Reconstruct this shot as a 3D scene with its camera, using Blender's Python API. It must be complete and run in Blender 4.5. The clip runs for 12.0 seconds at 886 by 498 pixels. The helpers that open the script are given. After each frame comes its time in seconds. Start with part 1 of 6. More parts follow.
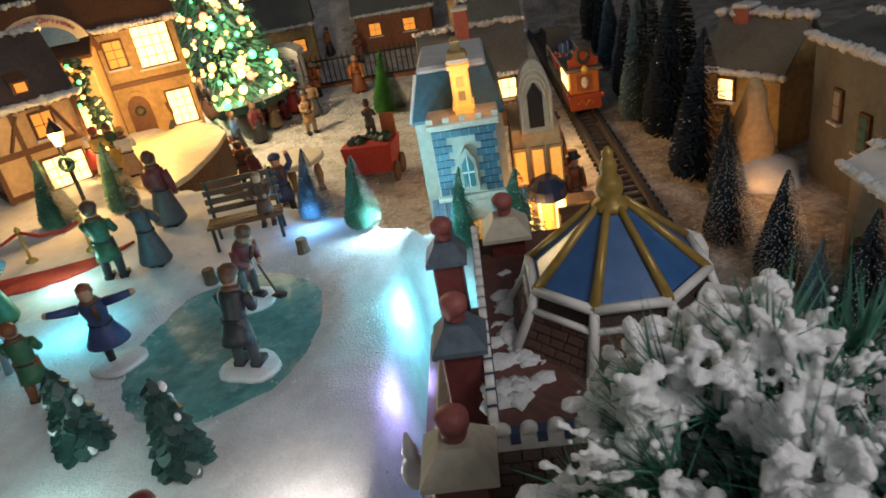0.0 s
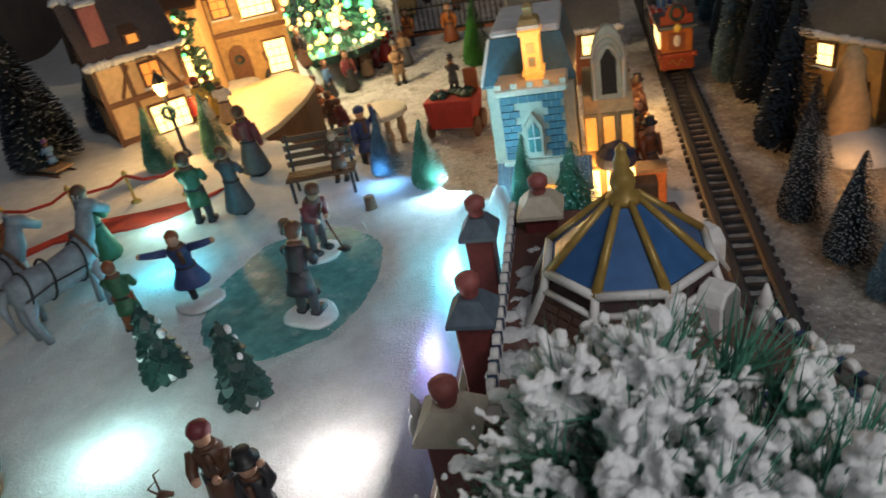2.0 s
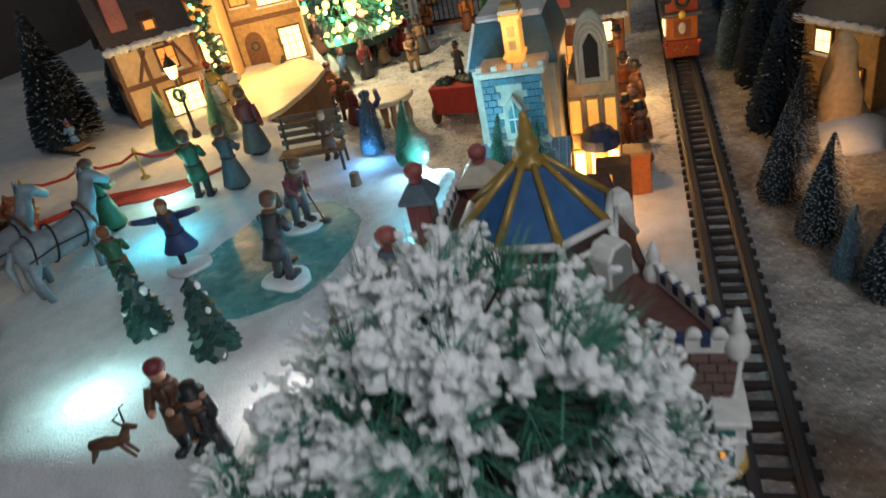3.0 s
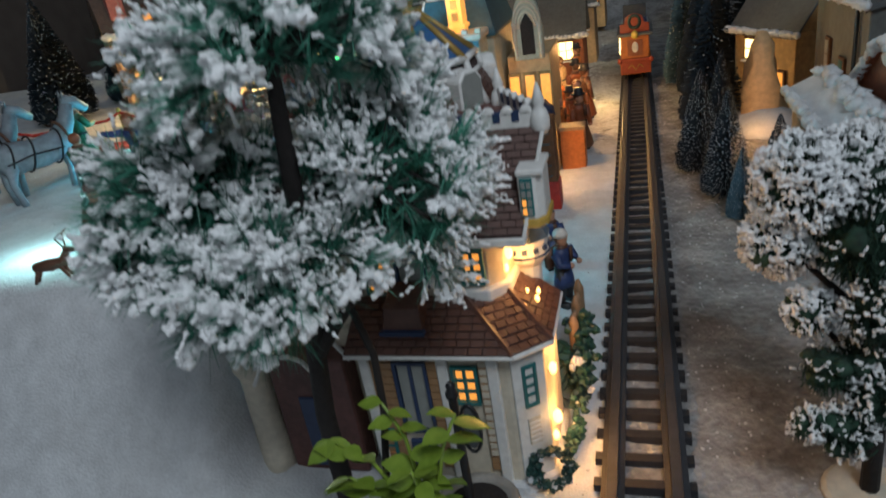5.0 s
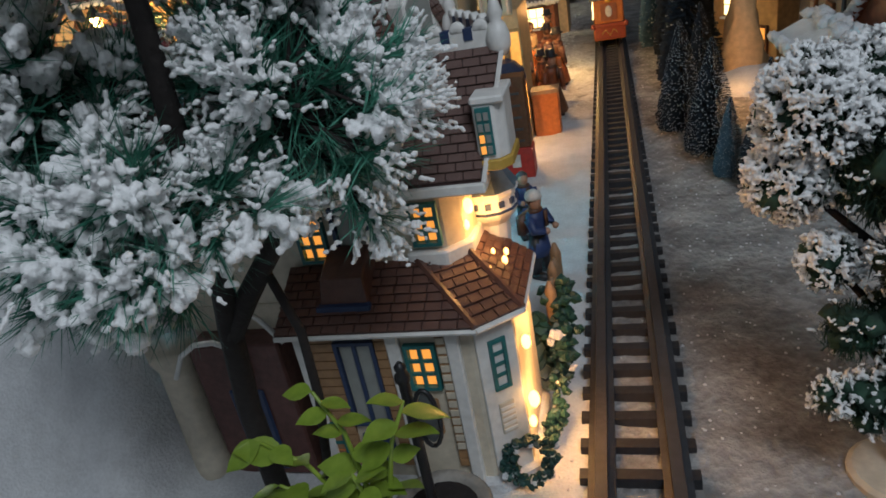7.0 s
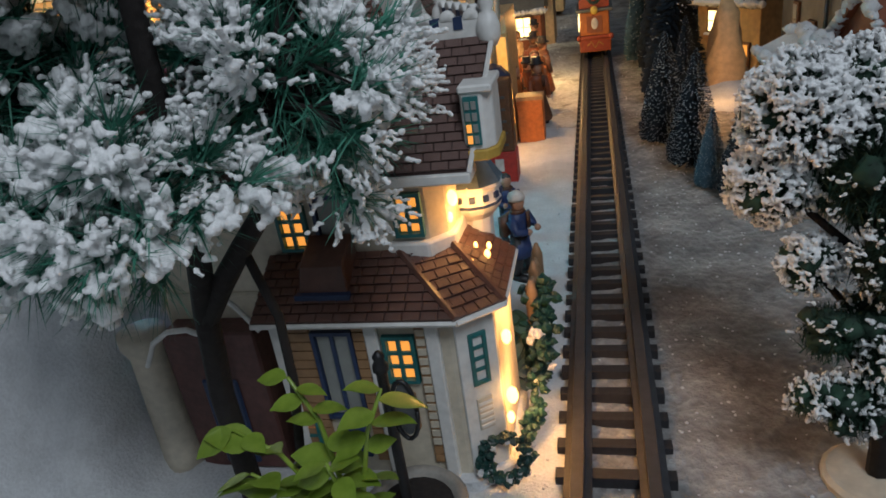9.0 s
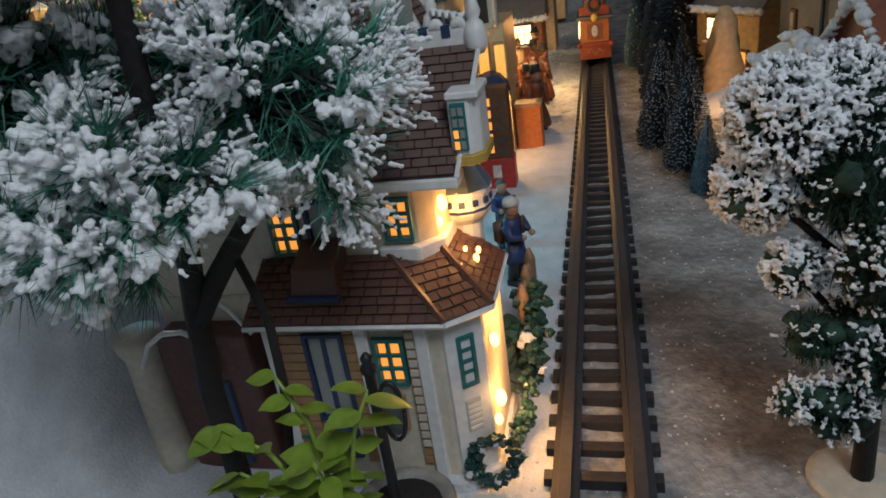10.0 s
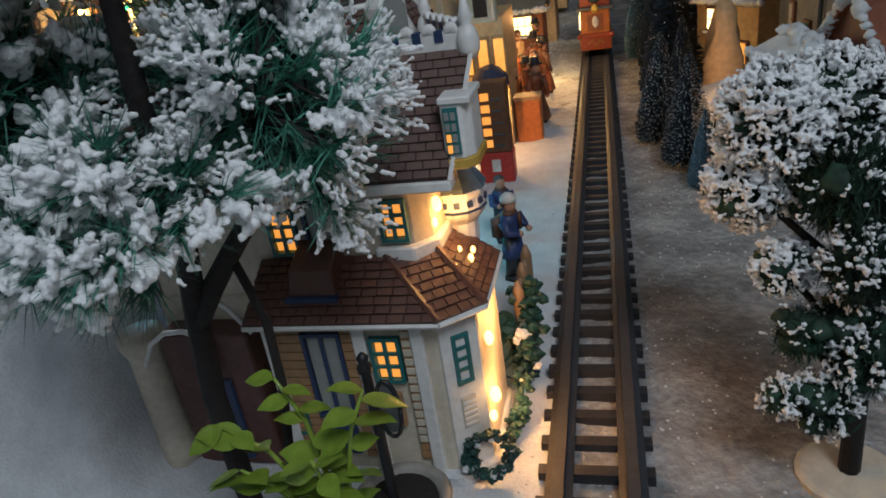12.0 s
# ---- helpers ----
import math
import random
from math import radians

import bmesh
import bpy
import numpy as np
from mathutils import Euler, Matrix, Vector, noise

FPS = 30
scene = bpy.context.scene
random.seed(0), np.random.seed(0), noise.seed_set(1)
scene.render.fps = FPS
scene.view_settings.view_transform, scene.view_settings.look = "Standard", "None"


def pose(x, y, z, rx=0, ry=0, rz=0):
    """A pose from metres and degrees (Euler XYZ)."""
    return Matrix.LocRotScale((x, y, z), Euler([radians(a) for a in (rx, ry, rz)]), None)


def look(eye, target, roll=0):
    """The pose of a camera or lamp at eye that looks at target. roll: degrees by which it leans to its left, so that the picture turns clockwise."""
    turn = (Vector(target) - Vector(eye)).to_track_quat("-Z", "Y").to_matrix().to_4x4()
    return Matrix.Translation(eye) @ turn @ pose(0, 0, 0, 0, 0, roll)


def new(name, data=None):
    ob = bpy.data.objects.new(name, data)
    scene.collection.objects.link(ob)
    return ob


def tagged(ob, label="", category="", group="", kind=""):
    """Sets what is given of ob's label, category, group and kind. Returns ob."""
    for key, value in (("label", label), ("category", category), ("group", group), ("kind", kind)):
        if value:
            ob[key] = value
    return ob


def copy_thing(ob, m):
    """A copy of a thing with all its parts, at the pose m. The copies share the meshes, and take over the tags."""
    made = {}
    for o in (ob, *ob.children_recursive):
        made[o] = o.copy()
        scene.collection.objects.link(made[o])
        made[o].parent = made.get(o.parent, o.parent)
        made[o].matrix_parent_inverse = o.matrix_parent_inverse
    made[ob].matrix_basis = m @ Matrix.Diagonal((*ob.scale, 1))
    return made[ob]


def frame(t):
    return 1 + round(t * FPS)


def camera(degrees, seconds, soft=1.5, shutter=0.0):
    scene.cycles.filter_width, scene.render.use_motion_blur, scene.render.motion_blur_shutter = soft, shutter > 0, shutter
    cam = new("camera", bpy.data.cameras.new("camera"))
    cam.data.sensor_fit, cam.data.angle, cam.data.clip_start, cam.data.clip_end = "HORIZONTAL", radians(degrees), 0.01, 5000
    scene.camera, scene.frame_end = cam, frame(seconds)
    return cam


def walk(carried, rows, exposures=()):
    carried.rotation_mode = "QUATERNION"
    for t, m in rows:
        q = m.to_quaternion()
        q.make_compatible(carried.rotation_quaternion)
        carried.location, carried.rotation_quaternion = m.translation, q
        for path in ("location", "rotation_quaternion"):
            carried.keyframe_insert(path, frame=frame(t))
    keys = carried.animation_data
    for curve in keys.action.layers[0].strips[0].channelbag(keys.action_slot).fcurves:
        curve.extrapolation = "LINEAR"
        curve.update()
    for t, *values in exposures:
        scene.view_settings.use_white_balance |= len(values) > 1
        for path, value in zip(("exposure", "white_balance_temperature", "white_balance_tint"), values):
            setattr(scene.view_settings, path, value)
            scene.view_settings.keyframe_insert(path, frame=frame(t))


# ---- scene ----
cam = camera(65.7, 12.0, soft=1.7, shutter=0.5)
PATH = [
    (0, (-0.157, 0.106, 0.342), (-0.333, 1.884, -0.556), -10.5),
    (0.5, (-0.146, 0.1, 0.347), (-0.401, 1.855, -0.577), -11.7),
    (1, (-0.142, 0.092, 0.352), (-0.451, 1.839, -0.572), -11.9),
    (1.5, (-0.137, 0.088, 0.356), (-0.473, 1.824, -0.579), -11.4),
    (2, (-0.123, 0.093, 0.361), (-0.585, 1.769, -0.629), -11.8),
    (2.5, (-0.093, 0.103, 0.37), (-0.699, 1.735, -0.615), -12.0),
    (2.7, (-0.081, 0.093, 0.363), (-0.644, 1.737, -0.627), -12.6),
    (4.5, (-0.02, -0.018, 0.314), (-0.627, 1.648, -0.609), -11.8),
    (5, (0.005, -0.027, 0.262), (-0.562, 1.712, -0.546), -9.7),
    (5.5, (-0.006, -0.015, 0.243), (-0.561, 1.725, -0.573), -10.1),
    (6, (0.001, 0.001, 0.236), (-0.511, 1.744, -0.599), -11.2),
    (6.5, (0.002, 0.015, 0.228), (-0.521, 1.751, -0.616), -11.7),
    (8.5, (-0.002, 0.022, 0.219), (-0.468, 1.782, -0.608), -8.3),
    (9, (-0.001, 0.018, 0.216), (-0.456, 1.782, -0.61), -8.5),
    (9.5, (0.001, 0.015, 0.217), (-0.459, 1.788, -0.585), -8.4),
    (10, (0.006, 0.015, 0.216), (-0.461, 1.784, -0.591), -8.5),
    (10.5, (0.009, 0.011, 0.217), (-0.472, 1.778, -0.588), -8.9),
    (11, (0.011, 0.01, 0.22), (-0.474, 1.774, -0.587), -9.1),
    (11.5, (0.01, 0.009, 0.221), (-0.475, 1.773, -0.586), -9.1),
    (12, (0.011, 0.013, 0.222), (-0.468, 1.767, -0.613), -9.0),
]
walk(cam, [(t, look(eye, target, roll)) for t, eye, target, roll in PATH], [(0, -0.18, 6900, 15), (2.5, -0.2, 6550, 12), (4.5, 0.1, 5900, 6), (6, 0.05, 5950, 8), (12, 0.05, 5850, 8)])

# ---- world and large lights ----
world = bpy.data.worlds.new("dim_room")
scene.world = world
world.use_nodes = True
bg = world.node_tree.nodes["Background"]
bg.inputs[0].default_value = (0.86, 0.93, 1.0, 1)
bg.inputs[1].default_value = 0.15


def area_lamp(name, eye, target, size, watts, colour):
    data = bpy.data.lights.new(name, "AREA")
    data.shape, data.size, data.energy, data.color = "DISK", size, watts, colour
    ob = new(name, data)
    ob.matrix_world = look(eye, target)
    return ob


def bulb_lamp(name, at, watts, colour, radius=0.006):
    data = bpy.data.lights.new(name, "POINT")
    data.energy, data.color, data.shadow_soft_size = watts, colour, radius
    ob = new(name, data)
    ob.location = at
    return ob


# the room's lamp behind and above the viewer
area_lamp("room_lamp", (0.34, -0.30, 0.90), (-0.08, 0.35, 0.08), 0.36, 4.0, (0.96, 0.98, 1.0))
WARM, AMBER = (1.0, 0.58, 0.19), (1.0, 0.45, 0.12)
CYAN = (0.05, 0.75, 1.0)
LAMPS = [
    # shop, door and stage points are added warm fill without bulbs of their own
    ("street_bulb", (-0.592, 0.765, 0.190), 0.65, WARM), ("shop_fill", (-0.600, 0.99, 0.19), 1.0, WARM),
    ("door_fill", (-0.70, 1.02, 0.16), 0.8, WARM), ("stage_fill", (-0.62, 0.92, 0.15), 0.40, WARM),
    # the tower point is fill added outside its face to strengthen the amber
    ("tower_fill", (-0.173, 0.672, 0.200), 0.03, AMBER), ("shop_lamp", (-0.115, 0.715, 0.060), 0.22, AMBER),
    # added fill that warms the lane and its figures; no lamp posts here
    ("path_fill", (-0.068, 1.04, 0.05), 0.30, WARM), ("lane_fill", (-0.085, 0.92, 0.11), 0.45, AMBER),
    ("porch_lamp", (-0.031, 0.281, 0.060), 0.055, AMBER), ("garden_lamp", (-0.032, 0.264, 0.030), 0.055, AMBER),
    # the last two are amber fill added before the plaster rock, not real lamps
    ("corner_lamp", (-0.0530, 0.2745, 0.1130), 0.030, AMBER), ("rock_fill", (0.125, 0.800, 0.030), 0.05, AMBER), ("yard_fill", (0.125, 0.74, 0.03), 0.03, AMBER),
    ("pond_light", (-0.250, 0.622, 0.124), 0.40, (0.45, 0.84, 1.0)), ("pond_light", (-0.214, 0.50, 0.114), 0.34, (0.16, 0.80, 1.0)),
    ("pond_light", (-0.214, 0.41, 0.112), 0.08, (0.45, 0.40, 1.0)), ("pond_light", (-0.262, 0.318, 0.132), 0.11, (0.85, 0.82, 0.78)),
    ("pond_light", (-0.395, 0.320, 0.132), 0.13, (0.50, 0.90, 0.85)), ("pond_light", (-0.520, 0.595, 0.128), 0.10, (0.45, 1.0, 0.85)), ("pond_light", (-0.470, 0.515, 0.127), 0.11, CYAN),
    # the strong warm point is fill added above the square, away from the tree
    ("pond_light", (-0.318, 0.645, 0.124), 0.07, (0.15, 0.5, 1.0)), ("house_light", (-0.196, 0.628, 0.120), 0.05, (0.15, 0.70, 1.0)), ("square_fill", (-0.56, 1.24, 0.24), 3.6, (1.0, 0.80, 0.46)),
]
for lamp_name, at, watts, colour in LAMPS:
    bulb_lamp(lamp_name, at, watts, colour)


# ---- materials ----
def material(name, colour, rough=0.6, vary=0.25, scale=300.0, bump=0.3, metal=0.0, glow=0.0, glow_colour=None, second=None, per_piece=0.0, coat=0.0, relief=0.0012):
    """Grain at two scales round a base colour, with fine relief."""
    m = bpy.data.materials.new(name)
    m.use_nodes = True
    nt = m.node_tree
    b = nt.nodes["Principled BSDF"]
    co = nt.nodes.new("ShaderNodeTexCoord")
    fine, broad = nt.nodes.new("ShaderNodeTexNoise"), nt.nodes.new("ShaderNodeTexNoise")
    fine.inputs["Scale"].default_value, broad.inputs["Scale"].default_value = scale, scale * 0.12
    fine.inputs["Detail"].default_value = 5
    for n in (fine, broad):
        nt.links.new(co.outputs["Object"], n.inputs["Vector"])
    add = nt.nodes.new("ShaderNodeMath")
    add.operation = "ADD"
    nt.links.new(fine.outputs["Fac"], add.inputs[0])
    nt.links.new(broad.outputs["Fac"], add.inputs[1])
    last = add
    if per_piece:
        info, mul = nt.nodes.new("ShaderNodeObjectInfo"), nt.nodes.new("ShaderNodeMath")
        mul.operation = "MULTIPLY_ADD"
        mul.inputs[1].default_value = per_piece
        nt.links.new(info.outputs["Random"], mul.inputs[0])
        nt.links.new(add.outputs[0], mul.inputs[2])
        last = mul
    ramp = nt.nodes.new("ShaderNodeValToRGB")
    dark = [c * (1 - vary) for c in colour]
    light = list(second) if second else [min(1, c * (1 + vary * 0.7)) for c in colour]
    ramp.color_ramp.elements[0].position, ramp.color_ramp.elements[1].position = 0.36, 0.66
    ramp.color_ramp.elements[0].color, ramp.color_ramp.elements[1].color = (*dark, 1), (*light, 1)
    half = nt.nodes.new("ShaderNodeMath")
    half.operation = "MULTIPLY"
    half.inputs[1].default_value = 0.5
    nt.links.new(last.outputs[0], half.inputs[0])
    nt.links.new(half.outputs[0], ramp.inputs["Fac"])
    nt.links.new(ramp.outputs["Color"], b.inputs["Base Color"])
    b.inputs["Roughness"].default_value, b.inputs["Metallic"].default_value = rough, metal
    b.inputs["Coat Weight"].default_value = coat
    if bump:
        bn = nt.nodes.new("ShaderNodeBump")
        bn.inputs["Strength"].default_value, bn.inputs["Distance"].default_value = bump, relief
        nt.links.new(fine.outputs["Fac"], bn.inputs["Height"])
        nt.links.new(bn.outputs["Normal"], b.inputs["Normal"])
    if glow:
        b.inputs["Emission Color"].default_value = (*(glow_colour or colour), 1)
        b.inputs["Emission Strength"].default_value = glow
    return m


SNOW = material("snow", (0.66, 0.67, 0.68), 0.75, 0.15, 650, 0.6, relief=0.0014)
SNOW_GRIT = material("trodden_snow", (0.56, 0.55, 0.53), 0.8, 0.35, 190, 1.0, second=(0.70, 0.70, 0.69), relief=0.004)


def patches(m, colour, scale, low, high, most):
    """Dirt showing through in uneven patches."""
    nt = m.node_tree
    b = nt.nodes["Principled BSDF"]
    was = b.inputs["Base Color"].links[0].from_socket
    co, n, ramp, mix = (nt.nodes.new(k) for k in ("ShaderNodeTexCoord", "ShaderNodeTexNoise", "ShaderNodeMapRange", "ShaderNodeMixRGB"))
    n.inputs["Scale"].default_value, n.inputs["Detail"].default_value, n.inputs["Roughness"].default_value = scale, 8, 0.72
    ramp.inputs["From Min"].default_value, ramp.inputs["From Max"].default_value, ramp.inputs["To Max"].default_value = low, high, most
    mix.inputs["Color2"].default_value = (*colour, 1)
    nt.links.new(co.outputs["Object"], n.inputs["Vector"])
    nt.links.new(n.outputs["Fac"], ramp.inputs["Value"])
    nt.links.new(ramp.outputs["Result"], mix.inputs["Fac"])
    nt.links.new(was, mix.inputs["Color1"])
    nt.links.new(mix.outputs["Color"], b.inputs["Base Color"])


# gritty snow across the rails, its colour also lowered for shade by the trees
SNOW_DIRTY_DIMMED = material("dirty_dimmed_snow", (0.32, 0.305, 0.29), 0.8, 0.38, 190, 1.0, second=(0.50, 0.49, 0.475), relief=0.004)
patches(SNOW_DIRTY_DIMMED, (0.14, 0.135, 0.13), 24, 0.46, 0.62, 0.75)
patches(SNOW_GRIT, (0.14, 0.12, 0.10), 30, 0.52, 0.66, 0.75)
FLOCK = material("flock", (0.88, 0.89, 0.89), 0.95, 0.14, 1100, 0.9, relief=0.0008)
flock_shader = FLOCK.node_tree.nodes["Principled BSDF"]
flock_shader.inputs["Subsurface Weight"].default_value, flock_shader.inputs["Subsurface Scale"].default_value = 0.5, 0.0025
flock_shader.inputs["Subsurface Radius"].default_value = (1, 1, 1)
ICE = material("ice", (0.055, 0.26, 0.27), 0.42, 0.30, 120, 0.2, second=(0.16, 0.42, 0.42), coat=0.15)
patches(ICE, (0.62, 0.68, 0.68), 42, 0.54, 0.74, 0.7)
patches(SNOW, (0.48, 0.47, 0.46), 16, 0.50, 0.78, 0.55)
CREAM = material("cream_paint", (0.58, 0.52, 0.41), 0.5, 0.18, 240, 0.25)
WHITE = material("white_paint", (0.72, 0.71, 0.68), 0.45, 0.15, 240, 0.25)
SIDING = material("tan_siding", (0.33, 0.19, 0.09), 0.5, 0.25, 220, 0.3)
BRICKRED = material("brick_red", (0.115, 0.048, 0.04), 0.55, 0.35, 260, 0.4, per_piece=0.12)
MANSARDBRICK = material("mansard_brick", (0.135, 0.080, 0.068), 0.5, 0.35, 260, 0.4, per_piece=0.12)
SHINGLE = material("brown_shingle", (0.105, 0.048, 0.034), 0.42, 0.35, 260, 0.4, per_piece=0.12, coat=0.15)
MORTAR = material("dark_mortar", (0.055, 0.03, 0.028), 0.7, 0.3, 300, 0.4)
CHIMNEY = material("chimney_red", (0.15, 0.030, 0.028), 0.55, 0.3, 260, 0.35)
SLATE = material("blue_slate", (0.10, 0.14, 0.18), 0.5, 0.3, 260, 0.3)
POT = material("clay_pot", (0.34, 0.10, 0.09), 0.55, 0.25, 260, 0.3)
DOMEBLUE = material("dome_blue", (0.035, 0.12, 0.30), 0.3, 0.25, 150, 0.12, coat=0.3)
GOLD = material("gold_paint", (0.42, 0.27, 0.07), 0.4, 0.25, 260, 0.25, metal=0.25)
TEAL = material("teal_paint", (0.025, 0.15, 0.15), 0.45, 0.25, 260, 0.25)
NAVY = material("navy_paint", (0.025, 0.045, 0.11), 0.45, 0.25, 260, 0.25)
PANE = material("grey_pane", (0.28, 0.29, 0.27), 0.3, 0.15, 200, 0.1)
LIT = material("lit_window", (0.5, 0.2, 0.05), 0.5, 0.2, 200, 0.0, glow=0.95, glow_colour=(1.0, 0.36, 0.05))
LITHOT = material("bright_window", (1.0, 0.8, 0.4), 0.5, 0.2, 120, 0.0, glow=3.0, glow_colour=(1.0, 0.72, 0.28))
# plaster that emits: light from inside is put into the surface itself
AMBERGLOW = material("amber_glowing_plaster", (0.75, 0.45, 0.12), 0.5, 0.25, 240, 0.2, glow=0.8, glow_colour=(1.0, 0.42, 0.06))
BULBHOT = material("hot_bulb", (1.0, 0.75, 0.4), 0.4, 0.0, 100, 0.0, glow=5.0, glow_colour=(1.0, 0.5, 0.12))
BARK = material("dark_bark", (0.018, 0.014, 0.013), 0.85, 0.4, 300, 0.8)
NEEDLE = material("green_needles", (0.030, 0.19, 0.12), 0.45, 0.45, 60, 0.0, second=(0.15, 0.44, 0.32))
BRISTLE = material("dark_bristles", (0.012, 0.022, 0.034), 0.7, 0.4, 120, 0.0, second=(0.035, 0.055, 0.075))
BRISTLEBLUE = material("blue_bristles", (0.05, 0.12, 0.17), 0.7, 0.4, 120, 0.0, second=(0.13, 0.24, 0.32))
FROST = material("frost_tips", (0.60, 0.66, 0.70), 0.9, 0.2, 300, 0.2)
BUSH = material("bush_green", (0.012, 0.03, 0.02), 0.8, 0.4, 150, 0.2, second=(0.03, 0.09, 0.05))
LEAF = material("plastic_leaf", (0.20, 0.33, 0.025), 0.38, 0.35, 110, 0.1, second=(0.36, 0.48, 0.07), coat=0.25)
RAIL = material("rail_plastic", (0.040, 0.041, 0.046), 0.55, 0.3, 260, 0.25)
TIE = material("tie_plastic", (0.022, 0.022, 0.025), 0.6, 0.35, 300, 0.4, per_piece=0.1)
IRON = material("black_iron", (0.012, 0.012, 0.014), 0.45, 0.3, 300, 0.3)
TRAINRED = material("train_red", (0.28, 0.050, 0.02), 0.4, 0.25, 200, 0.15, coat=0.2)
TRAINORANGE = material("train_orange", (0.42, 0.13, 0.025), 0.4, 0.25, 200, 0.15, coat=0.2)
GREY = material("grey_roof", (0.10, 0.11, 0.11), 0.5, 0.25, 200, 0.2)
BRASS = material("brass_lamp", (0.70, 0.48, 0.08), 0.35, 0.2, 200, 0.1)
TIMBER = material("brown_timber", (0.13, 0.055, 0.022), 0.6, 0.35, 260, 0.4)
STONE = material("tan_stone", (0.44, 0.29, 0.12), 0.65, 0.35, 140, 0.5)
PLASTER = material("warm_plaster", (0.60, 0.40, 0.20), 0.6, 0.25, 160, 0.3)
BARNRED = material("barn_red", (0.22, 0.07, 0.03), 0.6, 0.35, 160, 0.4)
GREYWALL = material("grey_wall", (0.12, 0.125, 0.115), 0.6, 0.25, 140, 0.3)
MINT = material("mint_stone", (0.44, 0.45, 0.36), 0.55, 0.25, 160, 0.3)
SLATETEAL = material("teal_slate", (0.045, 0.125, 0.17), 0.4, 0.3, 200, 0.3, per_piece=0.1)
CARPET = material("red_carpet", (0.45, 0.035, 0.02), 0.9, 0.35, 320, 0.7)
SKIN = material("painted_face", (0.50, 0.28, 0.18), 0.5, 0.15, 200, 0.1)
HORSE = material("grey_horse", (0.24, 0.27, 0.30), 0.5, 0.3, 160, 0.3)
RESIN = material("green_resin", (0.006, 0.034, 0.030), 0.45, 0.4, 220, 0.4, second=(0.020, 0.075, 0.062))
PAINTS = {
    "grey": (0.07, 0.075, 0.08), "charcoal": (0.03, 0.03, 0.034), "blue": (0.035, 0.06, 0.17), "wine": (0.17, 0.03, 0.035), "green": (0.025, 0.10, 0.045),
    "red": (0.42, 0.035, 0.025), "brown": (0.12, 0.055, 0.03), "tan": (0.32, 0.20, 0.11), "rust": (0.24, 0.07, 0.025), "white": (0.62, 0.60, 0.56),
    "black": (0.015, 0.015, 0.017), "purple": (0.20, 0.09, 0.28), "yellow": (0.50, 0.32, 0.06), "sky": (0.10, 0.22, 0.42), "orange": (0.45, 0.14, 0.03), "stone": (0.30, 0.28, 0.25)}
PAINT = {k: material("paint_" + k, v, 0.5, 0.28, 260, 0.3) for k, v in PAINTS.items()}
GLOWS = [material("bulb_" + str(i), c, 0.4, 0.0, 100, 0.0, glow=3.6) for i, c in enumerate([(1.0, 0.62, 0.16), (0.08, 0.9, 0.28), (1.0, 0.78, 0.36), (0.30, 0.62, 1.0), (1.0, 0.22, 0.12)])]


# ---- mesh helpers ----
class Shape:
    """A bmesh that collects simple solids, each with its material slot."""

    def __init__(self):
        self.bm = bmesh.new()

    def _done(self, faces, slot):
        for f in faces:
            f.material_index = slot

    def box(self, x0, x1, y0, y1, z0, z1, slot=0, turn=None):
        m = Matrix.LocRotScale(((x0 + x1) / 2, (y0 + y1) / 2, (z0 + z1) / 2), None, (x1 - x0, y1 - y0, z1 - z0))
        r = bmesh.ops.create_cube(self.bm, size=1, matrix=(turn @ m) if turn else m)
        self._done({f for v in r["verts"] for f in v.link_faces}, slot)
        return self

    def solid(self, rings, slot=0, caps=True):
        """Skins rings of points, each of the same count."""
        vs = [[self.bm.verts.new(p) for p in ring] for ring in rings]
        n = len(vs[0])
        faces = [self.bm.faces.new((a[i], a[(i + 1) % n], b[(i + 1) % n], b[i])) for a, b in zip(vs, vs[1:]) for i in range(n)]
        if caps:
            faces += [self.bm.faces.new(vs[0][::-1]), self.bm.faces.new(vs[-1])]
        self._done(faces, slot)
        return self

    def prism(self, outline, z0, z1, slot=0):
        return self.solid([[(x, y, z0) for x, y in outline], [(x, y, z1) for x, y in outline]], slot)

    def slab(self, outline, y0, y1, slot=0):
        """An outline in x and z, as thick as y0 to y1."""
        return self.solid([[(x, y1, z) for x, z in outline], [(x, y0, z) for x, z in outline]], slot)

    def lathe(self, profile, at=(0, 0, 0), seg=12, slot=0, start=0.0, flat=(1, 1)):
        return self.solid([[(at[0] + r * flat[0] * math.cos(start + math.tau * i / seg), at[1] + r * flat[1] * math.sin(start + math.tau * i / seg), at[2] + z) for i in range(seg)] for r, z in profile], slot)

    def tube(self, points, radii, seg=7, slot=0):
        rings, pts = [], [Vector(p) for p in points]
        for i, p in enumerate(pts):
            d = (pts[min(i + 1, len(pts) - 1)] - pts[max(i - 1, 0)]).normalized()
            side = d.cross(Vector((0.31, 0.87, 0.39))).normalized()
            up = side.cross(d)
            rings.append([p + radii[i] * (math.cos(math.tau * k / seg) * side + math.sin(math.tau * k / seg) * up) for k in range(seg)])
        return self.solid(rings, slot)

    def ball(self, at, r, slot=0, flat=(1, 1, 1), seg=10):
        prof = [(max(0.02, math.sin(math.pi * k / 6)) * r, -math.cos(math.pi * k / 6) * r * flat[2]) for k in range(7)]
        return self.lathe(prof, at, seg, slot, flat=flat[:2])


def smooth(ob, angle=40):
    ob.data.shade_auto_smooth = None
    return ob


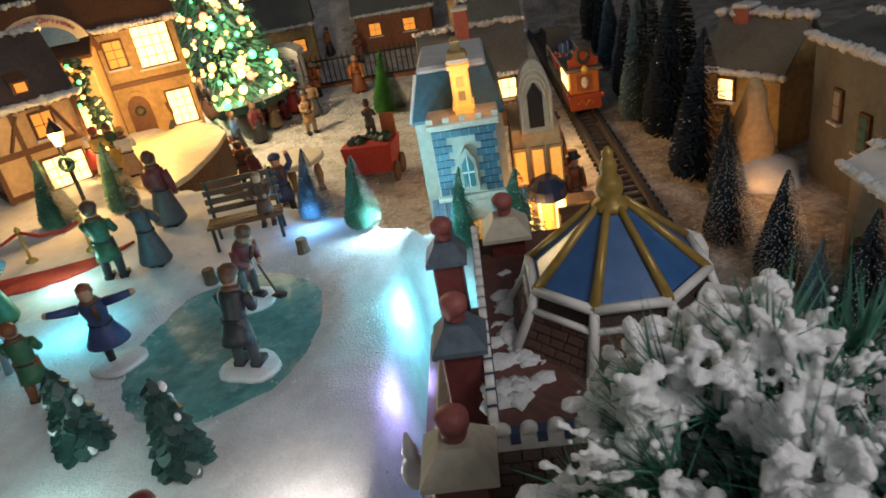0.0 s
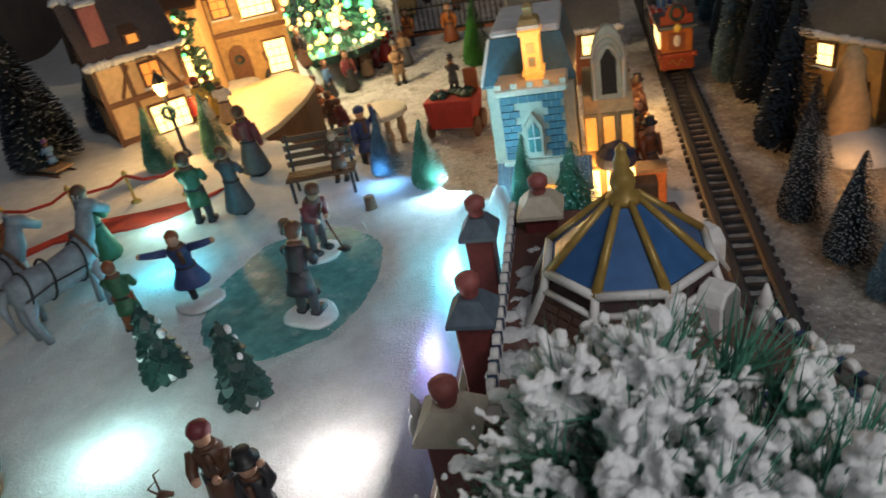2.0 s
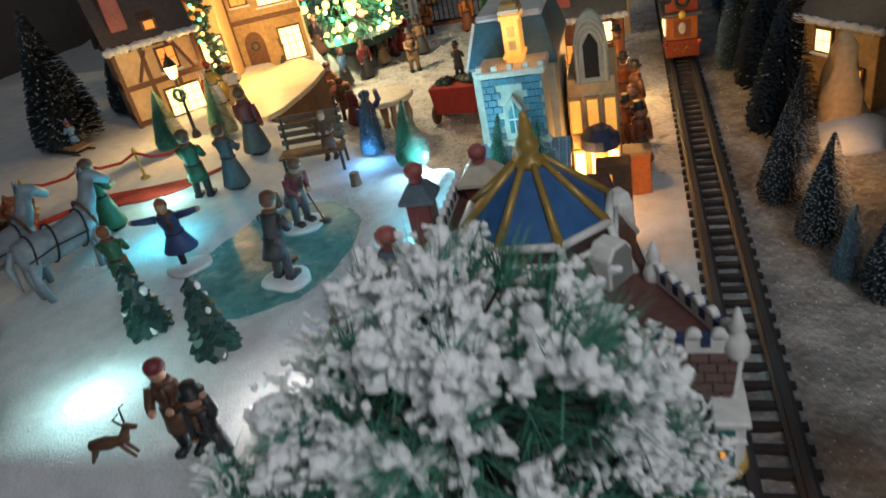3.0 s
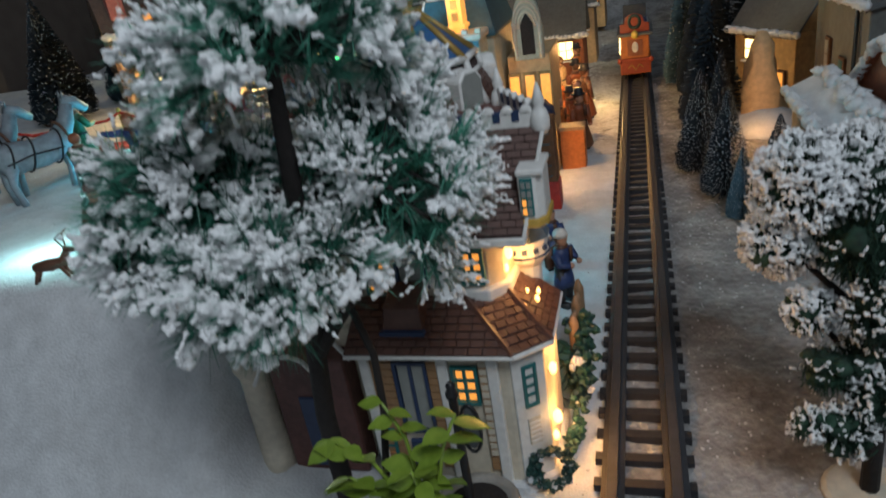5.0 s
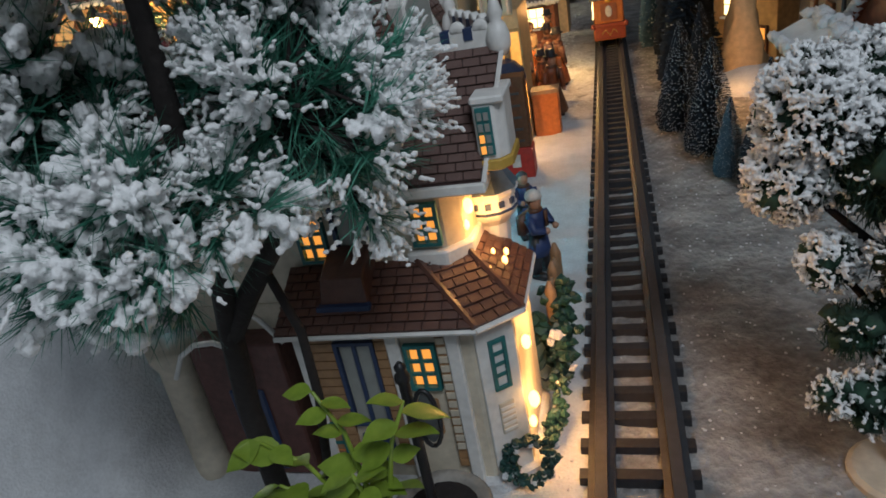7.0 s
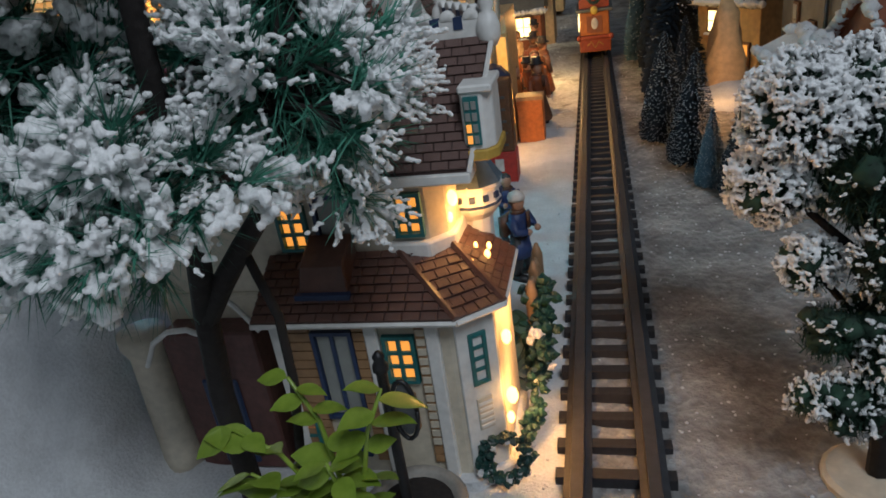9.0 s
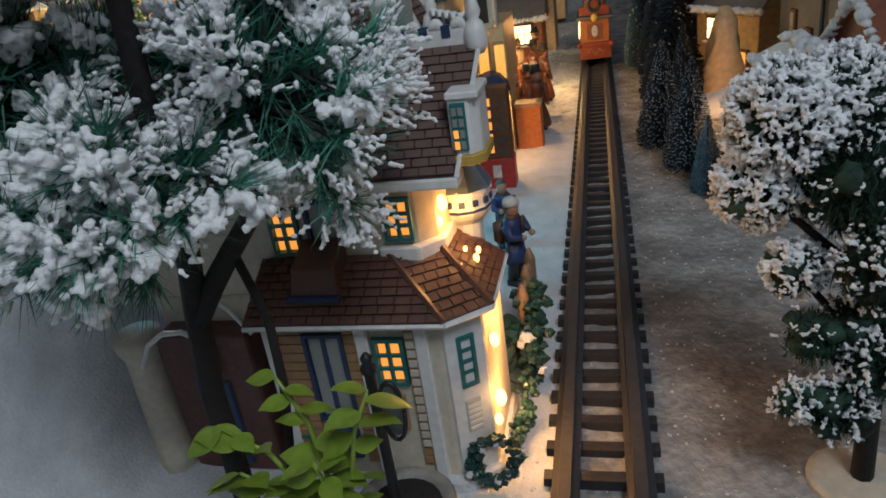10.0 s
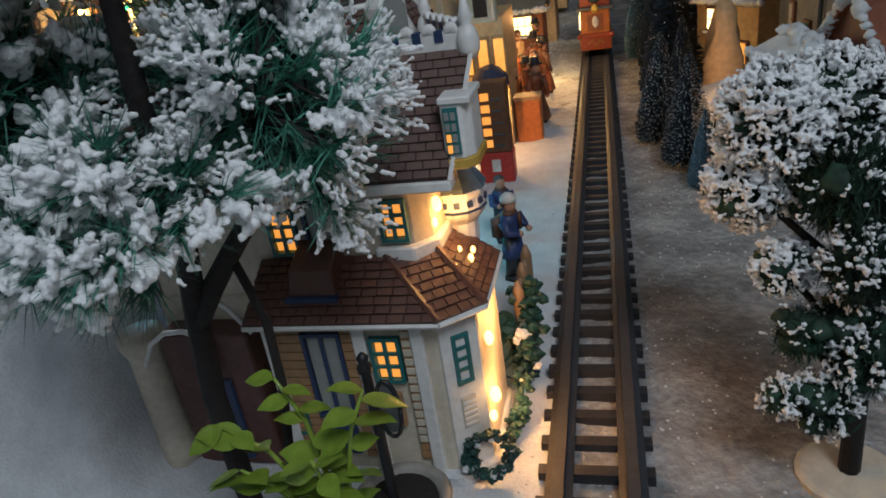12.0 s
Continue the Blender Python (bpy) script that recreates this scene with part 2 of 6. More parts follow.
def part(name, shape, mats, parent=None, label="", bevel=0.0, soft=False, world=False):
    """Links a shape as one mesh object, under a thing where one is given. world: its points are in the world."""
    bm = shape.bm
    bmesh.ops.recalc_face_normals(bm, faces=bm.faces)
    if bevel:
        sharp = [e for e in bm.edges if len(e.link_faces) == 2 and e.calc_face_angle(0) > 0.5]
        bmesh.ops.bevel(bm, geom=sharp, offset=bevel, segments=1, affect="EDGES", clamp_overlap=True)
    if parent and world:
        bmesh.ops.translate(bm, verts=bm.verts, vec=-parent.location)
    me = bpy.data.meshes.new(name)
    for f in bm.faces:
        f.smooth = soft
    bm.to_mesh(me)
    bm.free()
    for m in mats if isinstance(mats, (list, tuple)) else [mats]:
        me.materials.append(m)
    ob = new(name, me)
    if parent:
        ob.parent = parent
    return tagged(ob, label) if label else ob


def thing(name, label, category, at=(0, 0, 0), turn=0.0, group=""):
    ob = new(name)
    ob.empty_display_size = 0.01
    ob.matrix_basis = pose(*at, 0, 0, turn)
    return tagged(ob, label, category, group)


def whole(name, shape, mats, label, category, at=(0, 0, 0), turn=0.0, group="", kind="", bevel=0.0, soft=False):
    ob = part(name, shape, mats, None, "", bevel, soft)
    ob.matrix_basis = pose(*at, 0, 0, turn)
    return tagged(ob, label, category, group, kind)


def puffs(name, spots, mat, parent=None, label="", seed=1, jag=0.28, squash=0.85, soft=True):
    """Many small uneven lumps in one mesh. spots: places in the parent's space with their radii."""
    g = (1 + 5 ** 0.5) / 2
    unit = np.array([(-1, g, 0), (1, g, 0), (-1, -g, 0), (1, -g, 0), (0, -1, g), (0, 1, g), (0, -1, -g), (0, 1, -g), (g, 0, -1), (g, 0, 1), (-g, 0, -1), (-g, 0, 1)]) / math.hypot(1, g)
    tri = np.array([(0, 11, 5), (0, 5, 1), (0, 1, 7), (0, 7, 10), (0, 10, 11), (1, 5, 9), (5, 11, 4), (11, 10, 2), (10, 7, 6), (7, 1, 8), (3, 9, 4), (3, 4, 2), (3, 2, 6), (3, 6, 8), (3, 8, 9), (4, 9, 5), (2, 4, 11), (6, 2, 10), (8, 6, 7), (9, 8, 1)])
    rng = np.random.default_rng(seed)
    at, rad = np.array([s[0][:] for s in spots]), np.array([s[1] for s in spots])
    scale = rng.uniform(1 - jag, 1 + jag, (len(at), 12, 1)) * rng.uniform(0.75, 1.3, (len(at), 1, 3)) * (1, 1, squash)
    verts = at[:, None, :] + unit[None] * scale * rad[:, None, None]
    faces = (tri[None] + 12 * np.arange(len(at))[:, None, None]).reshape(-1, 3)
    me = bpy.data.meshes.new(name)
    me.from_pydata(verts.reshape(-1, 3).tolist(), [], faces.tolist())
    me.polygons.foreach_set("use_smooth", [soft] * len(faces))
    me.materials.append(mat)
    ob = new(name, me)
    if parent:
        ob.parent = parent
    return tagged(ob, label, kind="stuff")


def fuse(ob, size):
    """Melts overlapping lumps into one crumbly skin."""
    m = ob.modifiers.new("fuse", "REMESH")
    m.mode, m.voxel_size, m.use_smooth_shade = "VOXEL", size, True
    return ob


# ---- ground ----
def step(a, b, v):
    t = min(1.0, max(0.0, (v - a) / (b - a)))
    return t * t * (3 - 2 * t)


def edge_x(y):
    """Where the raised terrace ends towards the railway."""
    return -0.222 - 0.20 * step(0.60, 0.80, y) - 0.20 * step(0.76, 0.90, y)


def height(x, y):
    e = edge_x(y)
    wide = 0.012 if y < 0.62 else 0.03
    z = 0.111 * step(e + wide, e - wide, x) * step(0.18, 0.28, y) * (1 - 0.5 * step(1.22, 1.36, y))
    z += 0.05 * step(0.10, -0.02, abs(x + 0.21)) * step(0.24, 0.34, y) * (1 - step(0.60, 0.75, y)) * (1 - step(e + wide, e - wide, x)) * step(-0.195, -0.205, x)
    z += 0.085 * step(0.075, 0.035, math.hypot(x + 0.165, y - 0.595)) * step(-0.10, -0.13, x) * step(0.45, 0.50, y)
    z += 0.16 * step(1.9, 2.3, y) + 0.02 * step(0.25, 0.5, x)
    q = math.hypot((x + 0.350) / 0.068, (y - 0.490) / 0.092)
    z -= 0.0085 * step(1.22, 0.62, q)
    rough = 0.0025 if x > -0.22 or y > 0.85 else 0.0014
    return z - 0.003 + rough * noise.noise((x * 28, y * 28, 0)) + rough * 0.7 * noise.noise((x * 95, y * 95, 3))


def ground_sheet():
    xs = list(np.arange(-1.7, -0.7, 0.03)) + list(np.arange(-0.7, 0.16, 0.006)) + list(np.arange(0.16, 1.3, 0.03))
    ys = list(np.arange(-0.6, 0.12, 0.03)) + list(np.arange(0.12, 0.75, 0.006)) + list(np.arange(0.75, 1.5, 0.012)) + list(np.arange(1.5, 2.7, 0.04))
    verts = [(x, y, height(x, y)) for y in ys for x in xs]
    n = len(xs)
    faces = [(j * n + i, j * n + i + 1, (j + 1) * n + i + 1, (j + 1) * n + i) for j in range(len(ys) - 1) for i in range(n - 1)]
    me = bpy.data.meshes.new("ground")
    me.from_pydata(verts, [], faces)
    me.polygons.foreach_set("use_smooth", [True] * len(faces))
    me.materials.append(SNOW)
    me.materials.append(SNOW_GRIT)
    me.materials.append(SNOW_DIRTY_DIMMED)
    for p in me.polygons:
        c = p.center
        if c.x > -0.0155:
            p.material_index = 2
        elif c.x > edge_x(c.y) + 0.02 and c.y > 0.8:
            p.material_index = 1
    return tagged(new("ground", me), "uneven white artificial snow sheet with trodden grey patches", "snow ground", kind="structure")


ground_sheet()
whole("wall_north", Shape().box(-1.9, 1.5, 2.75, 2.85, -0.8, 1.6), material("room_wall", (0.16, 0.13, 0.11), 0.8, 0.2, 20, 0.1), "dim plain room wall behind the village", "wall", kind="structure")
whole("wall_east", Shape().box(1.35, 1.45, -1.5, 2.75, -0.8, 1.6), material("room_wall_side", (0.16, 0.13, 0.11), 0.8, 0.2, 20, 0.1), "dim plain room wall beside the village", "wall", kind="structure")
whole("wall_west", Shape().box(-1.9, -1.8, -1.5, 2.75, -0.8, 1.6), material("room_wall_far", (0.16, 0.13, 0.11), 0.8, 0.2, 20, 0.1), "dim plain room wall", "wall", kind="structure")
whole("floor", Shape().box(-1.9, 1.45, -1.5, 2.85, -0.85, -0.8), material("room_floor", (0.14, 0.09, 0.06), 0.6, 0.3, 20, 0.1), "dark wooden room floor under the display", "floor", kind="structure")


# ---- pond ----
def pond():
    s = Shape()
    out = [(-0.350 + 0.068 * math.cos(a) * (1 + 0.05 * math.sin(3 * a)), 0.490 + 0.092 * math.sin(a) * (1 + 0.06 * math.cos(2 * a))) for a in np.linspace(0, math.tau, 49)[:-1]]
    s.prism(out, 0.1000, 0.1044)
    whole("pond", s, ICE, "frozen teal skating pond sunk in a raised snow bank", "pond", kind="structure")


pond()


# ---- figures ----
def figure(name, label, at, turn=0.0, tall=0.066, coat="grey", lower="charcoal", hat="", hair="brown", skirt=False, arms="down", base=False, stick=False, lean=0.0, pack="", kind="figurine"):
    """A painted resin figurine: one mesh with its paints as slots."""
    s, k = Shape(), tall / 0.066
    mats = [PAINT[coat], PAINT[lower], SKIN, PAINT[hat or hair], PAINT[hair], SNOW, PAINT["black"], PAINT[pack or "brown"]]
    hip = 0.030 * k
    if base:
        s.solid([[(0.019 * q * math.cos(a) * k, 0.015 * q * math.sin(a) * k * (1 + 0.15 * math.sin(3 * a)), z * k) for a in np.linspace(0, math.tau, 17)[:-1]] for q, z in ((1.0, 0), (1.02, 0.002), (0.9, 0.0035))], 5)
    z0 = 0.003 * k if base else 0.0
    if skirt == "short":
        s.lathe([(0.0135 * k, 0.0150 * k), (0.0140 * k, 0.0165 * k), (0.0105 * k, 0.0240 * k), (0.0070 * k, 0.0310 * k), (0.0060 * k, 0.0350 * k)], (0, 0, z0), 14, 1, flat=(1, 0.8))
        for side, kick in ((-1, 0.0), (1, 0.014)):
            s.tube([(side * 0.003 * k, kick * k, z0 + (0.002 + kick * 0.55) * k), (side * 0.003 * k, kick * 0.4 * k, z0 + 0.018 * k)], [0.0026 * k, 0.0032 * k], 8, 6)
    elif skirt:
        s.lathe([(0.0125 * k, 0.004 * k), (0.0135 * k, 0.006 * k), (0.011 * k, 0.016 * k), (0.0075 * k, 0.028 * k), (0.0062 * k, 0.034 * k)], (0, 0, z0), 14, 1, flat=(1, 0.85))
        s.box(-0.006 * k, -0.001 * k, -0.006 * k, 0.004 * k, z0, z0 + 0.006 * k, 6).box(0.001 * k, 0.006 * k, -0.006 * k, 0.004 * k, z0, z0 + 0.006 * k, 6)
    else:
        for side in (-1, 1):
            x = side * 0.0042 * k
            s.tube([(x * 1.35, 0.001 * k, z0 + 0.002 * k), (x * 1.2, -0.001 * k, z0 + 0.016 * k), (x * 0.9, 0, z0 + hip + 0.003 * k)], [0.0029 * k, 0.0036 * k, 0.0046 * k], 8, 1)
            s.solid([[(x * 1.35 + u * k, v * k, z0 + z * k) for u, v in ((-0.003, 0.003), (0.003, 0.003), (0.0026, -0.008), (-0.0026, -0.008))] for z in (0, 0.0036)], 6)
    tip = Matrix.Translation((0, 0, z0 + hip)) @ Matrix.Rotation(lean, 4, "X")

    def up(p):
        return tip @ Vector((p[0] * k, p[1] * k, p[2] * k))

    body = [(0.0078, -0.006), (0.0072, 0.000), (0.0070, 0.006), (0.0084, 0.014), (0.0080, 0.018), (0.0035, 0.0205)]
    s.solid([[up((r * math.cos(a), r * 0.72 * math.sin(a), z)) for a in np.linspace(0, math.tau, 13)[:-1]] for r, z in body], 0)
    s.solid([[up((r * math.cos(a), r * math.sin(a) - 0.0006, 0.0262 + z)) for a in np.linspace(0, math.tau, 11)[:-1]] for r, z in ((0.002, -0.006), (0.0038, -0.004), (0.0048, 0), (0.0042, 0.0032), (0.0016, 0.0052))], 2)
    s.solid([[up((r * math.cos(a), r * math.sin(a) + 0.0010, 0.0270 + z)) for a in np.linspace(0, math.tau, 11)[:-1]] for r, z in ((0.0035, -0.0035), (0.0052, -0.0005), (0.0050, 0.003), (0.0022, 0.0058))], 4)
    if not skirt:
        s.solid([[up((r * math.cos(a), r * 0.8 * math.sin(a), z)) for a in np.linspace(0, math.tau, 13)[:-1]] for r, z in ((0.0096, -0.013), (0.0090, -0.008), (0.0074, 0.001))], 0)
    s.solid([[up((r * math.cos(a), r * 0.85 * math.sin(a), z)) for a in np.linspace(0, math.tau, 13)[:-1]] for r, z in ((0.0046, 0.0182), (0.0062, 0.0196), (0.0052, 0.0214), (0.0040, 0.0218))], 7)
    s.solid([[up((x, y, z)) for x, y in ((0.0006, -0.0064), (0.0040, -0.0060), (0.0040, -0.0074), (0.0006, -0.0078))] for z in (0.0080, 0.0195)], 7)
    s.solid([[up((r * math.cos(a), r * 0.75 * math.sin(a), z)) for a in np.linspace(0, math.tau, 13)[:-1]] for r, z in ((0.0079, 0.0005), (0.0081, 0.0022))], 6)
    if hat:
        if hat in ("black", "charcoal"):
            s.solid([[up((r * math.cos(a), r * math.sin(a), 0.0298 + z)) for a in np.linspace(0, math.tau, 13)[:-1]] for r, z in ((0.0076, 0), (0.0076, 0.0008), (0.0048, 0.001), (0.0046, 0.0066), (0.0044, 0.0068))], 3)
        else:
            s.solid([[up((r * math.cos(a), r * math.sin(a), 0.0285 + z)) for a in np.linspace(0, math.tau, 13)[:-1]] for r, z in ((0.0056, -0.0005), (0.0060, 0.001), (0.0052, 0.0038), (0.002, 0.0058))], 3)
    reach = {"down": [((0.0085, 0, 0.016), (0.0105, -0.001, 0.006), (0.0095, -0.004, -0.003))] * 2,
             "out": [((0.0085, 0, 0.016), (0.017, -0.001, 0.017), (0.026, -0.002, 0.019))] * 2,
             "fore": [((0.0085, 0, 0.016), (0.0095, -0.005, 0.008), (0.005, -0.012, 0.008))] * 2,
             "wave": [((0.0085, 0, 0.016), (0.0105, -0.001, 0.006), (0.0095, -0.004, -0.003)), ((0.0085, 0, 0.016), (0.013, -0.001, 0.022), (0.0115, -0.002, 0.032))],
             "hips": [((0.0085, 0, 0.016), (0.0165, 0.002, 0.008), (0.008, -0.003, 0.001))] * 2}[arms]
    for side, (a, b, c) in zip((-1, 1), reach):
        pts = [up((side * p[0], p[1], p[2])) for p in (a, b, c)]
        s.tube(pts, [0.0034 * k, 0.003 * k, 0.0024 * k], 7, 0)
        s.ball(pts[-1], 0.0024 * k, 2, seg=7)
    if stick:
        s.tube([up((0.004, -0.012, 0.004)), (0.010 * k, -0.016 * k, z0 + 0.001)], [0.0009 * k, 0.0009 * k], 6, 7)
        s.solid([[(0.010 * k + u * k, -0.016 * k + v * k, z0 + z * k) for u, v in ((-0.0035, 0.003), (0.0035, 0.003), (0.0040, -0.006), (0, -0.0085), (-0.0040, -0.006))] for z in (0.0004, 0.0016)], 6)
    if pack:
        s.solid([[up((u * 0.008, v, z)) for u, v in ((-1, 0.006), (1, 0.006), (1, 0.011), (-1, 0.011))] for z in (0.002, 0.016)], 7)
    return whole(name, s, mats, label, kind, at, turn, soft=True)


def on(x, y):
    return (x, y, height(x, y))


figure("skater_figurine", "painted figurine in grey with a stick on a snowy base", (-0.322, 0.449, 0.1044), 165, 0.070, "charcoal", "grey", hat="brown", arms="fore", base=True, stick=True, lean=0.28)
figure("skater_figurine", "painted figurine in a wine jacket bending over a stick", (-0.343, 0.533, 0.1044), 60, 0.066, "wine", "grey", hat="brown", arms="fore", base=True, stick=True, lean=0.45)
figure("skater_figurine", "painted girl figurine in a blue coat gliding with arms spread", (-0.415, 0.467, 0.109), 20, 0.064, "blue", "blue", hair="rust", skirt="short", arms="out", base=True, lean=0.2)
figure("woman_figurine", "painted figurine in a green jacket and rust trousers with red hair", on(-0.452, 0.440), 200, 0.060, "green", "rust", hair="rust", arms="fore")
figure("man_figurine", "painted figurine of a gentleman in dark green with a hat", on(-0.478, 0.600), 190, 0.072, "green", "charcoal", hat="brown", arms="fore")
figure("woman_figurine", "painted figurine of a lady in a wide grey tiered dress", on(-0.447, 0.612), 170, 0.070, "grey", "grey", hair="brown", skirt=True, arms="fore")
figure("woman_figurine", "painted figurine of a lady with a wine coat and grey skirt", on(-0.468, 0.700), 170, 0.080, "wine", "grey", hair="brown", skirt=True, arms="down")
figure("coachman_figurine", "painted figurine in a long green coat and flat cap", on(-0.545, 0.545), 160, 0.074, "green", "green", hat="brown", skirt=True, arms="fore")
figure("officer_figurine", "painted figurine of an officer in blue raising an arm", on(-0.438, 0.955), 20, 0.092, "blue", "charcoal", hat="blue", arms="wave")
figure("couple_figurine", "painted figurine with red bobble hair seen from behind", on(-0.302, 0.286), 10, 0.062, "brown", "charcoal", hair="wine", hat="wine", arms="fore")
figure("couple_figurine", "painted figurine with a black top hat seen from behind", on(-0.276, 0.274), -10, 0.058, "charcoal", "black", hat="black", arms="wave")
figure("photographer_figurine", "painted figurine in a tan suit and hat beside a tripod", on(-0.478, 1.335), 30, 0.082, "tan", "tan", hat="charcoal", arms="fore")
figure("santa_figurine", "painted figurine in a red robe trimmed white", on(-0.545, 1.50), 10, 0.090, "red", "red", hat="white", hair="white", skirt=True, arms="fore")
figure("shopper_figurine", "painted figurine in a wine coat by the fair", on(-0.575, 1.33), 60, 0.085, "wine", "charcoal", hair="brown", skirt=True)
figure("shopper_figurine", "painted figurine in a grey blue coat by the fair", on(-0.60, 1.28), 90, 0.080, "sky", "charcoal", hair="brown", skirt=True)
figure("shopper_figurine", "painted figurine in an orange jacket by the iron fence", on(-0.52, 1.62), 0, 0.085, "orange", "charcoal", hair="brown")
figure("shopper_figurine", "painted figurine in a long orange coat by the iron fence", on(-0.42, 1.60), 0, 0.090, "orange", "rust", hair="brown", skirt=True)
figure("vendor_figurine", "painted figurine of a vendor in brown by the curved wall", on(-0.535, 1.10), 200, 0.075, "brown", "charcoal", hat="brown")
figure("vendor_figurine", "painted figurine in a wine dress by the curved wall", on(-0.51, 1.07), 150, 0.075, "wine", "wine", hair="brown", skirt=True)
figure("gentleman_figurine", "painted figurine in rust with a black top hat beside the track", on(-0.083, 0.875), 100, 0.070, "rust", "brown", hat="black")
figure("walker_figurine", "painted figurine in a dark blue coat beside the railway", on(-0.055, 0.435), 60, 0.064, "blue", "charcoal", hat="white", arms="fore", pack="brown")
for i, (x, y, c, d) in enumerate([(-0.075, 0.90, "orange", "rust"), (-0.068, 0.83, "rust", "brown"), (-0.092, 0.81, "orange", "tan"), (-0.070, 0.98, "brown", "rust"), (-0.105, 0.95, "orange", "rust"), (-0.085, 1.02, "rust", "brown"), (-0.115, 1.08, "tan", "brown"), (-0.095, 1.17, "orange", "brown"), (-0.12, 0.90, "brown", "rust")]):
    figure("market_figurine", "painted figurine in warm brown clothes in the lamplit lane", on(x, y), 40 * i, 0.078, c, d, hat=("black" if i % 2 else ""), skirt=bool(i % 2))
for i, (x, y) in enumerate([(-0.649, 0.909), (-0.616, 0.881), (-0.607, 0.897), (-0.573, 0.860)]):
    figure("carol_figurine", "pale painted choir figurine glowing in lamplight", (x, y, 0.1135), 150 + 15 * i, 0.062, ("white", "yellow", "green", "white")[i], ("red", "white", "yellow", "tan")[i], hat=("white", "red", "", "yellow")[i], skirt=True, arms="fore")


for i, (x, y, top, low, cap) in enumerate([(-0.603, 1.469, "charcoal", "rust", "brown"), (-0.565, 1.411, "brown", "tan", ""), (-0.560, 1.466, "wine", "wine", "red"), (-0.492, 1.449, "tan", "grey", "charcoal"), (-0.644, 1.237, "brown", "brown", "brown"), (-0.633, 1.276, "charcoal", "brown", ""), (-0.590, 1.186, "rust", "charcoal", "brown"), (-0.634, 1.127, "brown", "charcoal", "black"), (-0.583, 1.683, "red", "red", "white"), (-0.545, 1.990, "orange", "charcoal", ""), (-0.458, 1.925, "rust", "rust", "")]):
    figure("villager_figurine", "painted figurine in " + top + " strolling over the trodden snow square", on(x, y), 70 * i, 0.080, top, low, hat=cap, skirt=bool(i % 2), arms=("fore", "down")[i % 2])


# ---- bottle-brush trees ----
def brush_tree(name, label, at, tall, wide, needles, frost=0.3, seed=1, group="bottle-brush trees", turn=0.0):
    rnd = random.Random(seed)
    t = thing(name, label, "toy tree", at, turn, group)
    part("trunk", Shape().lathe([(wide * 0.10, 0), (wide * 0.10, tall * 0.06), (0.0012, tall * 0.08), (0.0006, tall)], seg=7), BARK, t)
    green, white = Shape(), Shape()
    rows = 58
    for i in range(rows):
        q = (i + 0.5) / rows
        z, r = tall * (0.06 + 0.94 * q), wide * (1 - q) ** 0.85 * (1 - 0.25 * math.exp(-q * 14)) + wide * 0.04
        n = max(14, int(44 * (1 - q)))
        for j in range(n):
            a = math.tau * (j + rnd.random()) / n
            rr, zz, w = r * rnd.uniform(0.90, 1.04), z + tall * rnd.uniform(-0.012, 0.012), r * 1.5 / n
            c, sn = math.cos(a), math.sin(a)
            tipz = zz - r * 0.10
            p = [(0.0, 0.0, zz + tall * 0.012), (rr * c - w * sn, rr * sn + w * c, tipz), (rr * c + w * sn, rr * sn - w * c, tipz + tall * 0.01)]
            green.bm.faces.new([green.bm.verts.new(v) for v in p])
            if rnd.random() < frost:
                u, w2 = rr * 1.01, w * rnd.uniform(0.25, 0.55)
                b = [(u * 0.86 * c, u * 0.86 * sn, tipz + tall * 0.010), (u * c - w2 * sn, u * sn + w2 * c, tipz + tall * 0.006), (u * 1.03 * c, u * 1.03 * sn, tipz + tall * 0.018), (u * c + w2 * sn, u * sn - w2 * c, tipz + tall * 0.006)]
                white.bm.faces.new([white.bm.verts.new(v) for v in b])
    part("crown", green, needles, t)
    if frost:
        tagged(part("frost", white, FROST, t, "white frosted tips"), kind="stuff")
    return t


DARK_TREES = [  # x, y, height, radius, blue?, frost
    (0.064, 0.718, 0.107, 0.028, 0, 0.85), (0.082, 0.640, 0.102, 0.027, 0, 0.85), (0.088, 0.586, 0.067, 0.015, 1, 0.5), (0.112, 0.560, 0.100, 0.026, 0, 0.5),
    (0.090, 0.883, 0.174, 0.043, 0, 0.07), (0.094, 0.814, 0.106, 0.023, 0, 0.35), (0.098, 1.032, 0.215, 0.047, 0, 0.05), (0.072, 1.118, 0.185, 0.034, 1, 0.2),
    (0.097, 1.361, 0.110, 0.023, 1, 0.3), (0.085, 1.25, 0.165, 0.030, 0, 0.08), (0.098, 1.46, 0.15, 0.030, 1, 0.25), (0.112, 1.58, 0.17, 0.034, 0, 0.2), (0.140, 1.16, 0.22, 0.045, 0, 0.04),
    (0.135, 1.33, 0.20, 0.042, 0, 0.12), (0.115, 1.72, 0.17, 0.036, 0, 0.2), (0.145, 1.90, 0.2, 0.04, 0, 0.2)]
for i, (x, y, h, r, blue, fr) in enumerate(DARK_TREES):
    brush_tree("bottle_brush_tree", "frosted blue bottle-brush fir" if blue else "dark green bottle-brush fir dusted with frost", on(x, y), h, r, BRISTLEBLUE if blue else BRISTLE, fr, 10 + i, "trees beside the railway")
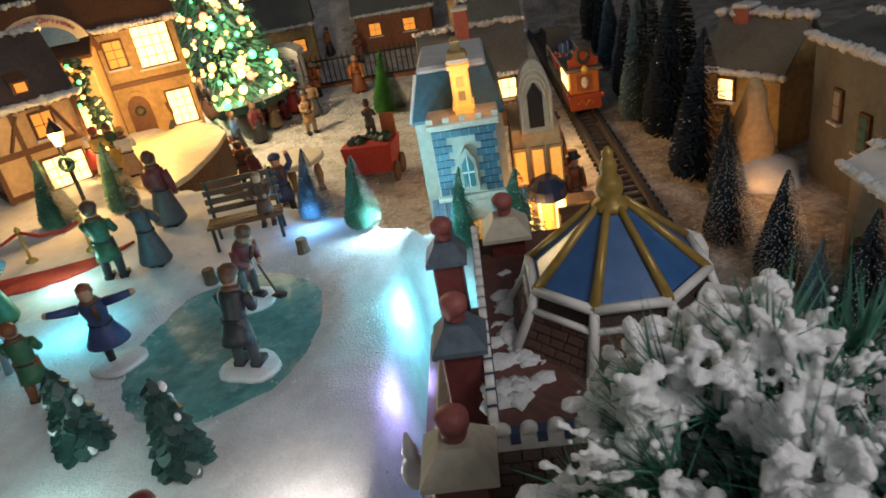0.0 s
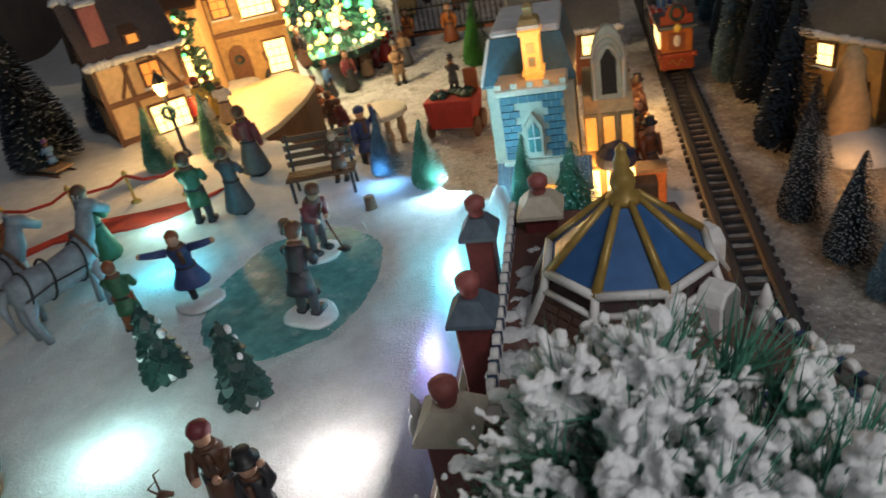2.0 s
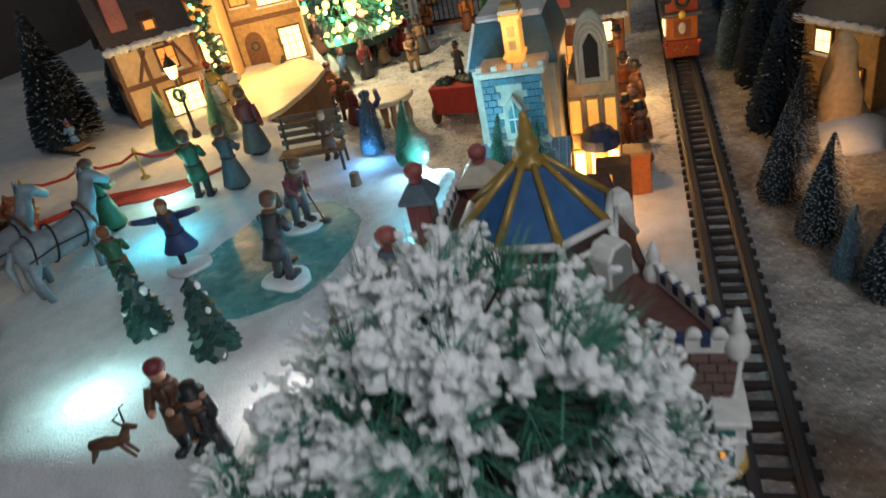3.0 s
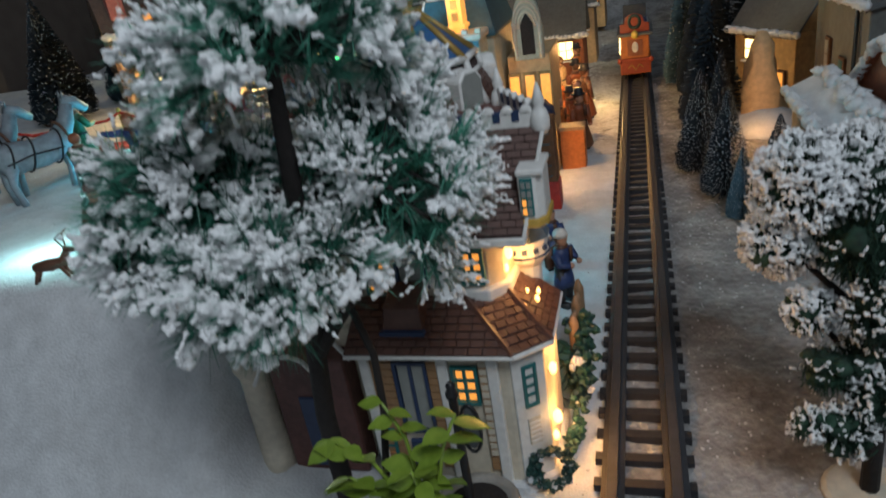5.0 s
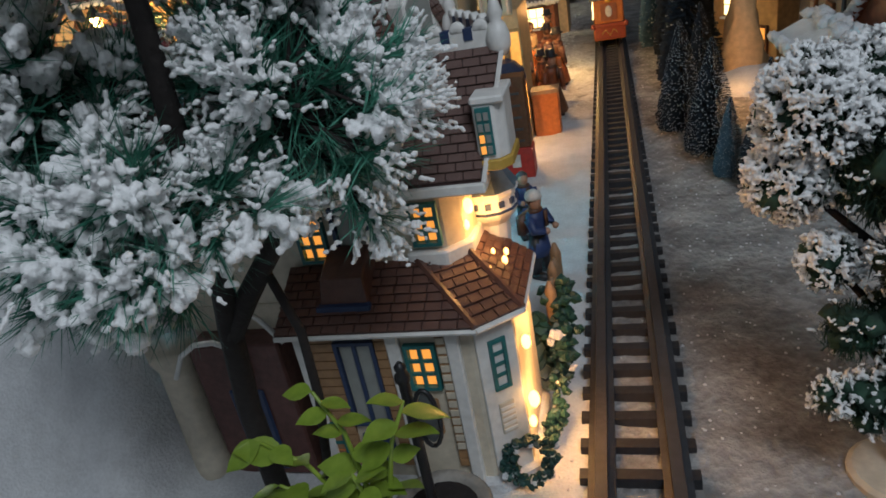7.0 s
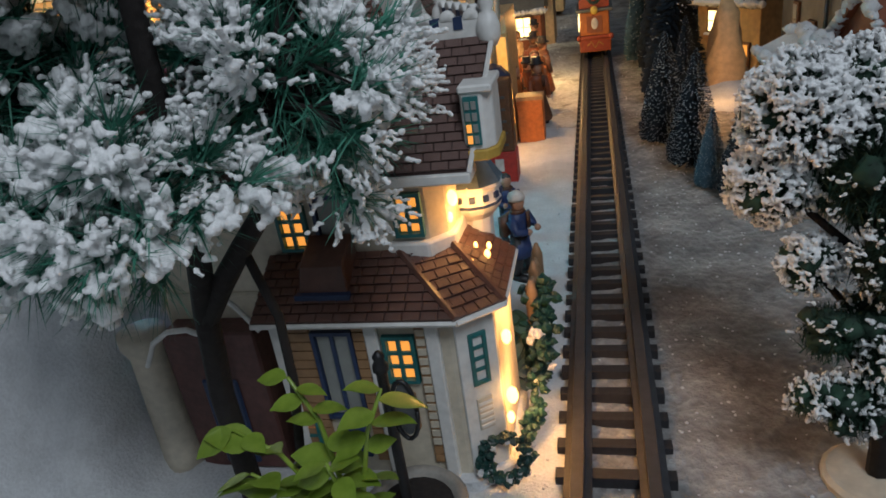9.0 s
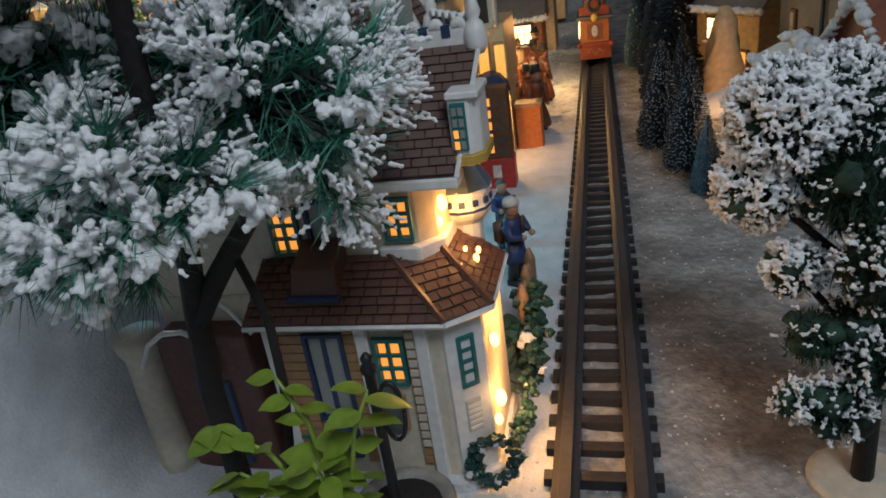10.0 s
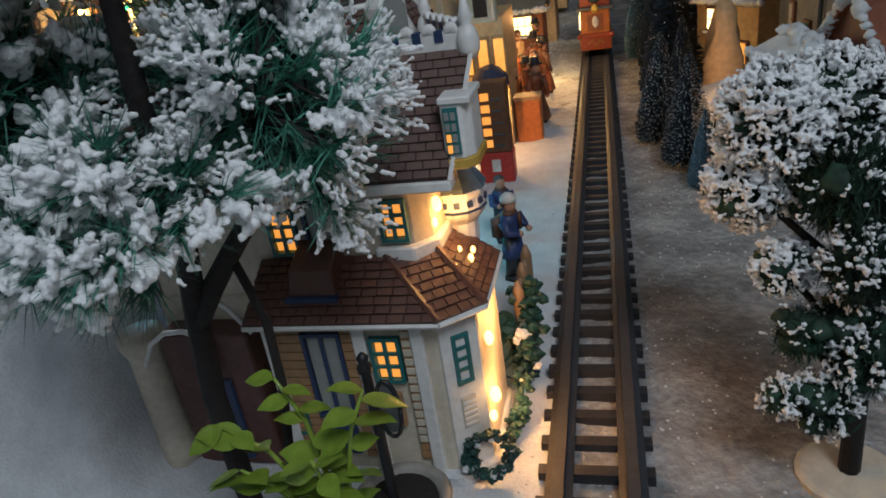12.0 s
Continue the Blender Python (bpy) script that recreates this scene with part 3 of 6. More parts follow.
for i, (x, y, h, r, blue) in enumerate([(-0.318, 0.668, 0.064, 0.018, 1), (-0.270, 0.632, 0.062, 0.018, 0), (-0.184, 0.620, 0.070, 0.018, 0), (-0.605, 0.745, 0.072, 0.022, 0), (-0.545, 0.765, 0.075, 0.019, 0), (-0.142, 0.56, 0.09, 0.03, 0)]):
    brush_tree("bottle_brush_tree", "small frosted blue bottle-brush fir on the snow bank" if blue else "small green bottle-brush fir with frosted tips", on(x, y), h, r, BRISTLEBLUE if blue else NEEDLE, 0.35, 50 + i, "small trees round the pond")
for i, (x, y, h, r) in enumerate([(-0.80, 0.80, 0.15, 0.05), (-0.86, 0.87, 0.17, 0.05), (-0.78, 0.93, 0.14, 0.045)]):
    brush_tree("bottle_brush_tree", "tall dark frosted fir beside the timbered house", on(x, y), h, r, BRISTLE, 0.3, 80 + i, "firs beside the houses")


brush_tree("feathery_fir", "bright green feathery fir standing in the square", on(-0.334, 1.401), 0.12, 0.036, material("fresh_needles", (0.03, 0.16, 0.03), 0.6, 0.4, 120, 0.0, second=(0.08, 0.30, 0.06)), 0, 95, "")


def resin_tree(at, tall, turn):
    t = thing("resin_fir", "glossy dark green resin fir with drooping layers and snow dabs", "toy tree", at, turn, "resin firs by the pond")
    rnd = random.Random(int(turn))
    part("trunk", Shape().lathe([(0.005, 0), (0.004, tall * 0.2)], seg=8), BARK, t)
    crown, dabs = Shape(), Shape()
    crown.lathe([(0.0125, tall * 0.10), (0.009, tall * 0.4), (0.001, tall * 0.97)], seg=9)
    for i in range(12):
        q = i / 12
        z, r, n = tall * (0.08 + 0.86 * q), 0.0150 * (1 - q) ** 0.85 * (0.86 + 0.14 * (i % 2)) + 0.0015, max(4, 12 - i)
        for j in range(n):
            a = math.tau * (j + 0.5 * (i % 2) + rnd.uniform(-0.25, 0.25)) / n
            m = Matrix.Translation((r * 0.72 * math.cos(a), r * 0.72 * math.sin(a), z + rnd.uniform(-0.0015, 0.0015))) @ Matrix.Rotation(a, 4, "Z") @ Matrix.Rotation(rnd.uniform(0.45, 0.95), 4, "Y")
            L, w = (0.0056 - 0.0026 * q) * rnd.uniform(0.85, 1.2), (0.0042 - 0.0020 * q) * rnd.uniform(0.85, 1.2)
            crown.solid([[m @ Vector((L * u, w * v, h)) for u, v in ((-1, -0.6), (0.2, -1), (0.8, -0.55), (1.1, 0), (0.8, 0.55), (0.2, 1), (-1, 0.6))] for h in (-0.0012, 0.0014)])
            if rnd.random() < 0.045:
                dabs.ball(m @ Vector((L * 0.4, 0, 0.002)), rnd.uniform(0.0016, 0.003), flat=(1, 1, 1.4), seg=7)
    part("crown", crown, RESIN, t)
    part("snow_dab", dabs, SNOW, t, "white painted snow", soft=True)


resin_tree(on(-0.398, 0.388), 0.056, 20)
resin_tree(on(-0.333, 0.366), 0.058, 75)


# ---- flocked pine in front of the inn ----
def blob(shape, at, r, rnd, slot=0, n=6):
    """A small uneven clump."""
    rings = []
    for k in range(4):
        v = (k + 0.5) / 4
        rings.append([(at[0] + r * math.sin(math.pi * v) * math.cos(math.tau * j / n) * rnd.uniform(0.6, 1.35), at[1] + r * math.sin(math.pi * v) * math.sin(math.tau * j / n) * rnd.uniform(0.6, 1.35), at[2] + r * 0.8 * math.cos(math.pi * v) + r * rnd.uniform(-0.25, 0.25)) for j in range(n)])
    shape.solid(rings, slot)


def flocked_pine():
    rnd = random.Random(5)
    base = Vector((-0.140, 0.203, 0.0))
    t = thing("flocked_pine", "artificial pine with dark wire trunk, green needles and thick white flock", "artificial tree", base)
    trunk = Shape()
    stem = [Vector(p) for p in ((-0.139, 0.203, -0.006), (-0.139, 0.201, 0.030), (-0.138, 0.200, 0.076), (-0.134, 0.200, 0.111), (-0.122, 0.192, 0.150), (-0.114, 0.180, 0.187), (-0.109, 0.176, 0.222), (-0.107, 0.178, 0.255))]
    trunk.tube(stem, [0.0050, 0.0047, 0.0044, 0.0042, 0.0038, 0.0034, 0.0028, 0.0014], 8)
    fork_stem = [Vector(p) for p in ((-0.134, 0.200, 0.108), (-0.124, 0.200, 0.122), (-0.114, 0.200, 0.134), (-0.100, 0.200, 0.150), (-0.094, 0.200, 0.163), (-0.088, 0.200, 0.184), (-0.078, 0.200, 0.208))]
    trunk.tube(fork_stem, [0.0040, 0.0040, 0.0036, 0.0032, 0.0026, 0.0020, 0.0010], 8)
    trunk.tube([(-0.128, 0.203, -0.005), (-0.117, 0.202, 0.035), (-0.109, 0.201, 0.080), (-0.108, 0.201, 0.108), (-0.113, 0.200, 0.132)], [0.0022, 0.0020, 0.0018, 0.0017, 0.0016], 6)
    needles, pads = Shape(), []

    def jitter(k):
        return Vector((rnd.gauss(0, 1), rnd.gauss(0, 1), rnd.gauss(0, 1))) * k

    def needle(a, e, wide):
        v = (e - a).normalized()
        side = v.cross(Vector((rnd.random(), rnd.random(), rnd.random()))).normalized() * wide
        needles.bm.faces.new([needles.bm.verts.new(q) for q in (a - side, a + side, e)])

    def spray(p, out, heavy, fine):
        """A fan of needles round a twig's end, caked with a flock pad or dusted at its tips."""
        for _ in range(52):
            v = (out + jitter(0.62)).normalized()
            a, e = p + jitter(0.0012), p + v * rnd.uniform(0.012, 0.021)
            needle(a, e, 0.00042)
            if fine and rnd.random() < 0.42:
                q = rnd.uniform(0.55, 0.75)
                while q < 1.02:
                    pads.append((a.lerp(e, q) + jitter(0.0003) - base, rnd.uniform(0.0006, 0.0011)))
                    q += rnd.uniform(0.05, 0.09)
        if not heavy:
            return
        for _ in range(rnd.randint(4, 6)):
            v = (out + jitter(0.60)).normalized()
            q, c = rnd.uniform(0.003, 0.006), p
            for k in range(rnd.randint(5, 8)):
                c = p + v * (q + 0.0014 * k) + jitter(0.0011)
                pads.append((c - base, rnd.uniform(0.0013, 0.0023)))
                pads.append((c + jitter(0.0016) - base, rnd.uniform(0.0009, 0.0016)))

    lobes = (
        ((-0.111, 0.187, 0.240), (0.042, 0.038, 0.026), 6, 21, 0.72, 0.25), ((-0.087, 0.203, 0.187), (0.030, 0.030, 0.038), 4, 20, 0.36, 0.80),
        ((-0.164, 0.184, 0.182), (0.036, 0.030, 0.036), 5, 20, 0.60, 0.12), ((-0.122, 0.158, 0.166), (0.026, 0.022, 0.020), 4, 12, 0.62, 0.10),
    )
    for number, (centre, r, root, limbs, thick, dusted) in enumerate(lobes):
        c = Vector(centre)
        bole = fork_stem if number == 1 else stem
        start = bole[root]
        fork = start.lerp(c, 0.45) + Vector((0, 0, 0.004))
        trunk.tube([start, start.lerp(fork, 0.55) + Vector((0, 0, 0.003)), fork], [0.0028, 0.0024, 0.0020], 7)
        for i in range(limbs):
            q = (i + 0.5) / limbs
            a, up = i * 2.399, math.asin(2 * q - 1)
            d = Vector((math.cos(a) * math.cos(up), math.sin(a) * math.cos(up), math.sin(up)))
            if number == 0 and d.z < -0.45:
                continue
            end = c + Vector((d.x * r[0], d.y * r[1], d.z * r[2])) * rnd.uniform(0.66, 0.98)
            mid = fork.lerp(end, 0.5) + Vector((0, 0, 0.003))
            trunk.tube([fork, mid, end], [0.0018, 0.0013, 0.0007], 6)
            tips = [end] + [mid.lerp(end, rnd.uniform(0.35, 1.0)) + Vector((rnd.uniform(-1, 1), rnd.uniform(-1, 1), rnd.uniform(-1, 1))) * 0.012 for _ in range(5)]
            spray(mid, (end - mid).normalized(), False, False)
            for p in tips:
                near = min(stem + fork_stem, key=lambda s: abs(s.z - p.z) + 0.3 * (s - p).length)
                ahead, aside = (p.x - near.x) * 0.53 - (p.y - near.y) * 0.85, (p.x - near.x) * 0.85 + (p.y - near.y) * 0.53
                if ahead > -0.004 and abs(aside) < 0.010 and 0.120 < p.z < 0.250:
                    continue
                trunk.tube([mid, p], [0.0008, 0.0004], 4)
                spray(p, (p - fork).normalized(), rnd.random() < thick, rnd.random() < dusted)
    part("trunk", trunk, BARK, t, "dark bare wire trunk and branches", soft=True, world=True)
    tagged(part("needles", needles, NEEDLE, t, "long green plastic needles", world=True), kind="stuff")
    fuse(puffs("flock", pads, FLOCK, t, "crumbling pads of white flock", 7, 0.30, 0.9, True), 0.00046)


flocked_pine()


# ---- bushy snow trees on the other side of the track ----
def snow_bush(at, lobes, seed, label):
    """A wire-limbed toy tree: dark cores bristling with short twigs, each tipped with granular snow."""
    rnd = random.Random(seed)
    base = Vector(at)
    t = thing("snowy_tree", label, "toy tree", at)
    limbs, core, frost, twigs = Shape(), Shape(), [], Shape()
    limbs.tube([(0, 0, -0.002), (0.001, 0.004, 0.040), (0.0, 0.020, 0.080), (-0.004, 0.034, 0.130)], [0.0042, 0.0038, 0.0032, 0.0018], 8)
    for x, y, z, big, white in lobes:
        c = Vector((x, y, z)) - base
        limbs.tube([(0, 0.02, max(0.02, c.z - 0.03)), c], [0.0022, 0.0012], 6)
        for _ in range(16):
            blob(core, c + Vector((rnd.uniform(-1, 1), rnd.uniform(-1, 1), rnd.uniform(-1, 1))) * big * 0.42, big * 0.34, rnd, 0, 7)
        for _ in range(int(3.2e6 * big * big)):
            d = Vector((rnd.gauss(0, 1), rnd.gauss(0, 1), rnd.gauss(0.1, 1))).normalized()
            lump = 0.5 + 0.5 * noise.noise(c * 60 + d * 2.6)
            p = c + d * big * (0.74 + 0.34 * lump) * rnd.uniform(0.92, 1.05)
            v = (d + Vector((rnd.gauss(0, 1), rnd.gauss(0, 1), rnd.gauss(0, 1))) * 0.35).normalized()
            side = v.cross(Vector((0.3, 0.5, 0.8))).normalized() * 0.00045
            twigs.bm.faces.new([twigs.bm.verts.new(q) for q in (p - v * 0.009 - side, p - v * 0.009 + side, p + v * 0.001)])
            if rnd.random() < white * (0.45 + 0.55 * max(0.0, d.z + 0.45)) * max(0.0, 2.2 * lump - 0.35):
                for k in range(rnd.randint(3, 5)):
                    frost.append((p - v * 0.0011 * k + Vector((rnd.gauss(0, 1), rnd.gauss(0, 1), rnd.gauss(0, 1))) * 0.0004, rnd.uniform(0.0005, 0.0010)))
    part("trunk", limbs, BARK, t, "dark wire trunk and limbs", soft=True)
    part("stand", Shape().lathe([(0.020, -0.003), (0.020, 0.001), (0.018, 0.0025)], seg=20), CREAM, t, "round pale wooden stand")
    part("foliage", core, BUSH, t, "dark green crumbled foliage", soft=True)
    tagged(part("twig_mass", twigs, BUSH, t, "thin dark green twigs"), kind="stuff")
    fuse(puffs("frost", frost, FLOCK, t, "granular white snow", seed, 0.40, 0.9, True), 0.00042)


CROWN = [  # x, y, z, radius, whiteness
    (0.077, 0.3, 0.135, 0.0266, 1.5), (0.066, 0.298, 0.109, 0.02, 1.4), (0.097, 0.3, 0.139, 0.0256, 0.9), (0.098, 0.28, 0.114, 0.0235, 0.10),
    (0.085, 0.3, 0.112, 0.0221, 0.12), (0.077, 0.278, 0.081, 0.0139, 0.75), (0.082, 0.262, 0.06, 0.0146, 0.1), (0.101, 0.262, 0.087, 0.0184, 0.34),
    (0.103, 0.255, 0.052, 0.0168, 0.28), (0.072, 0.246, 0.041, 0.0099, 0.42), (0.088, 0.25, 0.035, 0.0154, 0.30), (0.1, 0.265, 0.063, 0.0179, 0.1),
    (0.117, 0.285, 0.11, 0.0232, 0.35), (0.12, 0.27, 0.062, 0.0212, 0.25)
]
snow_bush((0.101, 0.252, -0.002), CROWN, 3, "bushy toy tree with a snow-white crown and dark green hollows")


# ---- railway ----
track = thing("railway_track", "straight toy railway track of dark plastic rails and sleepers", "railway track", (0, 0.9, 0))
for side in (-1, 1):
    s = Shape()
    s.solid([[(side * 0.0155 + u, y, z) for u, z in ((-0.0060, 0.0), (0.0060, 0.0), (0.0058, 0.0022), (0.0030, 0.0034), (0.0026, 0.0062), (-0.0026, 0.0062), (-0.0030, 0.0034), (-0.0058, 0.0022))] for y in np.linspace(-0.4, 2.3, 10)])
    part("rail", s, RAIL, track, world=True)
sleeper = Shape().solid([[(-0.025, u, z) for u, z in ((-0.0036, -0.004), (0.0036, -0.004), (0.0030, 0.0012), (-0.0030, 0.0012))], [(0.025, u, z) for u, z in ((-0.0036, -0.004), (0.0036, -0.004), (0.0030, 0.0012), (-0.0030, 0.0012))]])
first = part("sleeper", sleeper, TIE, track)
first.location = (0, -1.3, 0)
for i in range(1, 141):
    ob = new("sleeper", first.data)
    ob.parent, ob.location = track, (0, -1.3 + 0.0190 * i, 0)


# ---- toy train ----
def train():
    y0 = 1.16
    t = thing("toy_train", "orange and red toy train with an open wagon of gift boxes", "toy train", (0, y0, 0.006))
    t.scale = (1, 1, 1.14)
    cab = part("cabin", Shape().box(-0.0225, 0.0225, 0.004, 0.09, 0.030, 0.062).box(-0.0245, 0.0245, 0.002, 0.092, 0.008, 0.029, 1), [TRAINORANGE, TRAINRED], t, bevel=0.0015)
    part("window", Shape().box(-0.012, 0.012, 0.0025, 0.005, 0.034, 0.056), PAINT["rust"], cab, "dark orange front panel")
    part("front_figure", Shape().ball((0, 0.002, 0.046), 0.0052, 0, (1, 0.3, 1.5)), PAINT["white"], cab, "white bearded relief")
    part("roof", Shape().box(-0.028, 0.028, -0.004, 0.095, 0.062, 0.066), GREY, t, "grey roof", bevel=0.001)
    arch = [(-0.023, 0.066), (0.023, 0.066), (0.023, 0.078), (0.015, 0.079)] + [(0.015 * math.cos(a), 0.080 + 0.012 * math.sin(a)) for a in np.linspace(0.1, math.pi - 0.1, 9)] + [(-0.015, 0.079), (-0.023, 0.078)]
    part("pediment", Shape().slab(arch, 0.006, 0.011), TRAINRED, t, "red arched pediment", bevel=0.0006)
    for k in range(5):
        part("side_window", Shape().box(-0.0252, -0.0240, 0.012 + 0.015 * k, 0.022 + 0.015 * k, 0.036, 0.054), LITHOT, t, "lit side window")
    wr = Shape()
    ring = [(0.0085 * math.cos(a), 0.004, 0.081 + 0.0085 * math.sin(a)) for a in np.linspace(0, math.tau, 17)]
    wr.tube(ring, [0.0024] * 17, 6)
    part("wreath", wr, RESIN, t, "green wreath with red bow", soft=True)
    part("headlamp", Shape().ball((0, -0.003, 0.064), 0.0058, 0, (1, 0.8, 1)), BRASS, t, "round brass headlamp", soft=True)
    part("bumper", Shape().box(-0.027, 0.027, -0.003, 0.002, 0.026, 0.031).ball((-0.025, -0.003, 0.0285), 0.004).ball((0.025, -0.003, 0.0285), 0.004), TRAINRED, t, bevel=0.0006)
    part("scroll", Shape().tube([(-0.012, 0.0015, 0.017), (-0.006, 0.001, 0.022), (0, 0.001, 0.014), (0.006, 0.001, 0.022), (0.012, 0.0015, 0.017)], [0.001] * 5, 6), GOLD, t, "gold scroll ornament")
    wagon = part("wagon_bed", Shape().box(-0.024, 0.024, 0.10, 0.30, 0.016, 0.032).box(-0.022, 0.022, 0.30, 0.305, 0.03, 0.075), [GREY], t, "grey open wagon bed", bevel=0.001)
    for side in (-1, 1):
        part("handrail", Shape().tube([(side * 0.0235, 0.105, 0.032), (side * 0.0235, 0.110, 0.052), (side * 0.0235, 0.29, 0.052), (side * 0.0235, 0.295, 0.032)], [0.0011] * 4, 6), WHITE, wagon, "silver side rail", soft=True)
        for y in (0.015, 0.045, 0.075, 0.12, 0.16, 0.25, 0.285):
            part("wheel", Shape().solid([[(side * 0.0155 + dx, y + 0.0085 * math.cos(a), 0.0085 + 0.0085 * math.sin(a)) for a in np.linspace(0, math.tau, 15)[:-1]] for dx in (-0.002, 0.002)]), IRON, t)
    rnd = random.Random(4)
    for i, c in enumerate(["green", "purple", "yellow", "red", "blue", "tan", "red", "sky", "blue"]):
        x, y, w, h = (-0.013, 0.002, 0.014)[i % 3], 0.125 + 0.020 * i, rnd.uniform(0.006, 0.010), rnd.uniform(0.012, 0.022)
        g = part("gift_box", Shape().box(x - w, x + w, y - 0.008, y + 0.008, 0.032, 0.032 + h), PAINT[c], wagon, bevel=0.0008)
        part("ribbon", Shape().box(x - 0.0012, x + 0.0012, y - 0.0084, y + 0.0084, 0.032, 0.0326 + h), PAINT["white"], g)


train()


# ---- the inn with the octagonal lantern ----
INN = thing("inn", "cream ceramic inn with brown shingle roofs and blue lantern dome", "toy building", (-0.115, 0.33, 0.0))


def inn_part(name, s, mats, label="", bevel=0.0, soft=False, under=None):
    ob = part(name, s, mats, None, label, bevel, soft)
    me = ob.data
    me.transform(Matrix.Translation(-INN.location))
    ob.parent = under or INN
    return ob


def outline_scale(pts, k, c):
    return [(c[0] + (x - c[0]) * k, c[1] + (y - c[1]) * k) for x, y in pts]


FRONT = [(-0.200, 0.262), (-0.134, 0.262), (-0.134, 0.240), (-0.060, 0.240), (-0.0445, 0.2515), (-0.0445, 0.30), (-0.066, 0.325), (-0.085, 0.43), (-0.200, 0.43)]
inn_part("lower_wall", Shape().prism(FRONT, -0.004, 0.084), CREAM, bevel=0.0012)
# painted siding courses between the pilasters
for x0, x1 in ((-0.131, -0.119), (-0.1005, -0.094), (-0.0745, -0.0690)):
    for k in range(16):
        z = 0.012 + k * 0.0044
        inn_part("siding_board", Shape().box(x0, x1, 0.2384, 0.2402, z, z + 0.0038), SIDING)
for x in (-0.0675, -0.0925, -0.133):
    inn_part("pilaster", Shape().box(x - 0.0028, x + 0.0028, 0.2372, 0.2405, 0.0, 0.083), WHITE, bevel=0.0006)
base = Shape()
base.prism([(-0.136, 0.236), (-0.058, 0.236), (-0.041, 0.249), (-0.041, 0.30), (-0.06, 0.30), (-0.06, 0.26), (-0.136, 0.26)], -0.004, 0.0045)
inn_part("plinth", base, SNOW, "pale snow-dusted plinth", bevel=0.0015)


def window(x, z, w, h, y, cols, rows, frame, pane, under=None, yaw=0.0, arch=False):
    """A framed window that looks towards -y, with its panes."""
    turn = Matrix.Translation((x, y, z)) @ Matrix.Rotation(yaw, 4, "Z")
    g = 0.0016
    loop = [(-1, -1), (1, -1), (1, 1), (-1, 1)]
    inner, outer = [(u * w / 2, v * h / 2) for u, v in loop], [(u * (w / 2 + g), v * (h / 2 + g)) for u, v in loop]
    rings = [[turn @ Vector((x, dy, z)) for x, z in pts] for pts, dy in ((inner, 0.0005), (inner, -0.0024), (outer, -0.0024), (outer, 0.0005), (inner, 0.0005))]
    win = inn_part("window", Shape().solid(rings, caps=False), frame)
    for i in range(1, cols):
        inn_part("mullion", Shape().box(-w / 2 + w * i / cols - 0.0008, -w / 2 + w * i / cols + 0.0008, -0.0020, 0.0004, -h / 2, h / 2, 0, turn), frame, under=win)
    for j in range(1, rows):
        inn_part("glazing_bar", Shape().box(-w / 2, w / 2, -0.0018, 0.0003, -h / 2 + h * j / rows - 0.0008, -h / 2 + h * j / rows + 0.0008, 0, turn), frame, under=win)
    for i in range(cols):
        for j in range(rows):
            p = Shape().box(-w / 2 + w * i / cols + 0.0007, -w / 2 + w * (i + 1) / cols - 0.0007, -0.0007, 0.0004, -h / 2 + h * j / rows + 0.0007, -h / 2 + h * (j + 1) / rows - 0.0007, 0, turn)
            ob = inn_part("pane", p, pane)
            ob.parent = win
    return win


window(-0.0818, 0.0645, 0.0100, 0.0190, 0.2398, 2, 3, TEAL, LIT)
window(-0.1095, 0.0565, 0.0145, 0.0400, 0.2398, 2, 1, NAVY, PANE)
corner_yaw = math.atan2(0.0115, 0.0155)
window(-0.0522, 0.0610, 0.0045, 0.0210, 0.2457, 1, 4, TEAL, PANE, yaw=corner_yaw)
corner = Matrix.Translation((-0.0522, 0.2457, 0)) @ Matrix.Rotation(corner_yaw, 4, "Z")
inn_part("corner_facing", Shape().box(-0.0088, 0.0088, -0.0012, 0.0004, 0.004, 0.083, 0, corner), WHITE, "white painted corner bay", bevel=0.0004)
inn_part("corner_panel", Shape().box(-0.0036, 0.0036, -0.0020, -0.0008, 0.026, 0.042, 0, corner), CREAM, "cream louvred panel", bevel=0.0003)
for k in range(5):
    inn_part("louvre", Shape().box(-0.0031, 0.0031, -0.0026, -0.0018, 0.0275 + 0.0028 * k, 0.0288 + 0.0028 * k, 0, corner), WHITE)
for k in range(13):
    inn_part("louvre", Shape().box(-0.0740, -0.0705, 0.2376, 0.2386, 0.022 + 0.0045 * k, 0.0248 + 0.0045 * k), CREAM)
window(-0.1300, 0.0250, 0.0080, 0.0200, 0.2398, 1, 2, TEAL, LIT)
# shuttered panels under the windows
inn_part("panel", Shape().box(-0.1165, -0.1025, 0.2375, 0.2399, 0.014, 0.030), NAVY, "dark blue door panel", bevel=0.0005)
inn_part("panel", Shape().box(-0.0905, -0.0785, 0.2375, 0.2399, 0.030, 0.048), SIDING, bevel=0.0005)
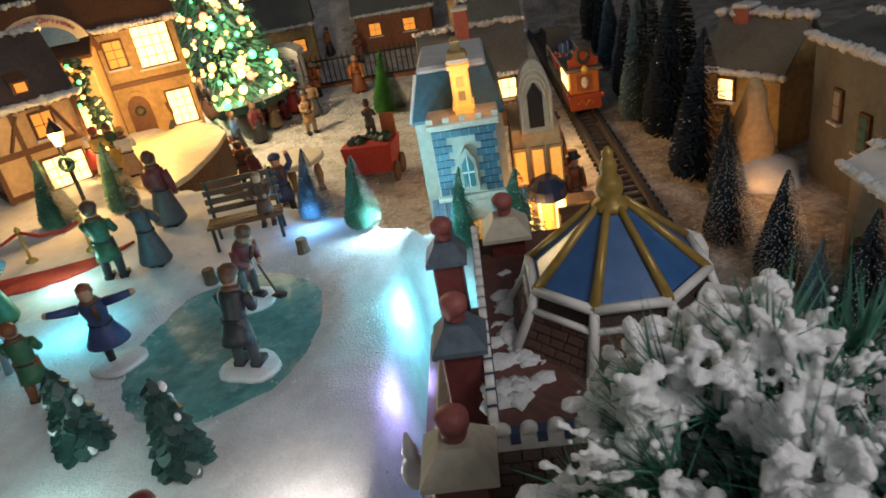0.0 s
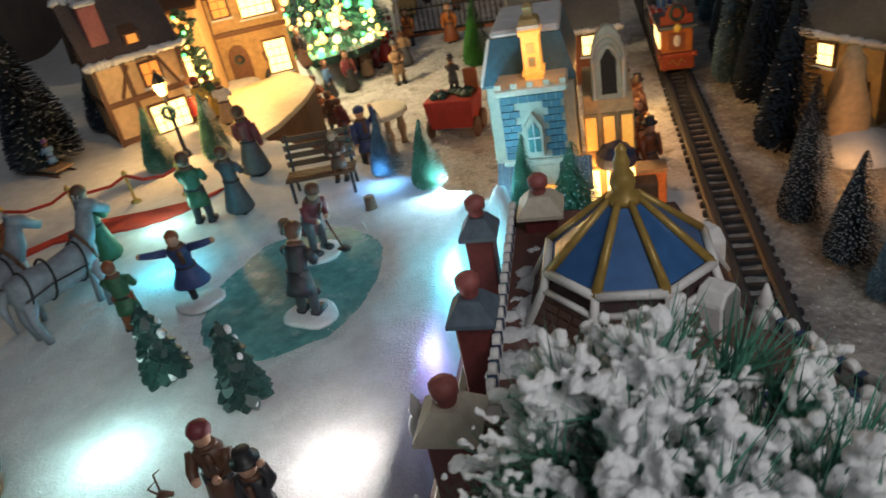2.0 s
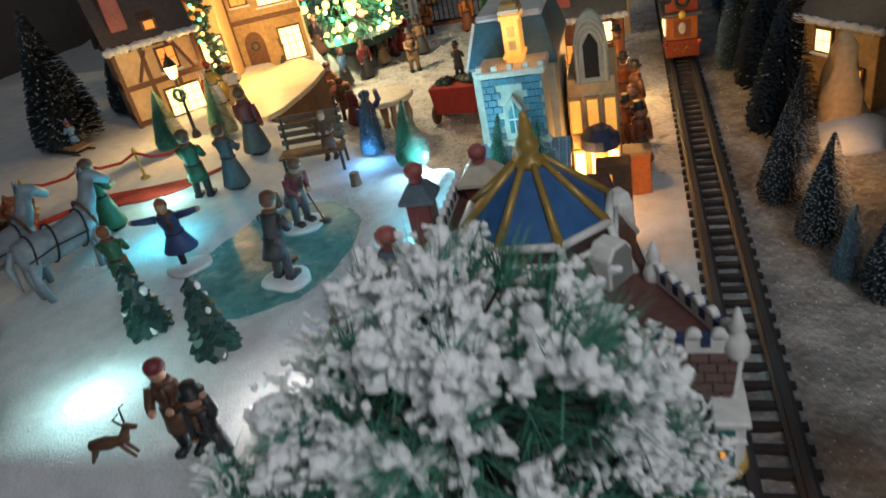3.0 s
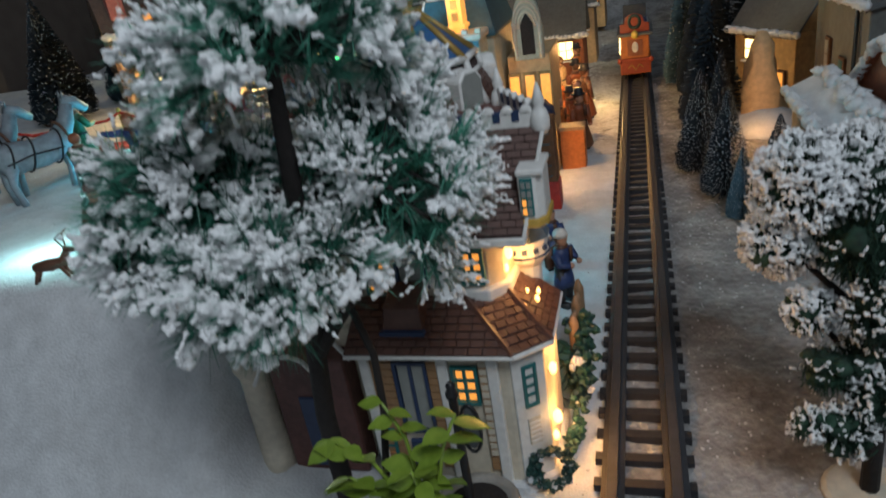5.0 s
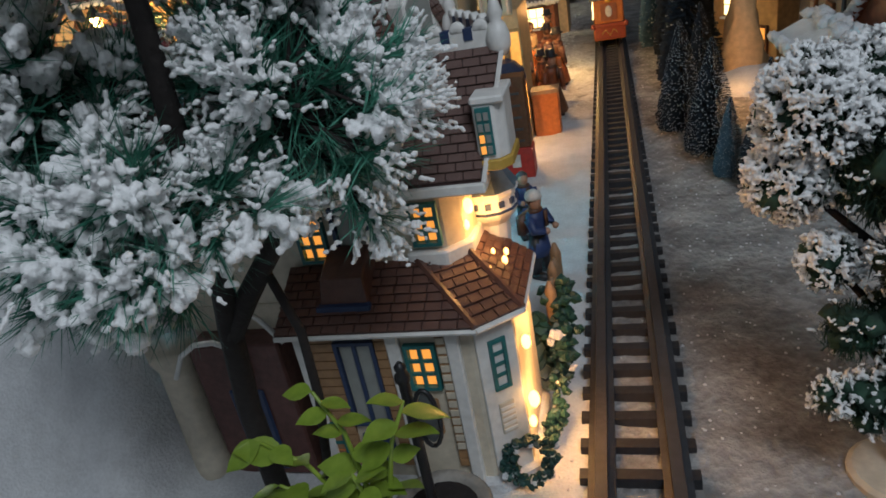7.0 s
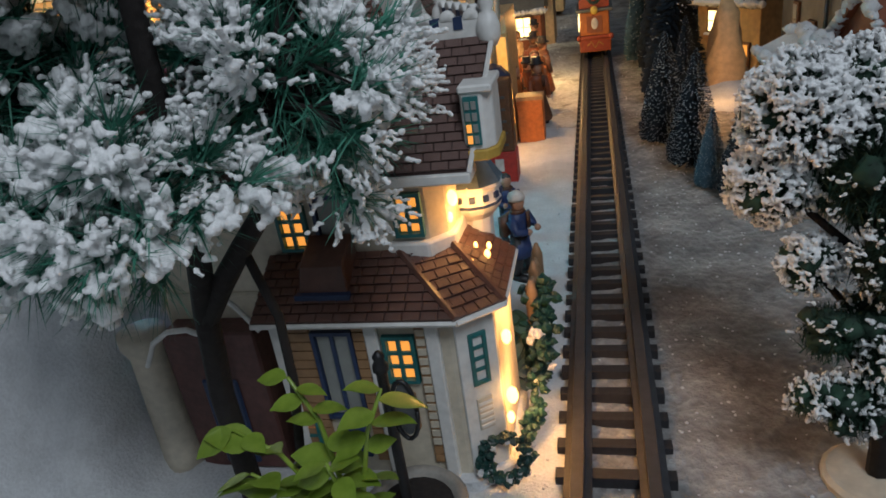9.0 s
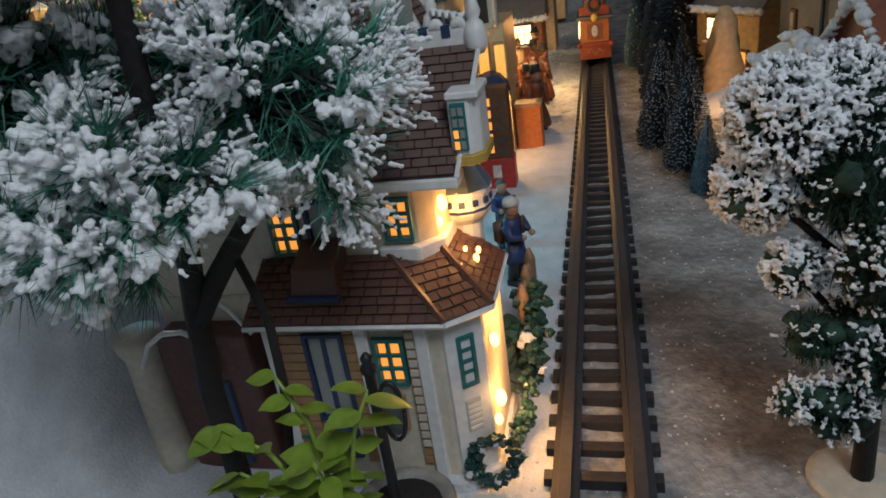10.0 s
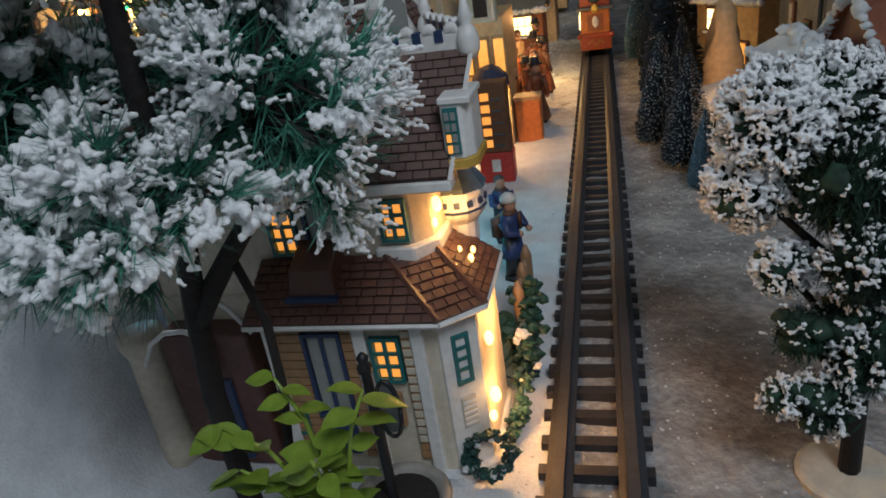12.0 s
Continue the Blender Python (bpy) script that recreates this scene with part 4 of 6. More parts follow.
# dark porch at the side
inn_part("porch_wall", Shape().box(-0.196, -0.150, 0.2480, 0.2625, -0.004, 0.072), BRICKRED, "dark red brick porch", bevel=0.001)
# solid navy panel on the wall, its dark colour giving the opening's shade
inn_part("porch_arch", Shape().box(-0.182, -0.164, 0.2465, 0.2485, 0.0, 0.048), NAVY, "navy panel standing in for the shaded porch opening", bevel=0.002)
inn_part("porch_column", Shape().lathe([(0.012, -0.004), (0.010, 0.004), (0.0085, 0.06), (0.011, 0.066), (0.011, 0.072)], (-0.208, 0.252, 0), 14), CREAM, "pale rounded corner buttress", soft=True)
inn_part("porch_bracket", Shape().tube([(-0.2050, 0.2450, 0.0570), (-0.1980, 0.2450, 0.0690), (-0.1890, 0.2450, 0.0750), (-0.1790, 0.2450, 0.0760), (-0.1720, 0.2450, 0.0730), (-0.1670, 0.2450, 0.0660), (-0.1680, 0.2450, 0.0530)], [0.0013] * 7, 6), WHITE, "white scrolled porch arch", soft=True)
inn_part("porch_bracket", Shape().tube([(-0.1570, 0.2400, 0.0970), (-0.1490, 0.2400, 0.0900), (-0.1410, 0.2400, 0.0780)], [0.0012] * 3, 6), WHITE, "white porch brace", soft=True)

# lower hipped roof
EAVE = [(-0.140, 0.2325), (-0.0555, 0.2325), (-0.0390, 0.2465), (-0.0390, 0.294)]
RIDGE = [(-0.140, 0.2620), (-0.0830, 0.2620), (-0.0640, 0.2715), (-0.0625, 0.294)]
RIDGE_Z = 0.1020
s = Shape()
s.solid([[(x, y, 0.0835) for x, y in EAVE] + [(x, y, 0.0835) for x, y in RIDGE[::-1]], [(x, y, 0.0855) for x, y in EAVE] + [(x, y, RIDGE_Z) for x, y in RIDGE[::-1]]])
LOWROOF = inn_part("lower_roof", s, MORTAR, "brown shingled hip roof over the bay")
s = Shape()
for a, b in zip(EAVE, EAVE[1:]):
    s.tube([(a[0], a[1], 0.0845), (b[0], b[1], 0.0845)], [0.0012, 0.0012], 6)
inn_part("eave_trim", s, WHITE, "pale eave moulding")
s = Shape()
for a, b in zip(EAVE[1:3], RIDGE[1:3]):
    s.tube([(*a, 0.0862), (*b, RIDGE_Z + 0.0006)], [0.0016, 0.0016], 6)
inn_part("hip_ridge", s, SHINGLE)
# small roof dormer
s = Shape().solid([[(-0.1215, 0.243, 0.0915), (-0.1000, 0.243, 0.0915), (-0.1000, 0.262, 0.0985), (-0.1215, 0.262, 0.0985)], [(-0.1200, 0.246, 0.1040), (-0.1015, 0.246, 0.1040), (-0.1015, 0.262, 0.1110), (-0.1200, 0.262, 0.1110)]])
inn_part("dormer", s, SHINGLE, "brick dormer hood", bevel=0.0006)
inn_part("dormer_sill", Shape().box(-0.1225, -0.0990, 0.2405, 0.2450, 0.0888, 0.0935), NAVY, bevel=0.0004)

# upper storey
UP = [(-0.198, 0.2640), (-0.0700, 0.2640), (-0.0620, 0.2720), (-0.0600, 0.290), (-0.070, 0.325), (-0.088, 0.42), (-0.198, 0.42)]
inn_part("upper_wall", Shape().prism(UP, 0.080, 0.1380), CREAM, bevel=0.001)
inn_part("upper_base", Shape().prism([(-0.0860, 0.2600), (-0.0690, 0.2600), (-0.0595, 0.2700), (-0.0585, 0.29), (-0.0860, 0.29)], 0.0985, 0.1055), WHITE, bevel=0.0008)
inn_part("upper_band", Shape().prism([(-0.150, 0.2610), (-0.0685, 0.2610), (-0.0595, 0.2705), (-0.0590, 0.29), (-0.150, 0.29)], 0.1290, 0.1335), WHITE, "white band under the mansard", bevel=0.0006)
window(-0.0765, 0.1170, 0.0090, 0.0155, 0.2637, 2, 3, TEAL, LIT)
window(-0.1080, 0.1170, 0.0140, 0.0180, 0.2637, 1, 1, NAVY, PANE)
window(-0.1270, 0.1140, 0.0100, 0.0180, 0.2637, 2, 3, TEAL, LIT)
# corner balcony turret with a blue cone roof
s = Shape().lathe([(0.0075, 0.086), (0.0080, 0.1015), (0.0110, 0.1050), (0.0125, 0.1075), (0.0122, 0.1150), (0.0136, 0.1165), (0.0130, 0.1185)], (-0.0560, 0.298, 0), 12)
inn_part("turret", s, WHITE, "white corner turret with a banded cornice", soft=False)
inn_part("turret_roof", Shape().lathe([(0.0142, 0.1180), (0.0080, 0.1275), (0.0020, 0.1350)], (-0.0560, 0.298, 0), 8, start=math.pi / 8), SLATE, "blue grey faceted cone roof")
for a in np.linspace(-2.4, 0.0, 6):
    ring_turn = Matrix.Translation((-0.0560 + 0.0124 * math.cos(a), 0.298 + 0.0124 * math.sin(a), 0.1125)) @ Matrix.Rotation(a + math.pi / 2, 4, "Z")
    inn_part("turret_slot", Shape().box(-0.0013, 0.0013, -0.0008, 0.0008, -0.0013, 0.0013, 0, ring_turn), NAVY)
inn_part("turret_line", Shape().lathe([(0.0123, 0.1078), (0.0129, 0.1082), (0.0129, 0.1090), (0.0123, 0.1094)], (-0.0560, 0.298, 0), 12), NAVY, "navy painted line")

# mansard with its parapet
MB = [(-0.176, 0.2500), (-0.0475, 0.2500), (-0.066, 0.325), (-0.086, 0.440), (-0.176, 0.440)]
MT = [(-0.170, 0.2740), (-0.0375, 0.2740), (-0.066, 0.325), (-0.086, 0.430), (-0.170, 0.430)]
s = Shape().solid([[(x, y, 0.1375) for x, y in MB], [(x, y, 0.1385) for x, y in MB], [(x, y, 0.1810) for x, y in MT]])
MANSARD = inn_part("mansard_roof", s, MORTAR, "steep brown brick-tiled mansard")
inn_part("mansard_trim", Shape().box(-0.1775, -0.0465, 0.2482, 0.2620, 0.1335, 0.1376), WHITE, bevel=0.0006)
s = Shape().tube([(-0.0470, 0.2496, 0.1375), (-0.0370, 0.2738, 0.181)], [0.0010, 0.0010], 6)
inn_part("mansard_edge", s, WHITE, "white edge moulding")
inn_part("side_wing", Shape().solid([[(x, y, z) for x, y in ((-0.206, 0.272), (-0.174, 0.272), (-0.174, 0.438), (-0.206, 0.438))] for z in (0.078, 0.120)] + [[(x, y, 0.140) for x, y in ((-0.192, 0.282), (-0.174, 0.282), (-0.174, 0.430), (-0.192, 0.430))]]), BRICKRED, "dark brick side wing with sloping roof", bevel=0.001)
s = Shape().solid([[(x, y, z) for x, y in ((-0.0480, 0.2535), (-0.0405, 0.2535), (-0.0370, 0.2580), (-0.0370, 0.2760), (-0.0480, 0.2760))] for z in (0.1440, 0.1655)])
bay = inn_part("side_dormer", s, WHITE, "white side dormer", bevel=0.0008)
inn_part("dormer_cornice", Shape().box(-0.0485, -0.0362, 0.2525, 0.2770, 0.1650, 0.1678), WHITE, under=bay, bevel=0.0006)
inn_part("dormer_base", Shape().solid([[(x, y, z) for x, y in ((-0.0480, 0.2525), (-0.0400, 0.2525), (-0.0360, 0.2575), (-0.0360, 0.2770), (-0.0480, 0.2770))] for z in (0.1405, 0.1445)]), PAINT["yellow"], "yellow painted dormer sill", under=bay, bevel=0.0005)
inn_part("side_window", Shape().box(-0.0468, -0.0414, 0.2524, 0.2538, 0.1465, 0.1640), TEAL, under=bay)
for j in range(4):
    for i in range(2):
        inn_part("side_pane", Shape().box(-0.0463 + 0.0024 * i, -0.0446 + 0.0024 * i, 0.2518, 0.2528, 0.1473 + 0.0041 * j, 0.1501 + 0.0041 * j), LIT if j < 2 and i == 0 else PANE, under=bay)
inn_part("flat_roof", Shape().prism([(-0.169, 0.277), (-0.041, 0.277), (-0.067, 0.325), (-0.087, 0.428), (-0.169, 0.428)], 0.1780, 0.1815), BRICKRED, "brick red flat roof")


def cresting(a, b, n, name="parapet"):
    """A scalloped white parapet with blue hollows."""
    a, b = Vector(a), Vector(b)
    d = (b - a)
    turn = Matrix.Translation(a) @ Matrix.Rotation(math.atan2(d.y, d.x), 4, "Z")
    L = d.length
    wall = inn_part(name, Shape().box(0, L, -0.0015, 0.0015, -0.001, 0.0070, 0, turn), WHITE, "white scalloped parapet", bevel=0.0005)
    for i in range(n):
        x = L * (i + 0.5) / n
        r = L / n * 0.34
        knob = Shape().solid([[turn @ Vector((x + r * k * math.cos(q), dy, 0.0066 + r * 1.15 * k * max(-0.2, math.sin(q)))) for q in np.linspace(0, math.tau, 13)[:-1]] for dy, k in ((-0.0016, 0.9), (-0.0013, 1), (0.0013, 1), (0.0016, 0.9))])
        inn_part("merlon", knob, WHITE, under=wall, soft=True)
        if i < n - 1:
            inn_part("hollow", Shape().box(x + r * 0.75, x + 2 * r * 1.25 - r * 0.75 + 0.0004, -0.0019, 0.0019, 0.0030, 0.0074, 0, turn), NAVY, under=wall)


cresting((-0.170, 0.2755, 0.1810), (-0.040, 0.2755, 0.1810), 15)
cresting((-0.168, 0.279, 0.1810), (-0.171, 0.430, 0.1810), 17)
cresting((-0.039, 0.277, 0.1810), (-0.065, 0.323, 0.1810), 6)
for at in ((-0.0385, 0.2755, 0.181), (-0.0650, 0.3230, 0.181), (-0.197, 0.277, 0.172)):
    inn_part("corner_finial", Shape().lathe([(0.0028, -0.004), (0.0044, -0.001), (0.0046, 0.003), (0.0034, 0.007), (0.0020, 0.0085), (0.0030, 0.0110), (0.0022, 0.0135), (0.0006, 0.0190)], at, 12), WHITE, "white knobbed corner finial", soft=True)


def chimney(x, y, z0, z1, w, cap):
    c = inn_part("chimney", Shape().box(x - w / 2, x + w / 2, y - w / 2, y + w / 2, z0, z1 - 0.014), CHIMNEY, "tall red brick chimney", bevel=0.0008)
    k = w * 0.70
    inn_part("chimney_cap", Shape().solid([[(x + u * k, y + v * k, z1 - 0.0145) for u, v in ((-1, -1), (1, -1), (1, 1), (-1, 1))], [(x + u * k, y + v * k, z1 - 0.0125) for u, v in ((-1, -1), (1, -1), (1, 1), (-1, 1))], [(x + u * k * 0.45, y + v * k * 0.45, z1 - 0.0045) for u, v in ((-1, -1), (1, -1), (1, 1), (-1, 1))]]), cap, "hipped chimney cap", under=c)
    inn_part("chimney_pot", Shape().lathe([(0.0030, -0.005), (0.0040, -0.003), (0.0034, -0.0008), (0.0050, 0.0), (0.0052, 0.004), (0.0030, 0.006)], (x, y, z1), 12), POT, "red clay chimney pot", under=c, soft=True)


chimney(-0.184, 0.388, 0.120, 0.209, 0.0135, SLATE)
chimney(-0.178, 0.318, 0.120, 0.210, 0.0145, SLATE)
chimney(-0.179, 0.261, 0.120, 0.206, 0.0165, CREAM)
chimney(-0.155, 0.415, 0.165, 0.205, 0.0170, CREAM)


def lantern():
    cx, cy, a0 = -0.1150, 0.346, math.pi / 8

    def ring(r, z):
        return [(cx + r * math.cos(a0 + math.tau * i / 8), cy + r * math.sin(a0 + math.tau * i / 8), z) for i in range(8)]

    global LANTERN, lantern_ring
    lantern_ring = ring
    LANTERN = inn_part("lantern_base", Shape().solid([ring(0.046, 0.1785), ring(0.046, 0.1800), ring(0.0365, 0.1960), ring(0.0335, 0.2040)]), MORTAR, "sloping brick panels of the lantern")
    inn_part("lantern_band", Shape().solid([ring(0.0343, 0.1985), ring(0.0343, 0.2030)]), TEAL, "dark glazed band")
    inn_part("dome", Shape().solid([ring(0.0330, 0.2055), ring(0.0060, 0.2300)]), DOMEBLUE, "blue faceted dome")
    rib, gold = Shape(), Shape()
    for i in range(8):
        lo, mid, hi, top = ring(0.0465, 0.1800)[i], ring(0.0375, 0.1965)[i], ring(0.0352, 0.2040)[i], ring(0.0060, 0.2305)[i]
        rib.tube([lo, mid, hi], [0.0022, 0.0020, 0.0018], 6)
        gold.tube([hi, top], [0.0023, 0.0015], 6)
        nxt = ring(0.0352, 0.2045)[(i + 1) % 8]
        rib.tube([ring(0.0352, 0.2045)[i], nxt], [0.0020, 0.0020], 6)
        rib.tube([mid, ring(0.0375, 0.1965)[(i + 1) % 8]], [0.0015, 0.0015], 6)
    inn_part("lantern_ribs", rib, WHITE, "white ribs and eave ring", soft=True)
    inn_part("dome_ribs", gold, GOLD, "gold dome ribs", soft=True)
    inn_part("finial", Shape().lathe([(0.0075, 0.2285), (0.0070, 0.2310), (0.0042, 0.2330), (0.0052, 0.2365), (0.0046, 0.2400), (0.0028, 0.2425), (0.0034, 0.2450), (0.0026, 0.2475), (0.0020, 0.2490), (0.0023, 0.2508), (0.0006, 0.2530)], (cx, cy, 0), 14), GOLD, "gold turned finial", soft=True)
    # little gabled dormers round the lantern
    for ang in (-0.62, 0.55):
        turn = Matrix.Translation((cx, cy, 0)) @ Matrix.Rotation(ang, 4, "Z")
        out = [(-0.008, 0.181), (0.008, 0.181), (0.008, 0.196), (0.004, 0.201), (-0.004, 0.201), (-0.008, 0.196)]
        d = inn_part("lantern_dormer", Shape().solid([[turn @ Vector((r, x, z)) for x, z in out] for r in (0.034, 0.0455)]), WHITE, "pale glazed dormer", bevel=0.0008)
        inn_part("dormer_pane", Shape().solid([[turn @ Vector((r, x * 0.84, 0.190 + (z - 0.190) * 0.84)) for x, z in out] for r in (0.044, 0.0460)]), PANE, under=d)
    inn_part("roof_snow", snow_heap([(-0.150, 0.325, 0.010), (-0.158, 0.345, 0.009), (-0.150, 0.362, 0.010), (-0.152, 0.385, 0.009), (-0.140, 0.400, 0.008), (-0.100, 0.292, 0.006), (-0.075, 0.300, 0.006), (-0.140, 0.296, 0.007), (-0.085, 0.400, 0.006), (-0.095, 0.410, 0.007), (-0.085, 0.305, 0.008), (-0.120, 0.300, 0.009), (-0.155, 0.305, 0.009), (-0.160, 0.362, 0.012), (-0.158, 0.330, 0.012), (-0.162, 0.300, 0.011), (-0.105, 0.285, 0.009), (-0.070, 0.286, 0.008)], 0.179, 0.6), SNOW, "heaped roof snow", soft=True)["kind"] = "stuff"


def snow_heap(lumps, z, flat=1.0):
    rnd, s = random.Random(3), Shape()
    for x, y, r in lumps:
        for _ in range(7):
            blob(s, (x + rnd.uniform(-r, r) * 0.7, y + rnd.uniform(-r, r) * 0.7, z + r * 0.25), r * rnd.uniform(0.35, 0.6), rnd, 0, 8)
    if flat < 1:
        for v in s.bm.verts:
            v.co.z = z + (v.co.z - z) * flat
    return s


lantern()


# ---- garden in front of the inn ----
def leaf_shape(L, w):
    s = Shape()
    n = 7
    left = [(-w * math.sin(math.pi * (i / n) ** 0.8), L * i / n, -0.22 * L * (i / n) ** 2) for i in range(1, n)]
    vs0 = s.bm.verts.new((0, 0, 0))
    vl = [s.bm.verts.new((x, y, z + 0.10 * w)) for x, y, z in left]
    vm = [s.bm.verts.new((0, y, z - 0.06 * w)) for x, y, z in left]
    vr = [s.bm.verts.new((-x, y, z + 0.10 * w)) for x, y, z in left]
    ve = s.bm.verts.new((0, L, -0.22 * L))
    for row in (vl, vr):
        s.bm.faces.new((vs0, row[0], vm[0]))
        for i in range(len(row) - 1):
            s.bm.faces.new((row[i], row[i + 1], vm[i + 1], vm[i]))
        s.bm.faces.new((row[-1], ve, vm[-1]))
    return s


def leafy_plant():
    rnd = random.Random(12)
    base = Vector((-0.098, 0.194, 0.0))
    t = thing("leafy_plant", "bright green plastic plant with oval leaves", "plant", base)
    stems = [[(0, 0, -0.004), (-0.004, -0.004, 0.035), (-0.016, -0.006, 0.060), (-0.030, -0.008, 0.072)], [(0.002, 0, -0.004), (0.004, -0.004, 0.04), (0.002, -0.006, 0.075), (-0.004, -0.008, 0.094)],
             [(0, 0.002, -0.004), (0.010, -0.003, 0.04), (0.018, -0.006, 0.070), (0.026, -0.006, 0.088)], [(-0.002, 0, -0.004), (-0.008, -0.006, 0.03), (-0.016, -0.010, 0.048), (-0.024, -0.014, 0.058)], [(0.001, 0, -0.004), (0.004, -0.008, 0.03), (0.006, -0.012, 0.052), (0.006, -0.016, 0.066)]]
    master = None
    for pts in stems:
        part("stem", Shape().tube(pts, [0.0012, 0.0011, 0.0009, 0.0006], 6), LEAF, t, soft=True)
        for k in range(10):
            q = 0.25 + 0.75 * k / 9
            i = min(2, int(q * 3))
            p = Vector(pts[i]).lerp(Vector(pts[i + 1]), q * 3 - i)
            if master is None:
                ob = master = part("leaf", leaf_shape(0.0130, 0.0046), LEAF, t, soft=True)
            else:
                ob = new("leaf", master.data)
                ob.parent = t
            size = rnd.uniform(0.8, 1.35)
            ob.matrix_basis = Matrix.Translation(p) @ Euler((rnd.uniform(-0.3, 0.6), rnd.uniform(-0.4, 0.4), (1.9 if k % 2 else -1.7) + rnd.uniform(-0.6, 0.6))).to_matrix().to_4x4() @ Matrix.Diagonal((size, size, size, 1))


leafy_plant()
pole = thing("sign_post", "black iron post with an oval hanging sign frame", "sign post", (-0.080, 0.211, 0.0))
part("post", Shape().lathe([(0.0032, -0.004), (0.0030, 0.004), (0.0022, 0.006), (0.0021, 0.078), (0.0030, 0.079), (0.0030, 0.081), (0.0018, 0.083), (0.0024, 0.085), (0.0008, 0.087)], seg=10), IRON, pole, soft=True)
part("sign_ring", Shape().tube([(0.0065 + 0.0045 * math.cos(a), -0.001, 0.062 + 0.013 * math.sin(a)) for a in np.linspace(0, math.tau, 19)], [0.0009] * 19, 6), IRON, pole, soft=True)
part("sign_board", Shape().slab([(0.0065 + 0.0036 * math.cos(a), 0.062 + 0.0115 * math.sin(a)) for a in np.linspace(0, math.tau, 17)[:-1]], -0.0008, 0.0008), PAINT["grey"], pole)
whole("planter", Shape().lathe([(0.015, -0.004), (0.0185, 0.006), (0.0205, 0.012), (0.0215, 0.013), (0.0205, 0.0142), (0.0165, 0.0135), (0.0155, 0.0110), (0.001, 0.0105)], seg=24), [PAINT["stone"]], "round grey stone planter rim half buried in snow", "planter", (-0.078, 0.2135, 0.0), soft=True)
whole("planter_soil", Shape().lathe([(0.0158, 0.0100), (0.0155, 0.0122), (0.004, 0.0128)], seg=20), BARK, "dark soil filling the round planter", "soil", (-0.078, 0.2135, 0.0))


def wreath(name, at, r, thick, rx, rz, label, seed=2):
    rnd, s = random.Random(seed), Shape()
    for i in range(46):
        a = math.tau * i / 46
        for _ in range(3):
            blob(s, (r * math.cos(a) + rnd.gauss(0, thick * 0.4), rnd.gauss(0, thick * 0.4), r * math.sin(a) + rnd.gauss(0, thick * 0.4)), thick * rnd.uniform(0.35, 0.6), rnd, 0 if rnd.random() < 0.85 else 1, 5)
    ob = part(name, s, [RESIN, SNOW])
    ob.matrix_basis = pose(*at, rx, 0, rz)
    return tagged(ob, label, "wreath")


wreath("wreath", (-0.0450, 0.2415, 0.0120), 0.0090, 0.0036, -22, 12, "green fir wreath with snow leaning by the inn")


def garland(points, thick, seed):
    rnd, s = random.Random(seed), Shape()
    pts = [Vector(p) for p in points]
    for a, b in zip(pts, pts[1:]):
        for i in range(16):
            p = a.lerp(b, i / 16)
            for _ in range(3):
                blob(s, p + Vector((rnd.gauss(0, 1), rnd.gauss(0, 1), rnd.gauss(0, 1))) * thick * 0.5, thick * rnd.uniform(0.3, 0.55), rnd, 0 if rnd.random() < 0.96 else 1, 5)
    whole("garland", s, [RESIN, SNOW], "green fir garland along the inn fence", "garland", kind="stuff")


garland([(-0.037, 0.262, 0.006), (-0.034, 0.275, 0.012), (-0.033, 0.290, 0.022)], 0.0045, 8)
resin_tree((-0.0460, 0.3210, -0.003), 0.042, 140)
garland([(-0.033, 0.300, 0.020), (-0.032, 0.322, 0.030), (-0.034, 0.335, 0.045)], 0.0070, 9)
for at, r in (((-0.0410, 0.2540, 0.0650), 0.0042), ((-0.0400, 0.2470, 0.0410), 0.0050), ((-0.0400, 0.2380, 0.0370), 0.0034), ((-0.0600, 0.2740, 0.1190), 0.0044), ((-0.0620, 0.2730, 0.1110), 0.0030), ((-0.0480, 0.2780, 0.0950), 0.0022), ((-0.0480, 0.2720, 0.0940), 0.0026), ((-0.0530, 0.2750, 0.0970), 0.0018), ((-0.0530, 0.2630, 0.0950), 0.0016)):
    whole("fairy_bulb", Shape().ball((0, 0, 0), r * 0.62, 0, (0.8, 0.8, 1.3)), BULBHOT, "glowing amber bulb on the inn wall", "bulb", at, group="amber bulbs", soft=True)
fence = thing("picket_fence", "tan wooden picket fence beside the inn", "fence", (-0.042, 0.345, 0.0))
for k in range(5):
    part("picket", Shape().lathe([(0.0032, -0.004), (0.0032, 0.046 - 0.004 * (k % 2)), (0.0010, 0.052 - 0.004 * (k % 2))], (0.004, -0.018 + 0.011 * k, 0), 8), PAINT["tan"], fence, soft=True)
part("fence_rail", Shape().box(0.002, 0.005, -0.020, 0.030, 0.034, 0.039), PAINT["tan"], fence)


